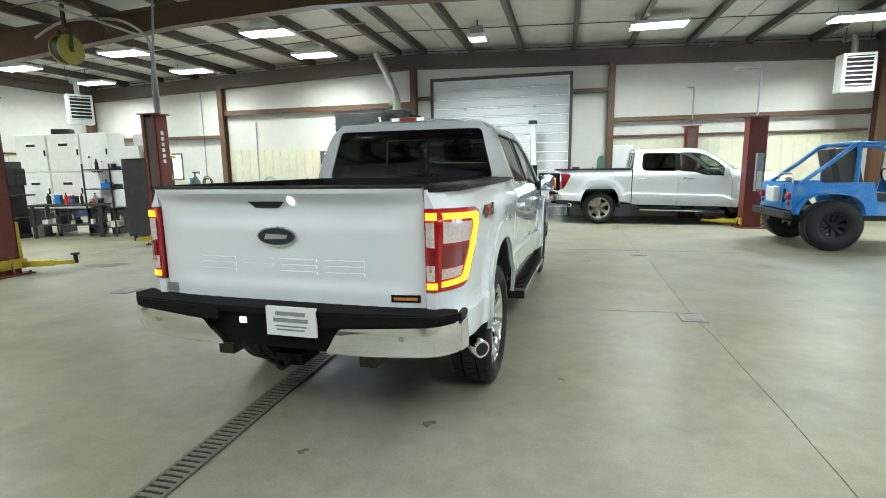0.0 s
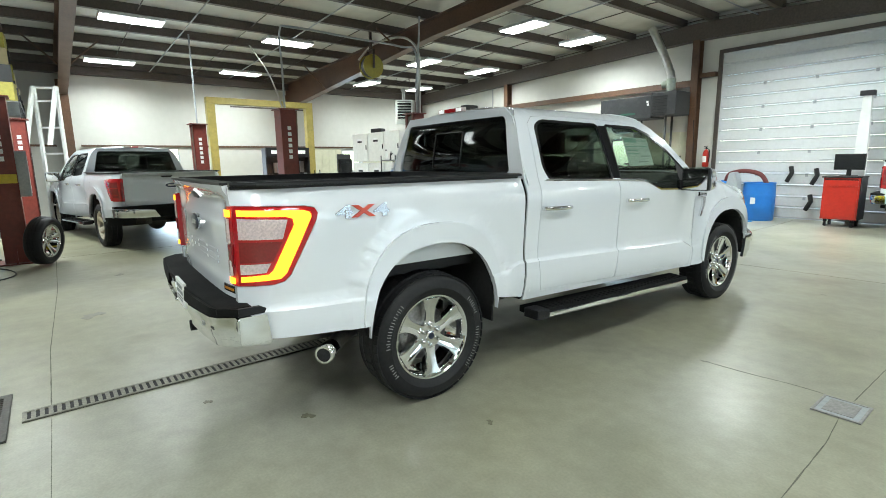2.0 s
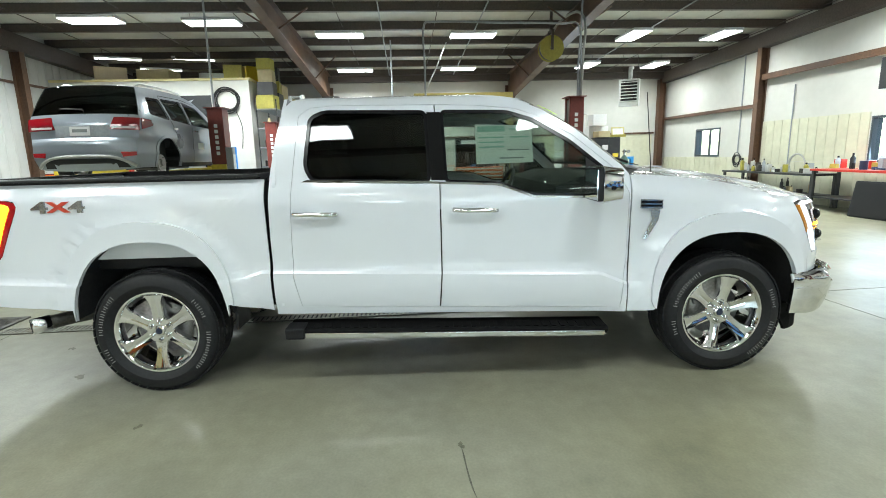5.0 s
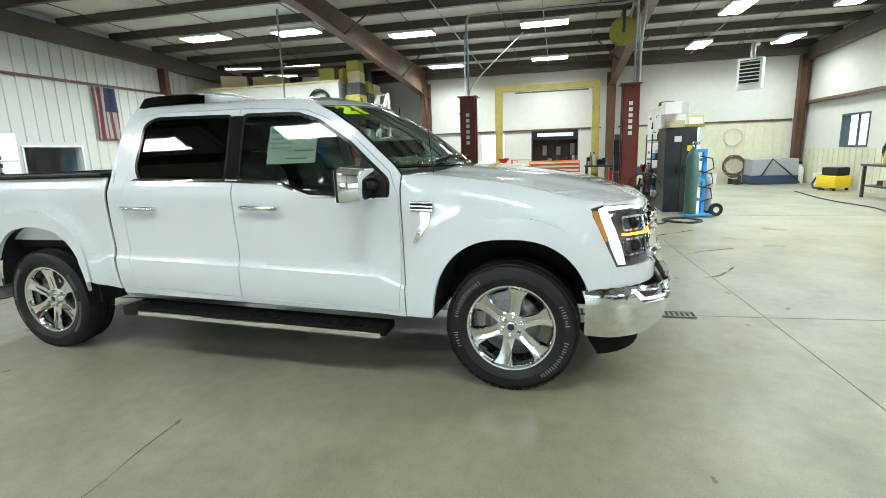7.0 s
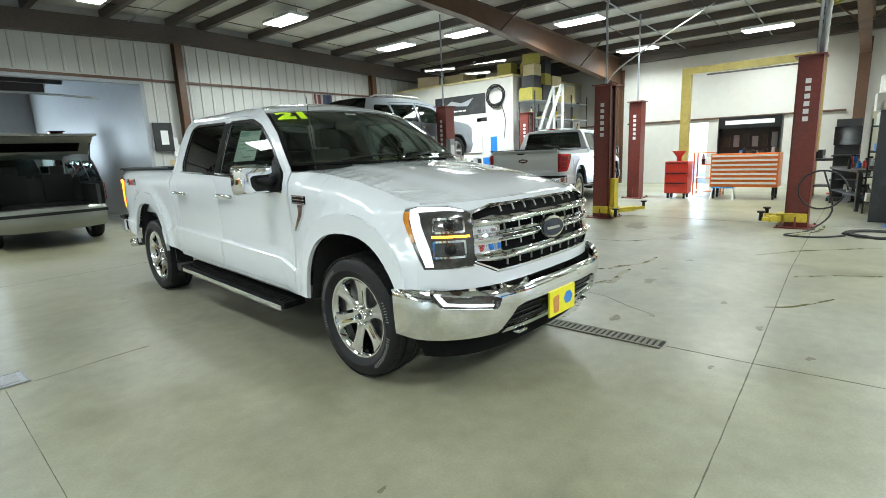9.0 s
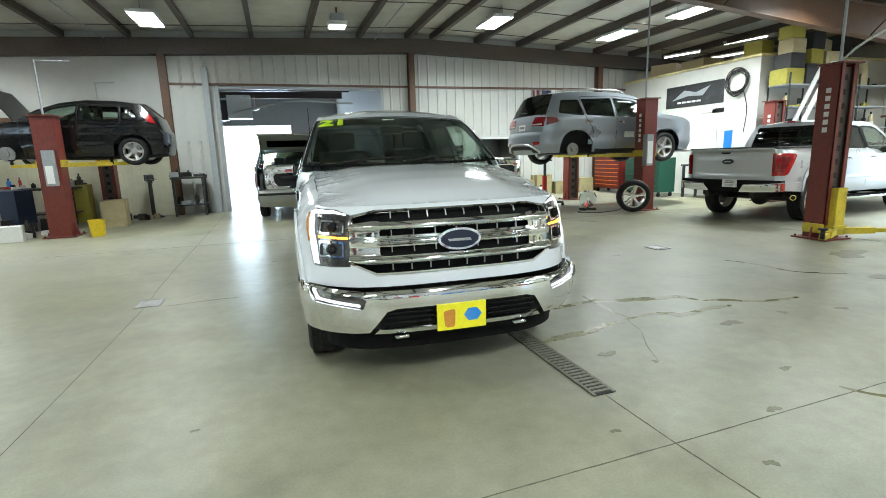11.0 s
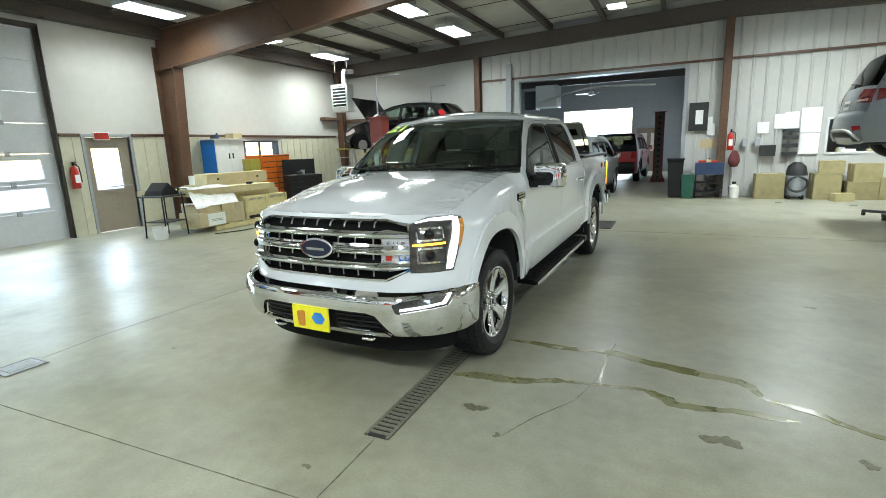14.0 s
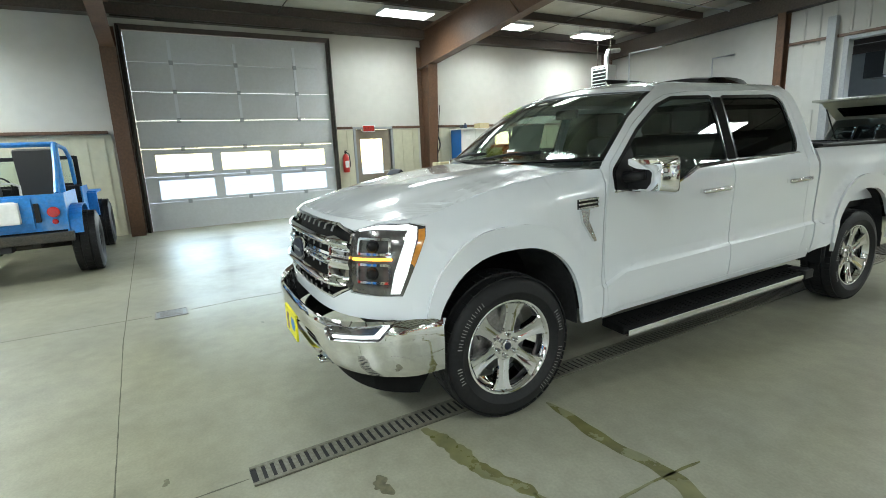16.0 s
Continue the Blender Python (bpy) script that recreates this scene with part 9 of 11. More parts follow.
def bench(x, y, turn, w, d, h, mat, label, shelf=True, legs="slate"):
    root = thing("workbench", label, "workbench", pose(x, y, 0, 0, 0, turn))
    part("worktop", boxes(((-w / 2, -d / 2, h - 0.05), (w / 2, d / 2, h))), M[mat], root, bevel=0.006)
    for cx in (-1, 1):
        for cy in (-1, 1):
            part("leg", boxes(((cx * (w / 2 - 0.06) - 0.03, cy * (d / 2 - 0.06) - 0.03, 0), (cx * (w / 2 - 0.06) + 0.03, cy * (d / 2 - 0.06) + 0.03, h - 0.05))), M[legs], root)
    if shelf:
        part("lower_shelf", boxes(((-w / 2 + 0.04, -d / 2 + 0.04, 0.28), (w / 2 - 0.04, d / 2 - 0.04, 0.31))), M[legs], root)
    return root


def bottle(x, y, z, r, h, mat, label, category="bottle"):
    root = thing("bottle", label, category, pose(x, y, z), "bottles and cans")
    bm = bmesh.new()
    lathe(bm, [(0, 0.0001), (0, r), (h * 0.68, r), (h * 0.82, r * 0.4), (h * 0.86, r * 0.38), (h * 0.86, 0.0001)], "z", 14)
    part("body", bm, M[mat], root, smooth=40)
    bm = bmesh.new()
    rod(bm, (0, 0, h * 0.86), (0, 0, h), r * 0.42, 10)
    part("cap", bm, M["black"], root)
    return root


def clutter(x0, x1, y0, y1, z, n, seed, hmax=0.25, mats=("black", "slate", "galvanised", "milk", "carton", "red_enamel", "navy", "iron", "plate_white")):
    """Small boxes, bottles, cans and tools spread over a bench or shelf."""
    rng = random.Random(seed)
    for k in range(n):
        x, y = rng.uniform(x0, x1), rng.uniform(y0, y1)
        mat = rng.choice(mats)
        kind = rng.random()
        h = rng.uniform(0.35, 1.0) * hmax
        if kind < 0.35:
            bottle(x, y, z, rng.uniform(0.03, 0.055), h, mat, "small bottle standing among the workshop clutter")
        elif kind < 0.65:
            a = rng.uniform(0.08, 0.22)
            solid("parts_box", mat, "small box of parts among the workshop clutter", "box", ((-a / 2, -a * 0.35, 0), (a / 2, a * 0.35, h * 0.7)), bevel=0.006, group="workshop clutter", m=pose(x, y, z, 0, 0, rng.uniform(-25, 25)))
        elif kind < 0.85:
            bm = bmesh.new()
            r = rng.uniform(0.04, 0.08)
            lathe(bm, [(0, 0.0001), (0, r), (h * 0.5, r), (h * 0.52, r * 1.05), (h * 0.54, r), (h * 0.54, 0.0001)], "z", 14)
            ob = tagged(mesh_object("tin", bm, M[mat], smooth=40), "dull tin standing among the workshop clutter", "tin", "workshop clutter")
            ob.matrix_basis = pose(x, y, z)
        else:
            bm = bmesh.new()
            L = rng.uniform(0.15, 0.35)
            tube(bm, [(-L / 2, 0, 0.02), (0, 0.03, 0.03), (L / 2, 0, 0.02)], 0.018, 6)
            box(bm, (L / 2 - 0.05, -0.03, 0.0), (L / 2 + 0.05, 0.03, 0.06))
            ob = tagged(mesh_object("hand_tool", bm, M[mat]), "hand tool lying among the workshop clutter", "tool", "workshop clutter")
            ob.matrix_basis = pose(x, y, z, 0, 0, rng.uniform(0, 180))


# -- east side --
pal = thing("pallet", "long low pallet of pale rough pine", "pallet", pose(6.20, 1.75, 0, 0, 0, -4))
for k in range(9):
    part("deck_board", boxes(((-0.62, -1.45 + 0.345 * k, 0.10), (0.62, -1.31 + 0.345 * k, 0.122))), M["pine"], pal, bevel=0.002)
for x in (-0.60, 0.0, 0.58):
    part("bearer", boxes(((x - 0.05, -1.45, 0.012), (x + 0.05, 1.45, 0.10))), M["pine"], pal, bevel=0.003)
for k in range(5):
    part("foot_board", boxes(((-0.62, -1.43 + 0.69 * k, 0.0), (0.62, -1.33 + 0.69 * k, 0.012))), M["pine"], pal)
for y, h in ((1.40, 0.50), (2.07, 0.50)):
    w = 0.64
    cr = thing("wooden_crate", "pale plywood crate with handle slots on a pallet", "crate", pose(6.02 - 0.04 * (y - 1.4), y, 0.123, 0, 0, -4), "crates on the pallet")
    part("box", boxes(((-0.35, -w / 2, 0), (0.35, w / 2, h))), M["pine"], cr, bevel=0.004)
    for z in (0.09, h - 0.10):
        part("batten", boxes(((-0.372, -w / 2, z), (-0.351, w / 2, z + 0.08))), M["pine"], cr, bevel=0.003)
    for y_ in (-w / 2, w / 2 - 0.06):
        part("corner_board", boxes(((-0.385, y_, 0.0), (-0.3725, y_ + 0.06, h))), M["pine"], cr, bevel=0.003)
    part("slot", boxes(((-0.356, -0.22, 0.01), (-0.3505, 0.22, 0.075))), M["liner_dark"], cr)
    for s in (-0.20, 0.02):
        part("stencil_bar", boxes(((-0.374, s, h - 0.075), (-0.3725, s + 0.16, h - 0.045))), M["ink_grey"], cr)
carton(6.02, 2.70, 0.123, 0.70, 0.56, 0.42, -4)
low = carton(5.95, 3.30, 0.123, 0.66, 0.62, 0.28, -3, label="flattish brown carton with a pale printed face")
part("printed_face", boxes(((-0.334, -0.30, 0.01), (-0.3305, 0.12, 0.26))), M["paper"], low)
for z in (0.10, 0.13):
    part("print_bar", boxes(((-0.336, -0.24, z), (-0.3345, 0.04, z + 0.012))), M["ink_grey"], low)
carton(5.98, 3.27, 0.404, 0.50, 0.56, 0.15, 2)
carton(6.12, 2.72, 0.544, 0.5, 0.5, 0.085, 3, label="thin flat brown carton between larger ones")
carton(6.22, 1.85, 0.63, 0.80, 1.30, 0.12, -5, label="long flat brown carton lying across crates")
carton(6.20, 2.50, 0.751, 0.85, 2.25, 0.14, -5, label="long flat brown carton lying across crates")
top_box = carton(6.45, 1.95, 0.892, 0.42, 1.68, 0.27, -4, label="long brown carton with two hand holes")
for y in (-0.55, 0.55):
    part("hand_hole", boxes(((-0.2135, y - 0.03, 0.13), (-0.2105, y + 0.03, 0.165))), M["liner_dark"], top_box)
solid("dropped_glove", "black", "black work glove lying on a carton", "glove", ((-0.07, -0.05, 0), (0.07, 0.05, 0.05)), bevel=0.02, m=pose(5.92, 1.95, 0.892, 0, 0, 25))
bm = bmesh.new()
rng = random.Random(7)
grid = [[bm.verts.new((5.70 + 0.11 * i + rng.uniform(-0.02, 0.02), 2.55 + 0.12 * j + rng.uniform(-0.02, 0.02), (0.90 if i > 1 else 0.90 - 0.20 * (2 - i)) + rng.uniform(0, 0.05))) for i in range(6)] for j in range(10)]
for a, b in zip(grid, grid[1:]):
    for i in range(5):
        bm.faces.new((a[i], a[i + 1], b[i + 1], b[i]))
thicken(bm, 0.004)
tagged(mesh_object("plastic_sheet", bm, M["clear_plastic"], smooth=60), "crumpled clear plastic film draped over cartons", "plastic film")
coil("cable", (5.62, 0.02, 0), 0.16, 4, "hose_grey", "messy coil of pale cable on the floor", wobble=0.3, thick=0.012, category="cable")
line("floor_cable", [(5.3, 3.6, 0.012), (5.05, 3.0, 0.012), (5.1, 2.2, 0.012), (5.2, 1.5, 0.012)], 0.011, "hose_black", "black cable lying along the pallet", "cable")
solid("hand_brush", "black", "black brush lying beside the pallet", "brush", ((-0.14, -0.05, 0), (0.14, 0.05, 0.06)), m=pose(5.35, 1.8, 0, 0, 0, 60))
root = thing("parts_stand", "black steel stand with a folded dark cover", "stand", pose(6.15, 4.0, 0, 0, 0, 10))
for cx in (-0.25, 0.25):
    for cy in (-0.28, 0.28):
        bm = bmesh.new()
        rod(bm, (cx, cy, 0), (cx * 0.9, cy * 0.9, 0.86), 0.014, 8)
        part("leg", bm, M["black"], root)
part("tray", boxes(((-0.30, -0.33, 0.80), (0.30, 0.33, 0.83)), ((-0.24, -0.26, 0.3), (0.24, 0.26, 0.32))), M["slate"], root)
bm = bmesh.new()
prism(bm, [(-0.24, 0.83), (0.26, 0.83), (0.20, 0.92), (0.02, 1.08), (-0.18, 0.90)], "x", -0.2, 0.2)
part("folded_cover", bm, M["black"], root, "folded black cover", bevel=0.02)
bucket(5.9, 4.32, 0, 0.14, 0.25)
clutter(5.9, 6.6, 3.6, 4.3, 0.835, 5, 3, 0.15)
# wall cabinets, tool chest and desk
cab = cabinet(7.83, 0.92, -90, 0.92, 0.5, 1.12, 1.96, "cabinet_white", "white steel wall cabinet with a blue side")
part("blue_side", boxes(((-0.472, -0.25, 1.12), (-0.462, 0.25, 1.96))), M["drum_blue"], cab, "bright blue end panel")
part("cover_board", boxes(((-0.54, -0.32, 1.962), (0.54, 0.25, 1.985))), M["cabinet_white"], cab)
carton(7.8, 0.55, 1.986, 0.3, 0.3, 0.14, 0, "carton", "small carton lying on top of a cabinet")
clutter(7.7, 7.95, 0.9, 1.2, 1.986, 3, 5, 0.16)
tc = tool_chest(7.45, -0.25, -90, 1.10, 0.6, 0.14, 1.53, "orange", "tall orange drawer tool chest on castors", 9, 2, "slate")
carton(7.3, 0.50, 1.02, 0.3, 0.35, 0.42, 0, "olive", "dull yellow box beside the orange tool chest")
bench(7.3, 0.54, 90, 0.45, 0.5, 1.02, "slate", "small black stand beside the tool chest")
tc = tool_chest(6.5, -0.55, -118, 0.95, 0.5, 0.14, 0.95, "black", "black tool trolley with a raised lid", 5, 1, "black")
bm = bmesh.new()
box(bm, (-0.47, 0.22, 0.955), (0.47, 0.25, 1.38))
part("raised_lid", bm, M["black"], tc, "raised black lid", bevel=0.006)
clutter(6.4, 6.6, -0.75, -0.4, 0.955, 4, 11, 0.2, ("iron", "navy", "black", "galvanised"))
bench(6.1, -3.95, 0, 2.6, 0.8, 0.92, "iron", "dark oily bench under tools and parts")
clutter(4.9, 7.3, -4.25, -3.65, 0.925, 22, 21, 0.32, ("iron", "black", "red_enamel", "galvanised", "drum_blue", "orange", "milk"))
tool_chest(5.95, -3.15, -20, 0.75, 0.5, 0.14, 0.92, "navy", "dark blue drawer cart with bright pulls", 5)
lad = thing("step_ladder", "grey aluminium step ladder standing open", "step ladder", pose(6.0, -2.0, 0, 0, 0, 15))
for k in (-1, 1):
    bm = bmesh.new()
    prism(bm, [(-0.45, 0.0), (-0.37, 0.0), (0.04, 1.62), (-0.04, 1.62)], "x", k * 0.25 - 0.015, k * 0.25 + 0.015)
    part("rail", bm, M["alloy_silver"], lad)
    bm = bmesh.new()
    prism(bm, [(0.42, 0.0), (0.37, 0.0), (0.02, 1.58), (0.06, 1.58)], "x", k * 0.22 - 0.012, k * 0.22 + 0.012)
    part("back_rail", bm, M["alloy_silver"], lad)
for i in range(5):
    z = 0.28 + 0.27 * i
    y = -0.41 + 0.41 * z / 1.62
    part("tread", boxes(((-0.24, y - 0.04, z), (0.24, y + 0.05, z + 0.022))), M["alloy_silver"], lad)
part("top_cap", boxes(((-0.28, -0.10, 1.60), (0.28, 0.12, 1.64))), M["olive"], lad, "yellow top cap", bevel=0.01)
carton(5.15, -1.05, 0, 0.42, 0.36, 0.30, 15, "plate_white", "white carton standing on the floor")
carton(5.75, -1.25, 0, 0.36, 0.30, 0.22, -10)
carton(3.75, -2.7, 0, 0.5, 0.5, 0.62, 5)
clutter(4.9, 6.1, -1.75, -1.35, 0.0, 12, 35, 0.3, ("black", "iron", "slate", "iron", "milk"))
clutter(4.7, 6.5, -2.9, -2.0, 0.0, 14, 33, 0.5, ("black", "iron", "slate", "navy", "red_enamel", "carton"))
bucket(3.66, -1.05, 0, 0.15, 0.33, "yellow", "bright yellow oil bucket on the floor")
clutter(4.6, 6.3, -2.4, -1.3, 0.0, 16, 31, 0.28, ("iron", "black", "slate", "milk", "galvanised", "carton"))
carton(5.0, -4.35, 0, 0.6, 0.4, 0.95, 0, "olive", "dull yellow steel box standing by the wall")
clutter(4.75, 5.2, -4.5, -4.25, 0.951, 5, 41, 0.3, ("iron", "black", "slate", "navy"))
vise = thing("vise_stand", "dark grey vise on a steel pedestal", "vise", pose(3.3, -4.3, 0, 0, 0, 20))
part("foot", boxes(((-0.22, -0.22, 0.0), (0.22, 0.22, 0.03))), M["iron"], vise, bevel=0.006)
bm = bmesh.new()
rod(bm, (0, 0, 0.03), (0, 0, 0.92), 0.05, 12)
part("pedestal", bm, M["iron"], vise)
part("jaw", boxes(((-0.10, -0.17, 0.98), (0.10, -0.08, 1.14)), ((-0.09, 0.0, 0.98), (0.09, 0.16, 1.13)), ((-0.05, -0.16, 0.92), (0.05, 0.15, 0.99))), M["slate"], vise, bevel=0.01)
bm = bmesh.new()
rod(bm, (0, 0.16, 1.03), (0, 0.34, 1.03), 0.016, 8)
rod(bm, (-0.13, 0.33, 1.03), (0.13, 0.33, 1.03), 0.009, 8)
part("screw_handle", bm, M["badge_metal"], vise)
bench(2.35, -4.35, 0, 0.85, 0.55, 1.05, "iron", "dark steel stand loaded with parts", True)
clutter(2.0, 2.7, -4.5, -4.2, 1.055, 9, 43, 0.22, ("iron", "slate", "galvanised", "black"))
clutter(2.0, 2.7, -4.5, -4.2, 0.31, 6, 45, 0.35, ("iron", "black", "galvanised", "carton"))
clutter(2.9, 4.0, -4.3, -3.7, 0.0, 10, 47, 0.25, ("iron", "black", "slate", "carton"))
heater(6.85, -3.2, 2.80, 0.62, 0.36, 0.85, 180)
heater(6.9, 14.35, 3.12, 0.68, 0.38, 0.88, 0)
heater(-14.6, 12.9, 3.0, 0.66, 0.36, 0.90, 60)
extinguisher(8.06, 4.49, 1.0, -90)
sg = thing("exit_sign", "red EXIT sign in a white frame over the door", "sign", pose(8.135, 3.80, 2.06, 0, 0, -90))
part("plate", boxes(((-0.17, -0.012, -0.085), (0.17, 0.012, 0.085))), M["plate_white"], sg, bevel=0.004)
part("face", boxes(((-0.15, -0.016, -0.068), (0.15, -0.0125, 0.068))), M["red_enamel"], sg)
words("EXIT", 0.11, 0.001, M["dark_red"], sg, pose(0, -0.0185, 0, 90, 0, 0))
line("wall_hose", [(8.14, 1.85, 2.0), (8.0, 1.8, 1.6), (7.95, 1.95, 1.2), (7.9, 1.75, 0.9), (7.9, 1.9, 0.01)], 0.02, "hose_black", "black hose hanging on the wall")
for k in range(5):
    carton(7.7 - 0.05 * k, 2.0 + 0.18 * (k % 2), 0.22 * k, 0.35, 0.4, 0.22, 5 * k, ("carton", "milk", "slate")[k % 3], "small box in a pile beside the wall")

# -- north side --
fur = thing("furnace", "long black waste-oil furnace on steel legs", "furnace", pose(-5.4, 14.75, 0))
part("casing", boxes(((-1.25, -0.36, 2.55), (0.30, 0.36, 3.15))), M["slate"], fur, bevel=0.02)
fan = part("outlet_box", boxes(((0.31, -0.38, 2.60), (0.98, 0.36, 3.20))), M["slate"], fur, bevel=0.015)
for k in range(6):
    part("louvre", boxes(((0.36, -0.41, 2.66 + 0.085 * k), (0.74, -0.381, 2.675 + 0.085 * k))), M["black"], fan)
part("lettering_bar", boxes(((-0.62, -0.364, 2.68), (-0.15, -0.361, 2.73))), M["dark_green"], fur)
for x in (-0.95, 0.22):
    part("notice", boxes(((0.16 + (x > 0) * 0.02, -0.364, 2.95 - (x > 0) * 0.07), (0.22 + (x > 0) * 0.02, -0.361, 3.01 - (x > 0) * 0.07))), M["plate_white"], fur)
bm = bmesh.new()
lathe(bm, [(-0.95, 0.0001), (-0.95, 0.18), (-0.40, 0.18), (-0.40, 0.0001)], "x", 20, (0, -0.05, 2.40))
part("blower", bm, M["black"], fur, smooth=40)
bm = bmesh.new()
for z in (2.75, 2.9):
    rod(bm, (-1.42, -0.1, z), (-1.25, -0.1, z), 0.05, 10)
part("burner_fittings", bm, M["galv_duct"], fur, smooth=40)
for x, y in ((-0.28, 0.2), (-0.22, -0.25), (0.60, 0.2), (0.66, -0.25)):
    bm = bmesh.new()
    rod(bm, (x, y, 0), (x, y, 2.6), 0.03, 8)
    part("leg", bm, M["slate"], fur)
bm = bmesh.new()
rod(bm, (0.62, 0, 3.2), (0.62, 0, 3.55), 0.12, 16)
rod(bm, (0.62, 0, 3.42), (0.40, -0.02, 3.42), 0.09, 14)
part("flue_collar", bm, M["pipe_green"], fur, smooth=40)
bm = bmesh.new()
tube(bm, [(0.62, 0, 3.55), (0.60, 0, 3.7), (0.38, 0.0, 4.2), (0.0, 0.02, 4.92)], 0.10, 14)
part("flue_pipe", bm, M["galv_duct"], fur, smooth=40)
drum(-2.50, 14.85, 0.34, 0.88, "drum_blue", "open bright blue plastic drum with a paper label")
drum(-3.45, 14.95, 0.33, 0.90, "drum_blue", "open bright blue plastic drum", True)
drum(-4.05, 14.75, 0.30, 0.86, "black", "black steel drum beside blue drums", False)
line("red_hose", [(-3.25, 14.8, 0.85), (-3.15, 14.75, 1.08), (-2.8, 14.7, 1.16), (-2.45, 14.7, 1.08), (-2.3, 14.72, 0.85)], 0.05, "flag_red", "red hose arched between two drums", n=10)
bm = bmesh.new()
prism(bm, [(-0.16, 0.0), (0.16, 0.0), (0.13, 0.9), (0.05, 1.15), (-0.08, 1.12), (-0.14, 0.8)], "y", -0.14, 0.14)
tagged(mesh_object("covered_machine", bm, M["galvanised"], 0.05, 50), "grey fabric-covered machine between two drums", "machine").matrix_basis = pose(-2.98, 14.6, 0)
coil("rope", (-2.55, 14.25, 0), 0.12, 3, "cart_blue", "blue rope lying on the floor", wobble=0.3, thick=0.01, category="rope")
tc = tool_chest(-0.86, 14.75, 0, 0.62, 0.5, 0.16, 1.03, "red_enamel", "red diagnostic cart with a black monitor", 1, 1, "black")
part("top_drawer", boxes(((-0.28, -0.285, 0.86), (0.28, -0.269, 0.98))), M["red_enamel"], tc, bevel=0.004)
part("side_panel", boxes(((0.311, -0.25, 0.16), (0.325, 0.25, 1.03))), M["black"], tc)
part("tray", boxes(((-0.34, -0.28, 1.032), (0.34, 0.26, 1.06))), M["black"], tc, bevel=0.008)
mon = part("monitor", boxes(((-0.22, -0.02, 1.19), (0.30, 0.02, 1.52)), ((0.0, 0.0, 1.06), (0.08, 0.03, 1.2)), ((-0.1, -0.06, 1.06), (0.18, 0.1, 1.075))), M["black"], tc, "black flat monitor", bevel=0.006)
part("screen", boxes(((-0.205, -0.024, 1.21), (0.285, -0.0205, 1.505))), M["screen"], mon)
pole = thing("alignment_pole", "tall white sensor post with a black head", "post", pose(-0.72, 15.05, 0))
bm = bmesh.new()
prism(bm, [(-0.12, 0.0), (0.12, 0.0), (0.10, 1.9), (0.07, 2.70), (-0.07, 2.70), (-0.10, 1.9)], "y", -0.06, 0.06)
part("mast", bm, M["cabinet_white"], pole, bevel=0.01)
part("head", boxes(((-0.12, -0.10, 2.70), (0.12, 0.06, 2.80))), M["black"], pole, bevel=0.01)
for x, z in ((-1.55, 0.95), (-1.62, 0.35), (-2.05, 1.0)):
    bm = bmesh.new()
    tube(bm, [(x, 15.36, z + 0.25), (x + 0.04, 15.32, z + 0.1), (x, 15.3, z), (x - 0.05, 15.32, z - 0.1)], 0.05, 8)
    tagged(mesh_object("work_glove", bm, M["black"], smooth=50), "black bag hung on the overhead door", "bag")
extinguisher(-4.02, 15.35, 1.25, 0)
bench(-6.9, 14.85, 0, 2.6, 0.75, 0.95, "red_enamel", "long bench with a red top under the window")
clutter(-8.1, -5.7, 14.6, 15.15, 0.955, 24, 51, 0.35, ("red_enamel", "black", "galvanised", "navy", "milk", "olive"))
for i, (x, h) in enumerate(((-6.75, 0.62), (-5.1, 0.5), (-4.75, 0.6), (-6.3, 0.35))):
    bm = bmesh.new()
    rod(bm, (x, 15.1, 0.95), (x + 0.12, 15.2, 0.95 + h), 0.02, 8)
    tagged(mesh_object("pry_bar", bm, M["black"]), "dark bar standing among tools on the bench", "bar")
solid("engine_cover", "black", "large black plastic cover leaning on a bench", "cover", ((-0.42, -0.05, 0), (0.42, 0.05, 0.75)), bevel=0.04, m=pose(-6.35, 14.25, 0.0, -10, 0, 4))
cart = thing("welder_cart", "red welding machine on a low cart", "welder", pose(-5.25, 14.15, 0))
part("case", boxes(((-0.25, -0.3, 0.14), (0.25, 0.3, 0.62))), M["red_enamel"], cart, bevel=0.02)
part("top_bar", boxes(((-0.02, -0.2, 0.70), (0.02, 0.2, 0.73)), ((-0.02, -0.2, 0.62), (0.02, -0.17, 0.72)), ((-0.02, 0.17, 0.62), (0.02, 0.2, 0.72))), M["black"], cart)
for cx in (-0.2, 0.2):
    for cy in (-0.22, 0.22):
        bm = bmesh.new()
        rod(bm, (cx - 0.02, cy, 0.07), (cx + 0.02, cy, 0.07), 0.07, 14)
        part("wheel", bm, M["black"], cart)
rack = bench(-9.9, 14.9, 0, 3.4, 0.7, 0.82, "slate", "low steel rack loaded with parts along the wall")
clutter(-11.5, -8.3, 14.6, 15.2, 0.825, 34, 61, 0.38, ("iron", "galvanised", "milk", "olive", "hose_grey", "slate", "hose_grey"))
clutter(-11.4, -8.4, 14.65, 15.15, 0.31, 14, 63, 0.38, ("iron", "galvanised", "carton", "slate"))
coil("wall_hose", (-9.6, 15.25, 1.0), 0.28, 2, "hose_grey", "pale hose loop standing on a rack", "y", 0.02)
line("wall_conduit", [(-10.1, 15.42, 3.1), (-10.1, 15.42, 2.0), (-10.1, 15.42, 1.0)], 0.018, "galvanised", "thin grey conduit down the wall", "conduit")
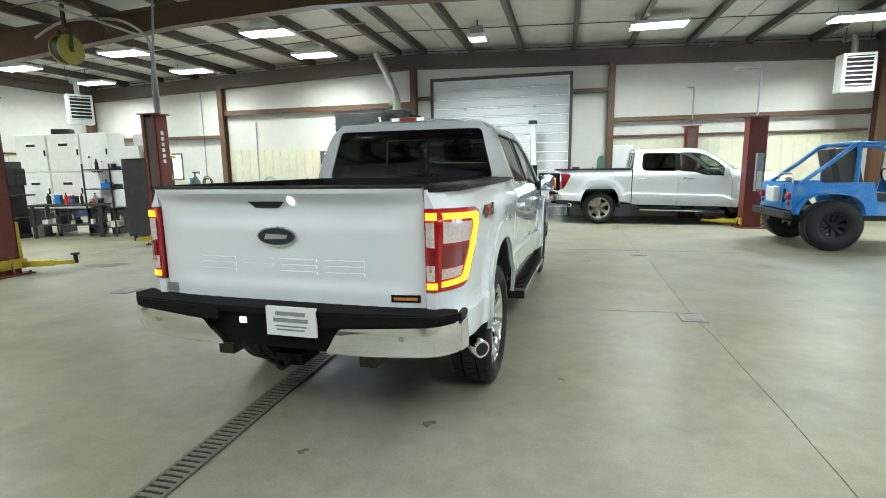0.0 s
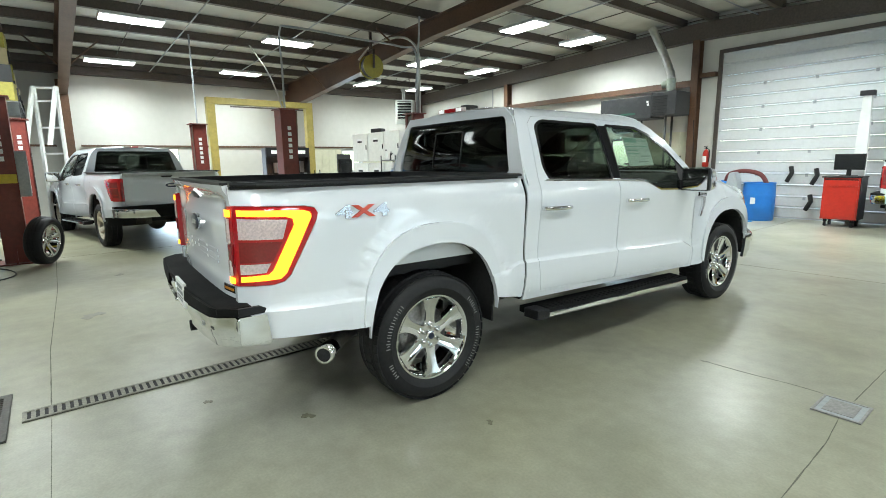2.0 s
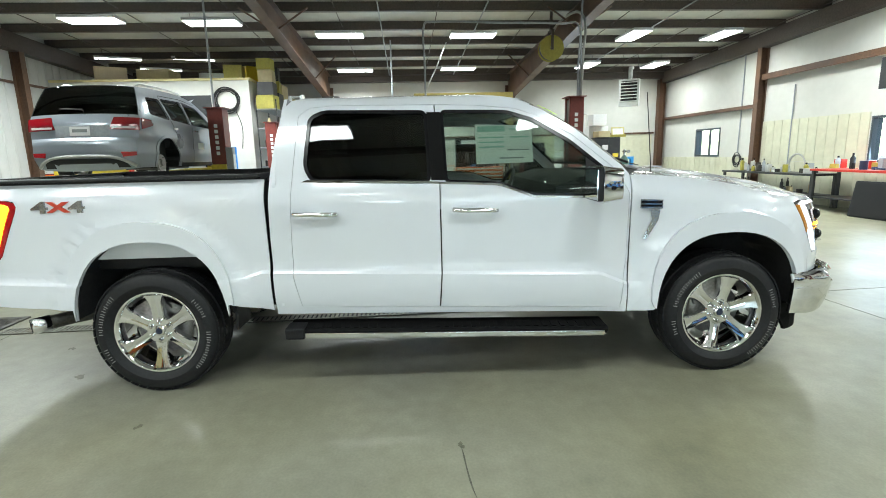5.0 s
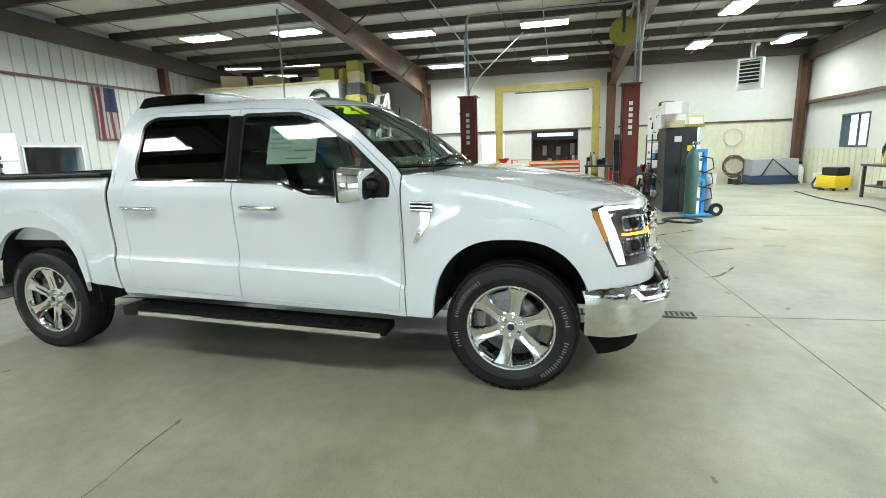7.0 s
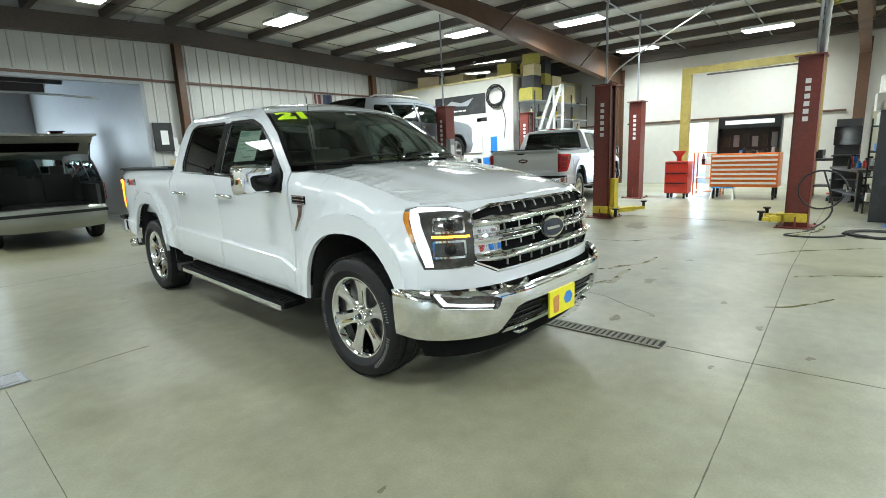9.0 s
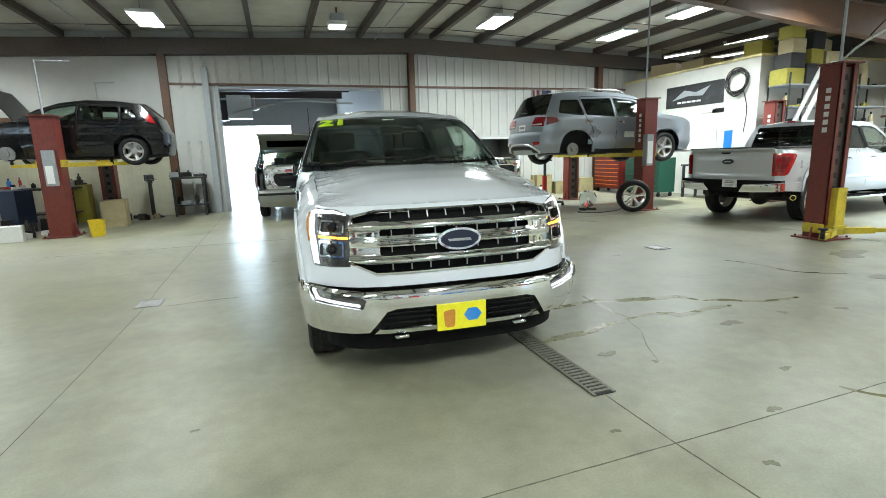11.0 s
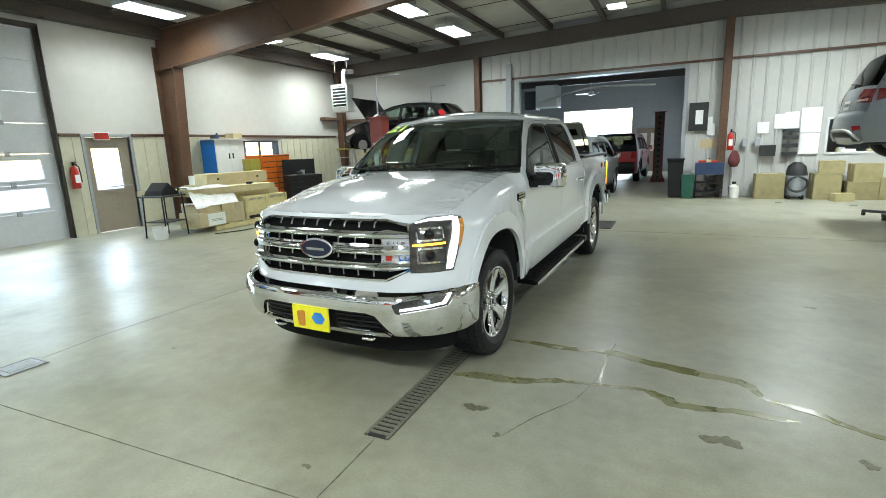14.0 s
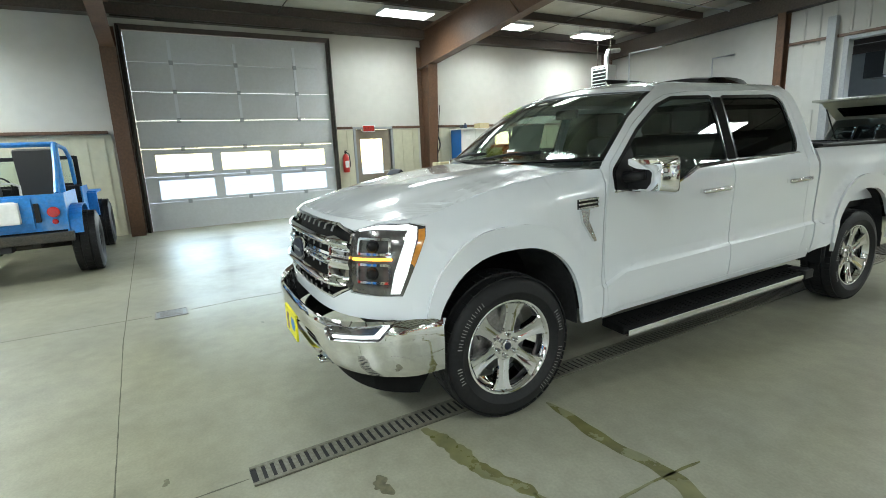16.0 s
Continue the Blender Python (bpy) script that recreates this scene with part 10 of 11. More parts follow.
# white pickup's neighbours
bm = bmesh.new()
lathe(bm, [(0.0, 0.0001), (0.0, 0.13), (0.42, 0.13), (0.5, 0.09), (0.55, 0.0001)], "z", 18, (1.25, 15.25, 1.22))
tagged(mesh_object("small_tank", bm, M["cyl_green"], smooth=40), "green refrigerant tank on a wall shelf", "tank")
solid("wall_shelf", "galvanised", "grey shelf with fittings on the wall", "shelf", ((0.3, 15.1, 1.18), (1.5, 15.42, 1.21)))
clutter(0.4, 1.05, 15.2, 15.35, 1.215, 7, 71, 0.5, ("slate", "galvanised", "iron", "milk"))
solid("leaning_board", "cabinet_white", "white board leaning on the wall", "board", ((1.55, 15.33, 0.0), (2.1, 15.37, 2.05)))

# -- north-west corner --
cabn = thing("gas_cylinder_cart", "tall blue hand cart with a green gas cylinder", "gas cart", pose(-8.27, 10.0, 0, 0, 0, 12))
bm = bmesh.new()
for x in (-0.10, 0.10):
    box(bm, (-0.02, x + 0.03, 0.05), (0.05, x + 0.10, 1.30))
for z in (0.3, 0.7, 1.1, 1.28):
    box(bm, (-0.02, -0.07, z), (0.05, 0.20, z + 0.06))
box(bm, (0.0, -0.30, 0.03), (0.36, 0.22, 0.06))
part("frame", bm, M["cart_blue"], cabn, "bright blue steel frame", bevel=0.006)
bm = bmesh.new()
lathe(bm, [(0.06, 0.0001), (0.06, 0.115), (1.18, 0.115), (1.30, 0.08), (1.36, 0.04), (1.40, 0.0001)], "z", 24, (0.16, -0.14, 0))
cyl = part("cylinder", bm, M["cyl_green"], cabn, "dull green gas cylinder", smooth=40)
bm = bmesh.new()
rod(bm, (0.16, -0.14, 1.38), (0.16, -0.14, 1.50), 0.022, 10)
rod(bm, (0.10, -0.14, 1.46), (0.24, -0.10, 1.46), 0.018, 8)
rod(bm, (0.24, -0.10, 1.46), (0.27, -0.10, 1.46), 0.035, 12)
part("regulator", bm, M["badge_metal"], cyl, smooth=40)
bm = bmesh.new()
lathe(bm, [(0.06, 0.0001), (0.06, 0.085), (0.62, 0.085), (0.72, 0.04), (0.74, 0.0001)], "z", 20, (-0.05, 0.30, 0.05))
part("small_cylinder", bm, M["galvanised"], cabn, smooth=40)
for x in (-0.12, 0.12):
    w_ = part("wheel", (lambda b: (lathe(b, [(-0.03, 0.06), (-0.035, 0.13), (0.035, 0.13), (0.03, 0.06)], "x", 22, (x * 1.6, 0.36, 0.13), True), b)[1])(bmesh.new()), M["rubber"], cabn, smooth=40)
    bm = bmesh.new()
    rod(bm, (x * 1.6 - 0.028, 0.36, 0.13), (x * 1.6 + 0.028, 0.36, 0.13), 0.065, 14)
    part("hub", bm, M["milk"], w_)
for k in range(3):
    bm = bmesh.new()
    tube(bm, [(0.05, 0.06, 1.2 - 0.3 * k), (0.10, 0.28, 1.15 - 0.3 * k), (0.06, 0.34, 0.95 - 0.3 * k), (0.05, 0.12, 0.85 - 0.28 * k)], 0.013, 6)
    part("torch_hose", bm, M["hose_black"], cabn, smooth=40)
coil("floor_hose", (-7.45, 9.62, 0), 0.32, 4, "hose_black", "black hose lying in a loose coil", wobble=0.12, thick=0.013)
line("floor_hose", [(-7.2, 9.3, 0.014), (-6.9, 9.0, 0.014), (-6.95, 8.6, 0.014), (-7.5, 8.85, 0.014), (-7.75, 9.1, 0.3), (-7.85, 8.95, 0.9)], 0.013, "hose_black", "black hose running to a lift post")
coil("post_hose", (-7.72, 8.95, 0.62), 0.30, 1.0, "hose_black", "dark hose hanging in a loop on a post", "x", 0.014, seed=2)
bc = cabinet(-9.32, 9.84, 90, 0.62, 0.85, 0.0, 1.80, "slate", "tall black steel cabinet with papers stuck on", 2, sign=False)
for z, x in ((1.30, 0.12), (1.5, -0.14)):
    part("stuck_paper", boxes(((x, -0.4485, z), (x + 0.14, -0.4455, z + 0.12))), M["label_yellow"] if x > 0 else M["plate_white"], bc)
part("side_paper", boxes(((0.3115, -0.3, 1.3), (0.3145, -0.1, 1.6))), M["plate_white"], bc)
for x, y, w, d, h, m_ in ((-9.35, 9.70, 0.35, 0.5, 0.28, "plate_white"), (-9.0, 9.72, 0.3, 0.3, 0.14, "carton"), (-9.65, 9.85, 0.2, 0.3, 0.2, "tape")):
    carton(x, y, 1.802, w, d, h, 5, m_, "small carton on top of the black cabinet")
bx = carton(-9.15, 9.66, 2.084, 0.30, 0.34, 0.26, 4, "plate_white", "white printed box stacked on the black cabinet")
pf = thing("framed_picture", "small framed picture leaning on the cabinet top", "picture frame", pose(-9.02, 10.14, 1.802, 0, -12, 0))
part("rim", boxes(((-0.01, -0.16, 0), (0.01, 0.16, 0.03)), ((-0.01, -0.16, 0.21), (0.01, 0.16, 0.24)), ((-0.01, -0.16, 0.031), (0.01, -0.13, 0.209)), ((-0.01, 0.13, 0.031), (0.01, 0.16, 0.209))), M["pine"], pf)
part("print", boxes(((-0.006, -0.129, 0.031), (0.004, 0.129, 0.209))), M["paper"], pf)
solid("flat_case", "olive", "flat yellow case on top of the black cabinet", "case", ((-0.3, -0.12, 0), (0.3, 0.12, 0.06)), m=pose(-9.05, 10.0, 1.802, 0, 0, 80))
sh = thing("open_shelf", "black open shelf with jugs beside the cabinet", "shelf", pose(-10.4, 9.65, 0))
for z in (0.2, 0.65, 1.1, 1.55):
    part("board", boxes(((-0.4, -0.22, z), (0.4, 0.22, z + 0.025))), M["slate"], sh)
for x in (-0.4, 0.38):
    for y in (-0.22, 0.20):
        part("post", boxes(((x, y, 0), (x + 0.025, y + 0.025, 1.7))), M["slate"], sh)
for z in (0.225, 0.675, 1.125, 1.575):
    clutter(-10.75, -10.05, 9.48, 9.8, z, 7, int(z * 100), 0.32, ("milk", "plate_white", "slate", "galvanised", "drum_blue"))
for x, w, plain in ((-12.76, 0.98, False), (-11.74, 0.98, False), (-10.80, 0.84, True)):
    for z0, z1 in ((0.62, 1.50), (1.54, 2.44)):
        cb = cabinet(x, 10.08, 0, w, 0.45, z0, z1, "milk", "wide plain cream steel cabinet" if plain else "cream steel parts cabinet with a dark slot and label", 1, group="parts cabinets", sign=not plain)
        if not plain:
            part("slot", boxes(((-0.14, -0.249, z1 - 0.29), (0.14, -0.2435, z1 - 0.23))), M["black"], cb, "dark finger slot")
    solid("cabinet_stand", "slate", "dark steel stand under the cream cabinets", "stand", ((-w / 2 + 0.02, -0.2, 0), (-w / 2 + 0.07, 0.2, 0.618)), ((w / 2 - 0.07, -0.2, 0), (w / 2 - 0.02, 0.2, 0.618)), ((-w / 2 + 0.02, -0.2, 0.57), (w / 2 - 0.02, 0.2, 0.618)), group="cabinet stands", m=pose(x, 10.08, 0))
solid("flat_bag", "black", "black bag lying on the white cabinets", "bag", ((-0.22, -0.12, 0), (0.22, 0.12, 0.14)), bevel=0.05, m=pose(-12.0, 10.1, 2.441, 0, 0, 20))
for k, y in enumerate((8.9, 9.9, 10.1)):
    st = thing("jack_stand", "red jack stand on a dark foot", "jack", pose(-13.9 + 0.3 * k, y, 0))
    bm = bmesh.new()
    lathe(bm, [(0, 0.0001), (0, 0.2), (0.03, 0.2), (0.05, 0.07), (0.72, 0.055), (0.72, 0.0001)], "z", 16)
    part("stand_body", bm, M["red_enamel"], st, smooth=40)
    part("saddle", boxes(((-0.2, -0.05, 0.72), (0.2, 0.05, 0.8))), M["iron"], st)
sk = thing("utility_sink", "white laundry sink on thin legs under the window", "sink", pose(-16.62, 12.05, 0, 0, 0, 90))
part("basin", boxes(((-0.32, -0.25, 0.55), (0.32, 0.25, 0.62)), ((-0.32, -0.25, 0.621), (-0.29, 0.25, 0.92)), ((0.29, -0.25, 0.621), (0.32, 0.25, 0.92)), ((-0.289, -0.25, 0.621), (0.289, -0.22, 0.92)), ((-0.289, 0.22, 0.621), (0.289, 0.25, 0.92))), M["cabinet_white"], sk, bevel=0.012)
for x in (-0.29, 0.27):
    for y in (-0.22, 0.20):
        part("leg", boxes(((x, y, 0), (x + 0.025, y + 0.025, 0.549))), M["galvanised"], sk)
bm = bmesh.new()
tube(bm, [(0.0, 0.235, 0.92), (0.0, 0.235, 1.12), (0.0, 0.15, 1.17), (0.0, 0.05, 1.10)], 0.014, 8)
part("tap", bm, M["chrome"], sk, smooth=40)
bucket(-16.7, 12.62, 0, 0.14, 0.36, "milk", "white plastic bucket beside the sink")
coil("wall_hose", (-16.9, 13.34, 0.62), 0.34, 6, "hose_brown", "brown hose coil hung on the wall", "x", 0.016, 0.12)
coil("wall_hose", (-16.95, 13.26, 1.62), 0.30, 1.4, "hose_grey", "pale hose loop hung on the wall", "x", 0.016)
coil("wall_hose", (-12.2, 15.38, 1.1), 0.16, 4, "hose_black", "black cable loop hung on the wall", "y", 0.012, 0.3)
line("wall_conduit", [(-12.2, 15.42, 4.4), (-12.2, 15.42, 2.6), (-12.2, 15.40, 1.3)], 0.02, "galvanised", "thin grey conduit down the wall", "conduit")
line("long_hose", [(-13.4, 13.9, 0.014), (-12.0, 13.7, 0.014), (-10.6, 13.6, 0.014), (-9.2, 13.7, 0.014), (-8.1, 13.4, 0.014)], 0.014, "hose_black", "long black hose lying across the floor")
ms = thing("parts_washer", "grey parts washer with a dark base", "machine", pose(-16.5, 14.35, 0, 0, 0, 90))
part("tub", boxes(((-0.7, -0.4, 0.30), (0.7, 0.35, 0.85))), M["galvanised"], ms, bevel=0.03)
part("base", boxes(((-0.72, -0.42, 0.02), (0.72, 0.37, 0.30))), M["navy"], ms, bevel=0.02)
bm = bmesh.new()
tube(bm, [(-0.4, -0.43, 0.3), (-0.1, -0.45, 0.85), (0.3, -0.45, 0.5), (0.75, -0.45, 0.05)], 0.025, 8)
part("drain_hose", bm, M["hose_black"], ms, smooth=40)
bottle(-16.4, 15.2, 0, 0.13, 0.75, "milk", "tall white canister beside the parts washer", "canister")
clutter(-16.7, -16.2, 13.1, 13.5, 0.0, 6, 91, 0.6, ("iron", "hose_black", "slate"))
bucket(-14.9, 15.15, 0, 0.16, 0.40, "milk", "white plastic bucket with a lid", True)
vac = thing("shop_vacuum", "yellow and black shop vacuum on the floor", "vacuum", pose(-13.6, 14.95, 0, 0, 0, 20))
part("tank", boxes(((-0.35, -0.26, 0.08), (0.30, 0.26, 0.42))), M["yellow"], vac, bevel=0.06, smooth=50)
part("motor_head", boxes(((-0.24, -0.2, 0.42), (0.28, 0.2, 0.66))), M["black"], vac, bevel=0.05, smooth=50)
bm = bmesh.new()
tube(bm, [(-0.35, 0, 0.3), (-0.55, -0.05, 0.34), (-0.62, -0.1, 0.15), (-0.4, -0.25, 0.06), (0.1, -0.4, 0.05)], 0.03, 8)
part("suction_hose", bm, M["hose_black"], vac, smooth=40)
for x in (-0.25, 0.22):
    for y in (-0.2, 0.2):
        bm = bmesh.new()
        rod(bm, (x, y - 0.02, 0.04), (x, y + 0.02, 0.04), 0.04, 12)
        part("castor", bm, M["black"], vac)

# -- west side --
gan = thing("gantry_frame", "tall yellow steel gantry frame", "gantry", pose(-13.4, 6.85, 0))
for y in (-1.42, 1.52):
    part("upright", boxes(((-0.11, y - 0.11, 0), (0.11, y + 0.11, 3.22))), M["gantry"], gan, bevel=0.01)
part("cross_beam", boxes(((-0.11, -1.53, 3.221), (0.11, 1.63, 3.40))), M["gantry"], gan, bevel=0.01)
part("lower_bar", boxes(((0.12, -0.9, 3.14), (0.15, 1.3, 3.18))), M["steel_dark"], gan)
chest = tool_chest(-12.25, 7.17, 90, 1.42, 0.60, 0.30, 1.10, "orange", "wide orange drawer tool chest with bright pulls on castors", 7, 1, "aluminium", pull=0.045)
hut = thing("tool_hutch", "black open hutch with a banner on the tool chest", "hutch", pose(-12.45, 7.17, 1.101, 0, 0, 90))
part("back_panel", boxes(((-0.66, 0.10, 0), (0.66, 0.12, 0.85))), M["slate"], hut)
for x in (-0.66, 0.64):
    part("side_panel", boxes(((x, -0.2, 0), (x + 0.02, 0.099, 0.85))), M["slate"], hut)
part("hood", boxes(((-0.66, -0.2, 0.851), (0.66, 0.12, 0.87))), M["slate"], hut)
bn = part("banner", boxes(((-0.64, -0.225, 0.60), (0.64, -0.205, 0.86))), M["black"], hut, "black banner with a pale bar")
part("banner_bar", boxes(((-0.50, -0.229, 0.69), (0.52, -0.2255, 0.79))), M["plate_white"], bn)
for k in range(6):
    part("hung_tool", boxes(((-0.55 + 0.2 * k, 0.06, 0.15), (-0.43 + 0.2 * k, 0.099, 0.40 + 0.04 * (k % 3)))), M["galvanised" if k % 2 else "iron"], hut)
clutter(-12.5, -12.05, 6.55, 7.8, 1.102, 9, 95, 0.2, ("black", "galvanised", "drum_blue", "iron"))
bench(-12.85, 8.55, 90, 1.0, 0.6, 0.92, "slate", "dark bench crowded with tools beside the chest")
tvc = thing("diagnostic_cart", "tall black diagnostic cart with a dark screen", "cart", pose(-12.35, 9.05, 0, 0, 0, 90))
part("column", boxes(((-0.22, 0.02, 0.08), (0.22, 0.12, 1.78))), M["slate"], tvc, bevel=0.01)
part("screen", boxes(((-0.24, -0.03, 1.22), (0.24, 0.019, 1.62))), M["screen"], tvc, "switched-off dark screen", bevel=0.006)
part("shelf", boxes(((-0.24, -0.26, 0.98), (0.24, 0.019, 1.01))), M["slate"], tvc, bevel=0.004)
part("shelf", boxes(((-0.24, -0.26, 0.45), (0.24, 0.019, 0.48))), M["slate"], tvc, bevel=0.004)
part("foot", boxes(((-0.26, -0.28, 0.0), (0.26, 0.14, 0.079))), M["black"], tvc, bevel=0.01)
bucket(-13.25, 8.2, 0, 0.15, 0.38, "milk", "white plastic bucket with a lid by the bench", True)
clutter(-12.85, -12.55, 8.15, 8.75, 0.925, 9, 97, 0.45, ("black", "iron", "galvanised", "slate"))
red_cart = tool_chest(-11.95, 5.72, 90, 0.55, 0.45, 0.14, 0.95, "red_enamel", "red service cart with bright tools", 3, 1, "black")
funnel = bmesh.new()
lathe(funnel, [(0.952, 0.06), (1.05, 0.06), (1.2, 0.17), (1.21, 0.17), (1.06, 0.05), (0.953, 0.05)], "z", 16, (-11.95, 5.72, 0), True)
tagged(mesh_object("drain_funnel", funnel, M["red_enamel"], smooth=40), "red drain funnel standing on the cart", "funnel")
sh = thing("red_shelf", "orange-red open rack with black bins", "rack", pose(-13.0, 6.2, 0, 0, 0, 90))
for z in (0.1, 0.45, 0.8, 1.12):
    part("board", boxes(((-0.35, -0.2, z), (0.35, 0.2, z + 0.02))), M["orange"], sh)
for x in (-0.35, 0.32):
    for y in (-0.2, 0.17):
        part("post", boxes(((x, y, 0), (x + 0.03, y + 0.03, 1.14))), M["orange"], sh)
clutter(-13.15, -12.85, 5.95, 6.45, 0.47, 4, 98, 0.3, ("black", "slate"))
clutter(-13.15, -12.85, 5.95, 6.45, 0.82, 4, 99, 0.28, ("black", "slate", "plate_white"))
stool = thing("step_stool", "small white and blue folding step stool", "stool", pose(-12.0, 6.75, 0, 0, 0, 90))
for k in (-1, 1):
    bm = bmesh.new()
    tube(bm, [(k * 0.25, -0.16, 0), (k * 0.22, 0.0, 0.28), (k * 0.25, 0.16, 0)], 0.014, 8)
    part("leg", bm, M["cabinet_white"], stool, smooth=40)
part("step", boxes(((-0.24, -0.09, 0.27), (0.24, 0.09, 0.30))), M["cart_blue"], stool, bevel=0.008)
reel = thing("hose_reel", "dusty yellow hose reel hung under the roof", "hose reel", pose(-9.9, 8.7, 4.02))
bm = bmesh.new()
lathe(bm, [(-0.12, 0.05), (-0.12, 0.30), (-0.10, 0.30), (-0.09, 0.2), (0.09, 0.2), (0.10, 0.30), (0.12, 0.30), (0.12, 0.05)], "x", 24, closed=True)
part("spool", bm, M["olive"], reel, smooth=40)
bm = bmesh.new()
lathe(bm, [(-0.085, 0.205), (-0.085, 0.27), (0.085, 0.27), (0.085, 0.205)], "x", 24, closed=True)
part("wound_hose", bm, M["hose_black"], reel, smooth=40)
part("bracket", boxes(((-0.155, -0.03, -0.05), (-0.135, 0.03, 0.40)), ((0.135, -0.03, -0.05), (0.155, 0.03, 0.40)), ((-0.155, -0.04, 0.40), (0.155, 0.04, 0.43)), ((-0.03, -0.03, 0.43), (0.03, 0.03, deck(-9.9) - 4.03))), M["steel_dark"], reel)
line("air_line", [(-7.88, 8.8, 2.62), (-7.90, 8.82, 3.4), (-8.02, 8.9, 4.05), (-8.4, 8.95, 4.42), (-9.0, 8.95, 4.62), (-10.2, 8.95, 4.66), (-11.0, 8.95, 4.4)], 0.03, "hose_grey", "pale flexible hose arching from a lift post along a rafter")
line("lift_pipe", [(-7.85, 5.45, 2.55), (-7.85, 5.45, 3.4), (-7.85, 5.45, 4.05), (-7.86, 5.7, 4.16), (-7.88, 7.0, 4.14), (-7.9, 8.3, 4.12), (-7.9, 8.74, 4.0), (-7.9, 8.76, 2.62)], 0.022, "galvanised", "thin grey pipe joining two lift posts overhead", "pipe")
line("power_hose", [(-12.3, 6.3, 4.72), (-11.2, 6.1, 4.25), (-9.6, 5.8, 3.55), (-8.3, 5.5, 2.9), (-7.88, 5.42, 2.57)], 0.016, "hose_grey", "pale cable slung from the roof to a lift post", "cable")

# -- south-west office box --
off = structure("office_wall", boxes(((-16.98, 0.50, 0), (-12.10, 0.62, 3.7)), ((-12.22, Y0 + 0.01, 0), (-12.10, 0.499, 3.7))), M["drywall"], "plain white wall of the office box", "wall")
structure("office_roof", boxes(((-16.98, Y0 + 0.01, 3.701), (-12.05, 0.67, 3.76))), M["pine"], "plank deck on top of the office box", "deck")
bnr = thing("wall_banner", "dark grey wall banner with pale shapes", "banner", pose(-12.095, -1.55, 2.75, 0, 0, 90))
part("cloth", boxes(((-1.1, -0.008, -0.10), (1.1, 0.0, 0.55))), M["slate"], bnr)
part("picture_shape", skin([[(-0.85, 0.12), (-0.35, 0.40), (0.10, 0.30), (0.62, 0.44), (0.35, 0.18), (-0.2, 0.22)]], lambda u, v: Vector((u, -0.011, v)), 0.002), M["galvanised"], bnr, "pale slanting shape")
for k in range(5):
    part("lettering_bar", boxes(((-0.62 + 0.19 * k, -0.012, 0.02), (-0.47 + 0.19 * k, -0.0085, 0.07))), M["plate_white"], bnr)
part("banner_bar", boxes(((-0.9, -0.012, -0.33), (0.9, -0.0085, -0.2))), M["plate_white"], bnr)
part("end_bar", boxes(((0.75, -0.012, -0.36), (1.15, -0.0085, -0.24))), M["black"], bnr)
coil("wall_cable", (-12.06, 0.0, 3.15), 0.32, 6, "hose_black", "black cable coil hung on the office wall", "x", 0.014, 0.12, category="cable")
line("wall_cable", [(-12.05, 0.2, 2.9), (-12.05, 0.35, 2.4), (-12.05, 0.3, 1.8)], 0.012, "hose_black", "black cable hanging down the office wall", "cable")
for k, (x, y, w, d, h, m_) in enumerate(((-13.0, -2.2, 0.8, 0.9, 0.35, "carton"), (-12.6, 0.1, 0.5, 0.5, 0.40, "olive"), (-13.6, -0.8, 1.0, 0.8, 0.30, "cabinet_white"), (-14.6, 0.2, 0.9, 0.5, 0.5, "carton"), (-12.7, -3.4, 0.6, 0.8, 0.4, "tape"), (-15.6, 0.1, 0.8, 0.6, 0.6, "slate"), (-13.7, 0.2, 0.5, 0.4, 0.55, "yellow"))):
    carton(x, y, 3.761, w, d, h, 7 * k, m_, "stored box on top of the office")
for x, y, z, ang in ((-13.4, -3.5, 4.56, 20), (-15.0, -3.0, 4.5, 20), (-13.9, -1.5, 4.62, 20)):
    tl = thing("tube_light", "bare fluorescent strip light above the office", "ceiling light", pose(x, y, z, 0, 0, ang), "strip lights")
    part("batten", boxes(((-0.06, -0.62, 0.0), (0.06, 0.62, 0.05))), M["cabinet_white"], tl)
    bm = bmesh.new()
    rod(bm, (0, -0.6, -0.025), (0, 0.6, -0.025), 0.02, 10)
    part("tube", bm, M["lamp_panel"], tl, "lit tube")
    part("hanger", boxes(((-0.004, -0.4, 0.05), (0.004, -0.39, deck(x) - z)), ((-0.004, 0.39, 0.05), (0.004, 0.4, deck(x) - z))), M["steel_dark"], tl)
sv = thing("steel_shelving", "tall shelving crowded with boxes and cans", "shelving", pose(-14.2, 1.0, 0))
for z in (0.15, 0.7, 1.25, 1.8, 2.35, 2.9):
    part("board", boxes(((-1.9, -0.3, z), (1.9, 0.3, z + 0.03))), M["galvanised"], sv)
for x in (-1.9, -0.65, 0.62, 1.87):
    for y in (-0.3, 0.27):
        part("post", boxes(((x, y, 0), (x + 0.03, y + 0.03, 3.2))), M["slate"], sv)
for i, z in enumerate((0.18, 0.73, 1.28, 1.83, 2.38, 2.93)):
    clutter(-16.0, -12.4, 0.78, 1.2, z, 14, 200 + i, 0.42, ("slate", "yellow", "olive", "carton", "milk", "black", "galvanised", "plate_white"))
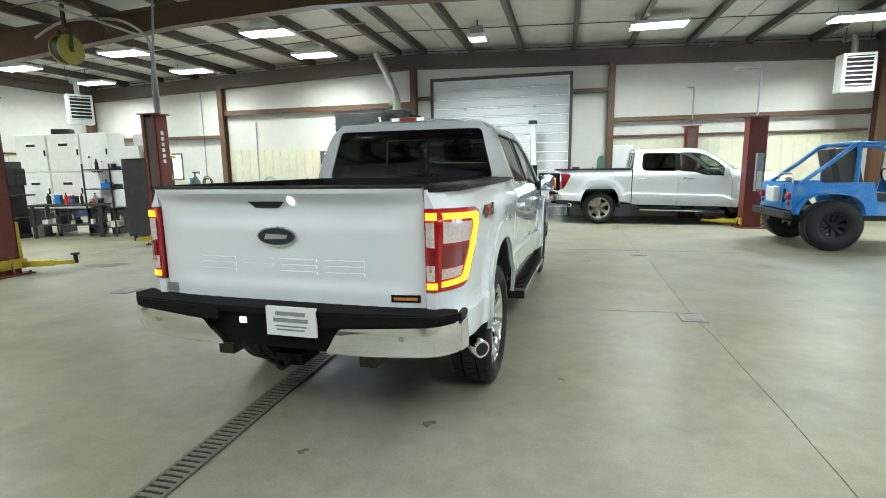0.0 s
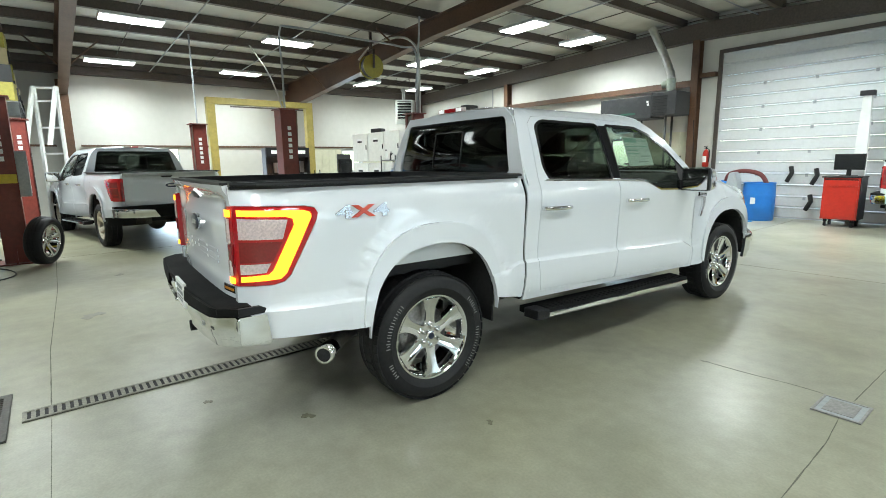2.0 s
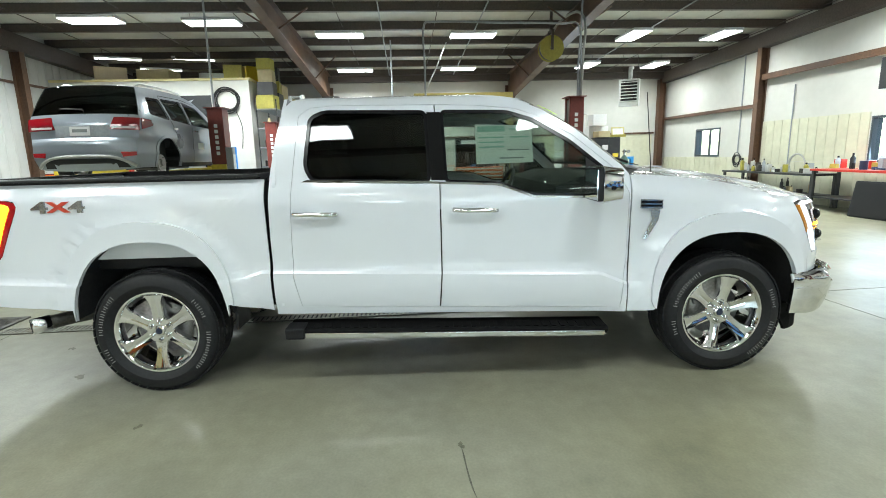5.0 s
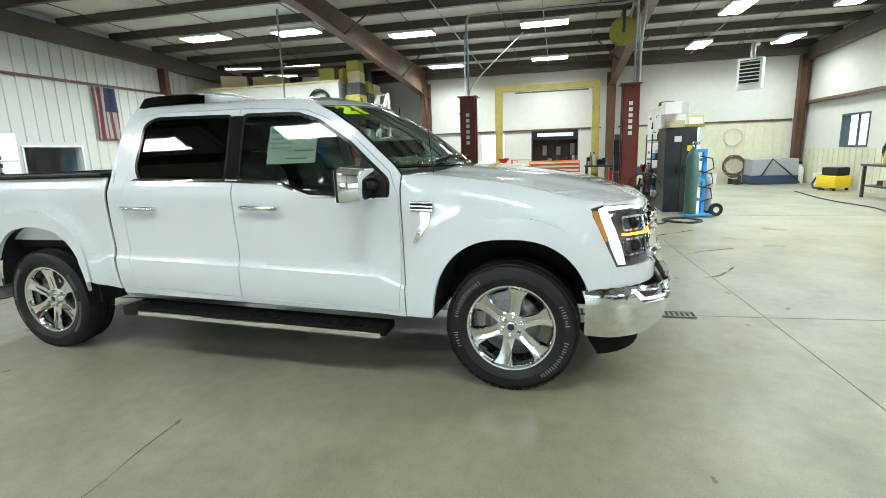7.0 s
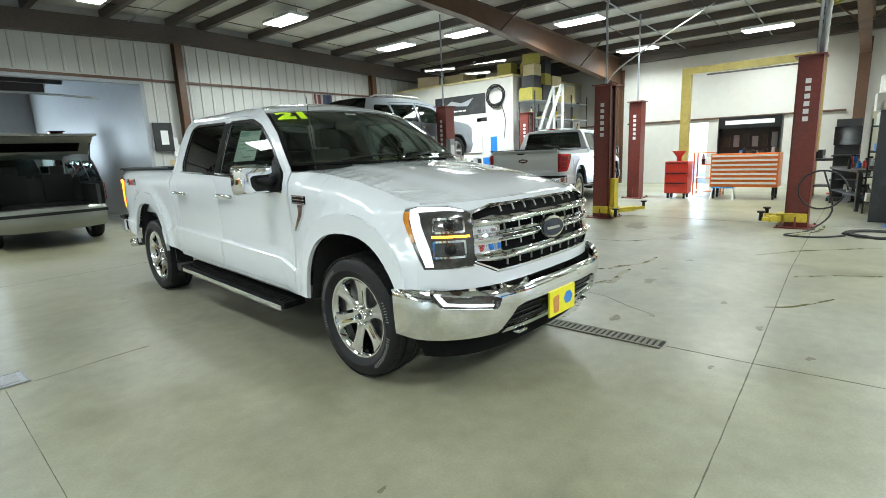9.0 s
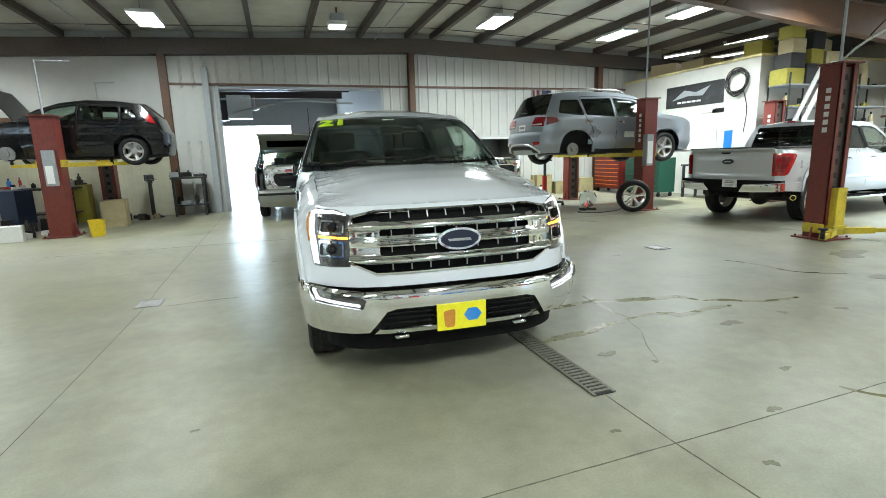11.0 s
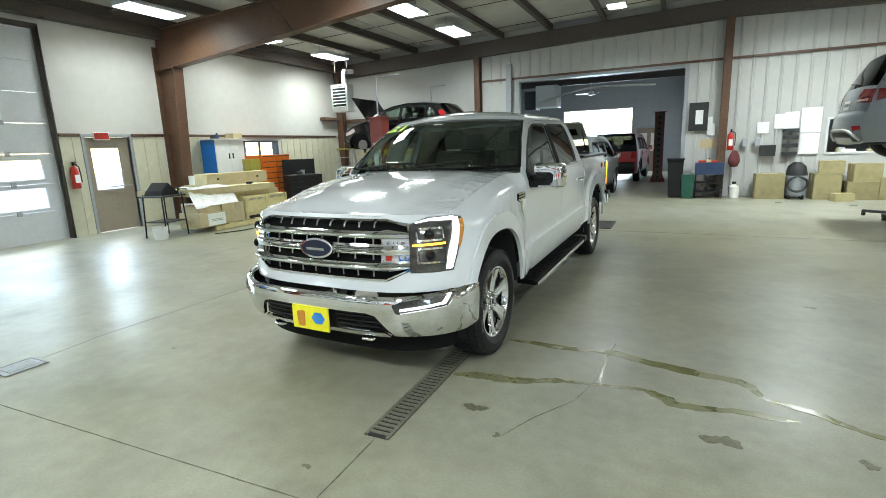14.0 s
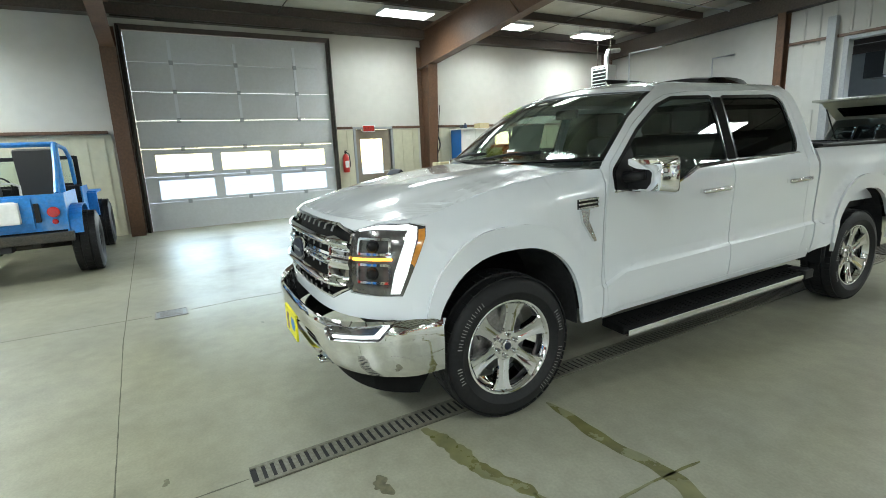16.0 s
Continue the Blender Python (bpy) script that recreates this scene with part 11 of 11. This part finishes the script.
for k, (x, z, w, d, h, m_) in enumerate(((-12.55, 2.93, 0.55, 0.5, 0.38, "olive"), (-13.2, 2.93, 0.6, 0.5, 0.5, "slate"), (-13.95, 2.93, 0.7, 0.5, 0.42, "olive"), (-14.8, 2.93, 0.7, 0.5, 0.55, "carton"), (-12.6, 3.32, 0.5, 0.45, 0.36, "slate"), (-13.25, 3.44, 0.5, 0.45, 0.35, "olive"), (-13.9, 3.36, 0.55, 0.45, 0.4, "carton"), (-12.65, 3.69, 0.45, 0.4, 0.34, "carton"), (-13.3, 3.80, 0.5, 0.4, 0.4, "slate"), (-12.6, 4.04, 0.4, 0.4, 0.3, "olive"))):
    carton(x, 1.0, z + 0.001, w, d, h, 5 * (k % 3) - 4, m_, "stored box stacked high on the shelving")
lad = thing("white_ladder", "white A-frame ladder leaning by the shelving", "ladder", pose(-12.9, 1.75, 0, 0, 0, 60))
for k in (-1, 1):
    bm = bmesh.new()
    prism(bm, [(-0.55, 2.0), (-0.46, 2.0), (0.06, 3.35), (-0.03, 3.35)], "x", k * 0.24 - 0.03, k * 0.24 + 0.03)
    part("rail", bm, M["cabinet_white"], lad)
    part("post", boxes(((k * 0.24 - 0.03, 0.0, 0), (k * 0.24 + 0.03, 0.07, 3.35))), M["cabinet_white"], lad)
for z in (0.6, 1.2, 1.8, 2.4, 3.0, 3.3):
    part("rung", boxes(((-0.21, 0.02, z), (0.21, 0.05, z + 0.04))), M["cabinet_white"], lad)
tool_chest(-10.9, -1.9, 90, 1.5, 0.6, 0.14, 1.15, "dark_green", "dark green roll cabinet with a crowded top", 6, 2, "slate")
tool_chest(-10.9, -3.6, 90, 1.3, 0.6, 0.14, 1.25, "dark_red", "dark red roll cabinet with many drawers", 8, 1, "orange")
clutter(-11.1, -10.75, -2.5, -1.3, 1.155, 9, 122, 0.3, ("black", "drum_blue", "red_enamel", "galvanised", "milk"))
clutter(-11.1, -10.75, -4.1, -3.1, 1.255, 7, 121, 0.3, ("black", "drum_blue", "red_enamel", "galvanised", "milk"))
bench(-11.5, -0.3, 90, 1.3, 0.6, 0.95, "slate", "dark bench with a blue crate beneath the office wall")
clutter(-11.7, -11.25, -0.85, 0.3, 0.955, 10, 131, 0.4, ("black", "drum_blue", "yellow", "galvanised", "red_enamel"))
solid("wall_board", "drum_blue", "blue panel standing on the bench", "panel", ((-0.02, -0.12, 0), (0.02, 0.12, 0.9)), m=pose(-11.75, 0.1, 0.955))
pg = solid("peg_board", "milk", "white pegboard sheet on the wall", "pegboard", ((-12.08, -3.4, 1.35), (-12.06, -0.6, 2.15)))
flag = thing("wall_flag", "faded striped flag hanging in folds with a dark blue corner", "flag", pose(-8.70, Y0 + 0.075, 2.13))


def cloth(x0, x1, z0, z1, off):
    """A strip of hanging cloth with soft folds."""
    b_ = bmesh.new()
    n, rows = 6, []
    for i in range(n + 1):
        x = x0 + (x1 - x0) * i / n
        rows.append([b_.verts.new((x + 0.02 * math.sin(3.1 * z + 9 * x), off + 0.030 * math.sin(19 * x + 0.8 * z) - 0.012 * math.cos(31 * x), z - 0.10 * abs(x) * (1 - (z - 0.0) / 1.34))) for z in (z0 + (z1 - z0) * k / 8 for k in range(9))])
    for p_, q_ in zip(rows, rows[1:]):
        for k in range(8):
            b_.faces.new((p_[k], q_[k], q_[k + 1], p_[k + 1]))
    thicken(b_, 0.004)
    return b_


for k in range(9):
    part("stripe", cloth(-0.36 + 0.08 * k, -0.36 + 0.08 * (k + 1), 0, 1.34, 0.0), M["flag_red" if k % 2 == 0 else "flag_white"], flag, smooth=60)
part("canton", cloth(-0.36, 0.04, 0.72, 1.34, 0.008), M["flag_blue"], flag, smooth=60)

# -- south wall --
nb = solid("notice_board", "slate", "black notice board with a white sheet", "notice board", ((-3.76, Y0 + 0.02, 1.75), (-3.30, Y0 + 0.09, 2.48)))
solid("board_sheet", "plate_white", "white sheet pinned on the notice board", "sheet", ((-3.64, Y0 + 0.091, 1.92), (-3.46, Y0 + 0.095, 2.28)), bevel=0)
solid("yellow_sheet", "tape", "yellowed sheet stuck on the wall", "sheet", ((-3.98, Y0 + 0.02, 1.28), (-3.62, Y0 + 0.03, 1.52)), bevel=0)
for x, z, w, h in ((-3.85, 1.62, 0.18, 0.3), (-3.8, 1.9, 0.14, 0.2), (-5.02, 1.62, 0.26, 0.28), (-5.36, 1.72, 0.22, 0.36), (-5.62, 1.70, 0.30, 0.42), (-6.02, 1.60, 0.42, 0.60), (-6.02, 1.08, 0.40, 0.5)):
    solid("wall_paper", "plate_white", "white printed sheet fixed to the wall", "sheet", ((x - w / 2, Y0 + 0.05, z), (x + w / 2, Y0 + 0.06, z + h)), bevel=0, group="sheets on the wall")
for z in (1.05, 1.25, 1.45, 1.62):
    solid("file_tray", "slate", "black wall tray with papers", "tray", ((-5.78, Y0 + 0.05, z), (-5.46, Y0 + 0.16, z + 0.09)), group="wall trays")
for x in (-4.64, -4.92):
    solid("dispenser", "galvanised", "small grey dispenser box on the wall", "dispenser", ((x - 0.06, Y0 + 0.04, 1.3), (x + 0.06, Y0 + 0.14, 1.5)), group="wall dispensers")
solid("wall_tray", "slate", "black letter tray on the wall", "tray", ((-5.32, Y0 + 0.04, 1.05), (-4.98, Y0 + 0.2, 1.32)))
bin_ = thing("wheeled_bin", "black wheeled bin beside the opening", "bin", pose(-3.05, Y0 + 0.42, 0))
bm = bmesh.new()
prism(bm, [(-0.15, 0.03), (0.15, 0.03), (0.20, 1.0), (-0.20, 1.0)], "y", -0.22, 0.22)
part("tub", bm, M["black"], bin_, bevel=0.015)
part("lid", boxes(((-0.22, -0.25, 1.0), (0.22, 0.25, 1.05))), M["black"], bin_, bevel=0.012)
bm = bmesh.new()
prism(bm, [(-0.13, 0.0), (0.13, 0.0), (0.16, 0.62), (-0.16, 0.62)], "y", -0.2, 0.2)
tagged(mesh_object("waste_bin", bm, M["dark_green"], 0.012), "dark green waste bin beside a cart", "bin").matrix_basis = pose(-3.36, Y0 + 0.5, 0)
ct = thing("utility_cart", "dark blue and black utility cart", "cart", pose(-3.85, Y0 + 0.45, 0))
part("body", boxes(((-0.33, -0.22, 0.62), (0.33, 0.22, 0.92))), M["navy"], ct, bevel=0.02)
part("shelf", boxes(((-0.33, -0.22, 0.16), (0.33, 0.22, 0.2)), ((-0.33, -0.22, 0.40), (0.33, 0.22, 0.43))), M["black"], ct)
for x in (-0.31, 0.29):
    for y in (-0.21, 0.19):
        part("post", boxes(((x, y, 0.1), (x + 0.02, y + 0.02, 0.62))), M["black"], ct)
        bm = bmesh.new()
        rod(bm, (x, y + 0.01, 0.05), (x + 0.03, y + 0.01, 0.05), 0.05, 10)
        part("castor", bm, M["black"], ct)
clutter(-4.1, -3.6, Y0 + 0.3, Y0 + 0.6, 0.925, 4, 141, 0.15)
clutter(-4.1, -3.6, Y0 + 0.3, Y0 + 0.6, 0.205, 4, 142, 0.2)
extinguisher(-4.30, Y0 + 0.16 + 0.15, 1.22, 180)
bm = bmesh.new()
lathe(bm, [(0, 0.0001), (0.02, 0.09), (0.15, 0.14), (0.30, 0.12), (0.42, 0.06), (0.44, 0.0001)], "z", 14)
tagged(mesh_object("red_bag", bm, M["flag_red"], smooth=60), "red cloth bag hung below the extinguisher", "bag").matrix_basis = Matrix.Translation((-4.42, Y0 + 0.22, 0.78)) @ Matrix.Diagonal((1, 0.6, 1, 1))
bottle(-4.45, Y0 + 0.4, 0, 0.12, 0.42, "milk", "clear plastic jug standing on the floor", "jug")
carton(-5.2, Y0 + 0.42, 0, 0.62, 0.5, 0.62, 0, "olive_carton")
vac = thing("shop_vacuum", "black and grey shop vacuum by the cartons", "vacuum", pose(-5.75, Y0 + 0.5, 0))
bm = bmesh.new()
lathe(bm, [(0.08, 0.0001), (0.08, 0.2), (0.5, 0.23), (0.56, 0.24), (0.60, 0.22), (0.78, 0.18), (0.86, 0.1), (0.88, 0.0001)], "z", 20)
part("tank", bm, M["galvanised"], vac, smooth=40)
bm = bmesh.new()
lathe(bm, [(0.58, 0.235), (0.80, 0.19), (0.90, 0.08), (0.90, 0.0001)], "z", 20)
part("motor_head", bm, M["black"], vac, smooth=40)
coil_pts = bmesh.new()
tube(coil_pts, [(0.2 * math.cos(t), 0.24 + 0.03 * math.sin(t * 3), 0.38 + 0.18 * math.sin(t)) for t in [2 * math.pi * i / 22 for i in range(22)]], 0.028, 8, True)
part("suction_hose", coil_pts, M["hose_black"], vac, smooth=50)
for a in range(4):
    bm = bmesh.new()
    rod(bm, (0.2 * math.cos(a * 1.57 + 0.78), 0.2 * math.sin(a * 1.57 + 0.78), 0.0), (0.2 * math.cos(a * 1.57 + 0.78), 0.2 * math.sin(a * 1.57 + 0.78), 0.1), 0.035, 10)
    part("castor", bm, M["black"], vac)
for x, w, d, h, z, t in ((-6.35, 0.55, 0.45, 0.62, 0, 4), (-6.45, 0.5, 0.4, 0.3, 0.62, -8), (-6.6, 0.4, 0.3, 0.18, 0, 12), (-7.05, 0.6, 0.45, 0.42, 0, 0), (-7.1, 0.55, 0.4, 0.42, 0.42, 5), (-7.75, 0.75, 0.45, 0.5, 0, -3), (-8.5, 0.6, 0.4, 0.66, 0, 3), (-9.3, 0.7, 0.5, 0.4, 0, -4), (-10.1, 0.6, 0.5, 0.5, 0, 6)):
    carton(x, Y0 + 0.42 if not (x == -6.6) else Y0 + 0.9, z, w, d, h, t, "olive_carton")
bottle(-8.2, Y0 + 0.95, 0, 0.09, 0.35, "milk", "clear plastic jug standing on the floor", "jug")
for x, y in ((-5.3, -3.3), (-6.6, -2.9)):
    solid("rag", "flag_white", "white rag lying on the floor", "rag", ((-0.05, -0.04, 0), (0.06, 0.05, 0.02)), bevel=0.008, m=pose(x, y, 0, 0, 0, 20))
clutter(-7.6, -6.5, Y0 - 0.15, Y0 - 0.05, 1.1, 5, 151, 0.2, ("milk", "carton", "plate_white"))
# jack under the raised wagon, loose wheel and lamp
jk = thing("transmission_jack", "red pillar jack on a dark castor base", "jack", pose(-6.75, -1.05, 0, 0, 0, 10))
bm = bmesh.new()
for a in range(4):
    t = a * math.pi / 2 + math.pi / 4
    box(bm, (-0.04, 0, 0.07), (0.04, 0.5, 0.12), Matrix.Rotation(t, 4, "Z"))
part("base", bm, M["slate"], jk, bevel=0.006)
for a in range(4):
    t = a * math.pi / 2 + math.pi / 4
    bm = bmesh.new()
    p = Matrix.Rotation(t, 4, "Z") @ Vector((0, 0.48, 0.04))
    rod(bm, p - Vector((0.02, 0, 0)), p + Vector((0.02, 0, 0)), 0.04, 10)
    part("castor", bm, M["black"], jk)
bm = bmesh.new()
rod(bm, (0, 0, 0.1), (0, 0, 0.80), 0.065, 14)
part("cylinder", bm, M["red_enamel"], jk, "red hydraulic cylinder", smooth=40)
bm = bmesh.new()
rod(bm, (0, 0, 0.80), (0, 0, 1.18), 0.035, 12)
box(bm, (-0.17, -0.1, 1.18), (0.17, 0.1, 1.22))
box(bm, (-0.2, -0.02, 1.21), (-0.12, 0.02, 1.28))
part("ram_head", bm, M["iron"], jk, smooth=40)
lw = thing("loose_wheel", "loose tyre on a chrome five-spoke rim leaning on the post", "wheel", Matrix.Translation((-7.62, 1.42, 0.385)) @ pose(0, 0, 0, 0, 12, 0) @ pose(0, 0, 0, 0, 0, 62), "")
part("tyre", tyre_mesh(0.37, 0.25, 0.225), M["rubber"], lw, smooth=35)
part("rim", spoked_rim(0.25, 0.225, 5, 0.24, 0.045), M["chrome"], lw, "chrome five-spoke rim", smooth=30)
wl = thing("drum_fan", "small round chrome work fan on the floor", "fan", pose(-7.15, 0.35, 0, 0, 0, 150))
bm = bmesh.new()
lathe(bm, [(-0.08, 0.05), (-0.09, 0.19), (0.06, 0.22), (0.07, 0.21), (-0.07, 0.17)], "y", 22, (0, 0, 0.26), True)
part("shroud", bm, M["chrome"], wl, smooth=40)
for k in range(5):
    bm = bmesh.new()
    tube(bm, [(r_ * 0.04 * math.cos(t), 0.06, 0.26 + r_ * 0.04 * math.sin(t)) for t in [2 * math.pi * i / 18 for i in range(18)] for r_ in [k + 1]], 0.003, 4, True)
    part("guard_ring", bm, M["galvanised"], wl)
part("foot", boxes(((-0.2, -0.12, 0), (0.2, -0.08, 0.03)), ((-0.2, 0.08, 0), (0.2, 0.12, 0.03)), ((-0.02, -0.12, 0.02), (0.02, 0.12, 0.08))), M["iron"], wl)
line("floor_cable", [(-7.1, 0.45, 0.01), (-6.6, 0.75, 0.01), (-6.9, 1.05, 0.01), (-7.5, 0.95, 0.01), (-8.0, 0.6, 0.01)], 0.009, "hose_black", "black cable lying on the floor", "cable")

# -- back room --
hb = thing("back_heater", "white heater box on a dark bracket", "heater", pose(1.0, -6.8, 0))
part("case", boxes(((-0.35, -0.35, 2.75), (0.35, 0.35, 3.45))), M["cabinet_white"], hb, bevel=0.02)
part("fan_cowl", boxes(((0.36, -0.3, 2.7), (0.75, 0.3, 3.3))), M["slate"], hb, bevel=0.02)
part("hanger", boxes(((-0.02, -0.02, 3.45), (0.02, 0.02, 4.6))), M["steel_dark"], hb)
dr = structure("door_4", boxes(((-2.25, -16.999, 0), (-1.10, -16.94, 2.14))), M["door_brown"], "brown double door with two bright panes", "door", bevel=0.006)
# opaque panes before solid wall; daylight is put into their pale colour
for x in (-1.94, -1.42):
    part("pane", boxes(((x - 0.17, -16.939, 1.0), (x + 0.17, -16.932, 1.9))), M["milk"], dr, "opaque milky pane, pale to stand in for daylight", bevel=0.002)
fan = thing("ceiling_fan", "white three-blade ceiling fan in the back room", "fan", pose(0.75, -14.0, 3.75))
bm = bmesh.new()
lathe(bm, [(-0.08, 0.0001), (-0.08, 0.10), (0.06, 0.13), (0.12, 0.03), (0.499, 0.015), (0.499, 0.0001)], "z", 16)
part("motor", bm, M["cabinet_white"], fan, smooth=40)
for k in range(3):
    bm = bmesh.new()
    box(bm, (0.12, -0.07, -0.01), (0.68, 0.07, 0.0), pose(0, 0, 0, 8, 0, 120 * k + 20))
    part("blade", bm, M["cabinet_white"], fan, bevel=0.004)
line("ceiling_pipe", [(-2.4, -5.4, 3.1), (-0.5, -5.9, 3.2), (1.2, -6.4, 2.9)], 0.03, "cabinet_white", "white pipe under the back room roof", "pipe")

# -- under the roof --
for x, y, watts in ((-1.65, -2.2, 105.0), (-1.95, 12.7, 250.0)):
    bl = thing("box_light", "small lit high-bay lamp under the roof", "ceiling light", pose(x, y, deck(x)), "high-bay lamps")
    part("case", boxes(((-0.16, -0.16, -0.34), (0.16, 0.16, -0.16))), M["galvanised"], bl, bevel=0.03)
    part("reflector", boxes(((-0.22, -0.22, -0.44), (0.22, 0.22, -0.345))), M["cabinet_white"], bl, bevel=0.02)
    part("diffuser", boxes(((-0.19, -0.19, -0.462), (0.19, 0.19, -0.442))), M["lamp_panel"], bl, "glowing white lens")
    part("stem", boxes(((-0.02, -0.02, -0.16), (0.02, 0.02, 0.0))), M["steel_dark"], bl)
    lamp = bpy.data.lights.new("high_bay_light", "AREA")
    lamp.shape, lamp.size, lamp.energy, lamp.color, lamp.spread = "SQUARE", 0.38, watts, LAMP_COLOUR, radians(150)
    new("high_bay_light", lamp).matrix_world = pose(x, y, deck(x) - 0.47)
for y in (4.5, 6.9, 11.6):
    line("roof_conduit", [(-16.5, y, deck(-16.5) - 0.24), (-10.5, y, deck(-10.5) - 0.24), (RIDGE_X, y, deck(RIDGE_X) - 0.24)], 0.016, "galvanised", "thin grey conduit under the purlins", "conduit")
for x in (-3.0, 3.9):
    line("roof_conduit", [(x, -4.4, deck(x) - 0.26), (x, 2.0, deck(x) - 0.26), (x, 9.3, deck(x) - 0.26), (x, 15.2, deck(x) - 0.26)], 0.016, "galvanised", "thin grey conduit under the purlins", "conduit")

# a low bench and parts stacked in front of the white cabinets
bench(-11.1, 9.35, 18, 1.6, 0.6, 0.78, "iron", "low oily bench heaped with parts before white cabinets")
clutter(-11.7, -10.5, 9.15, 9.55, 0.785, 16, 301, 0.30, ("black", "drum_blue", "milk", "iron", "red_enamel", "galvanised"))
clutter(-11.7, -10.5, 9.15, 9.5, 0.31, 9, 302, 0.35, ("black", "iron", "slate", "milk"))
clutter(-12.9, -11.6, 9.1, 9.5, 0.0, 12, 303, 0.45, ("black", "iron", "slate", "red_enamel", "drum_blue", "galvanised"))

# ---- pieces of the floor drain ----
bar = boxes(((-DRAIN_W / 2 + 0.02, 0, -0.01), (DRAIN_W / 2 - 0.02, 0.023, 0.010)))
first = part("drain_bar", bar, M["grate"], DRAIN)
for k in range(1, int(DRAIN_L / 0.042)):
    if k < 300:
        b = new("drain_bar", first.data)
        b.parent, b.location = DRAIN, (0, 0.042 * k, 0)
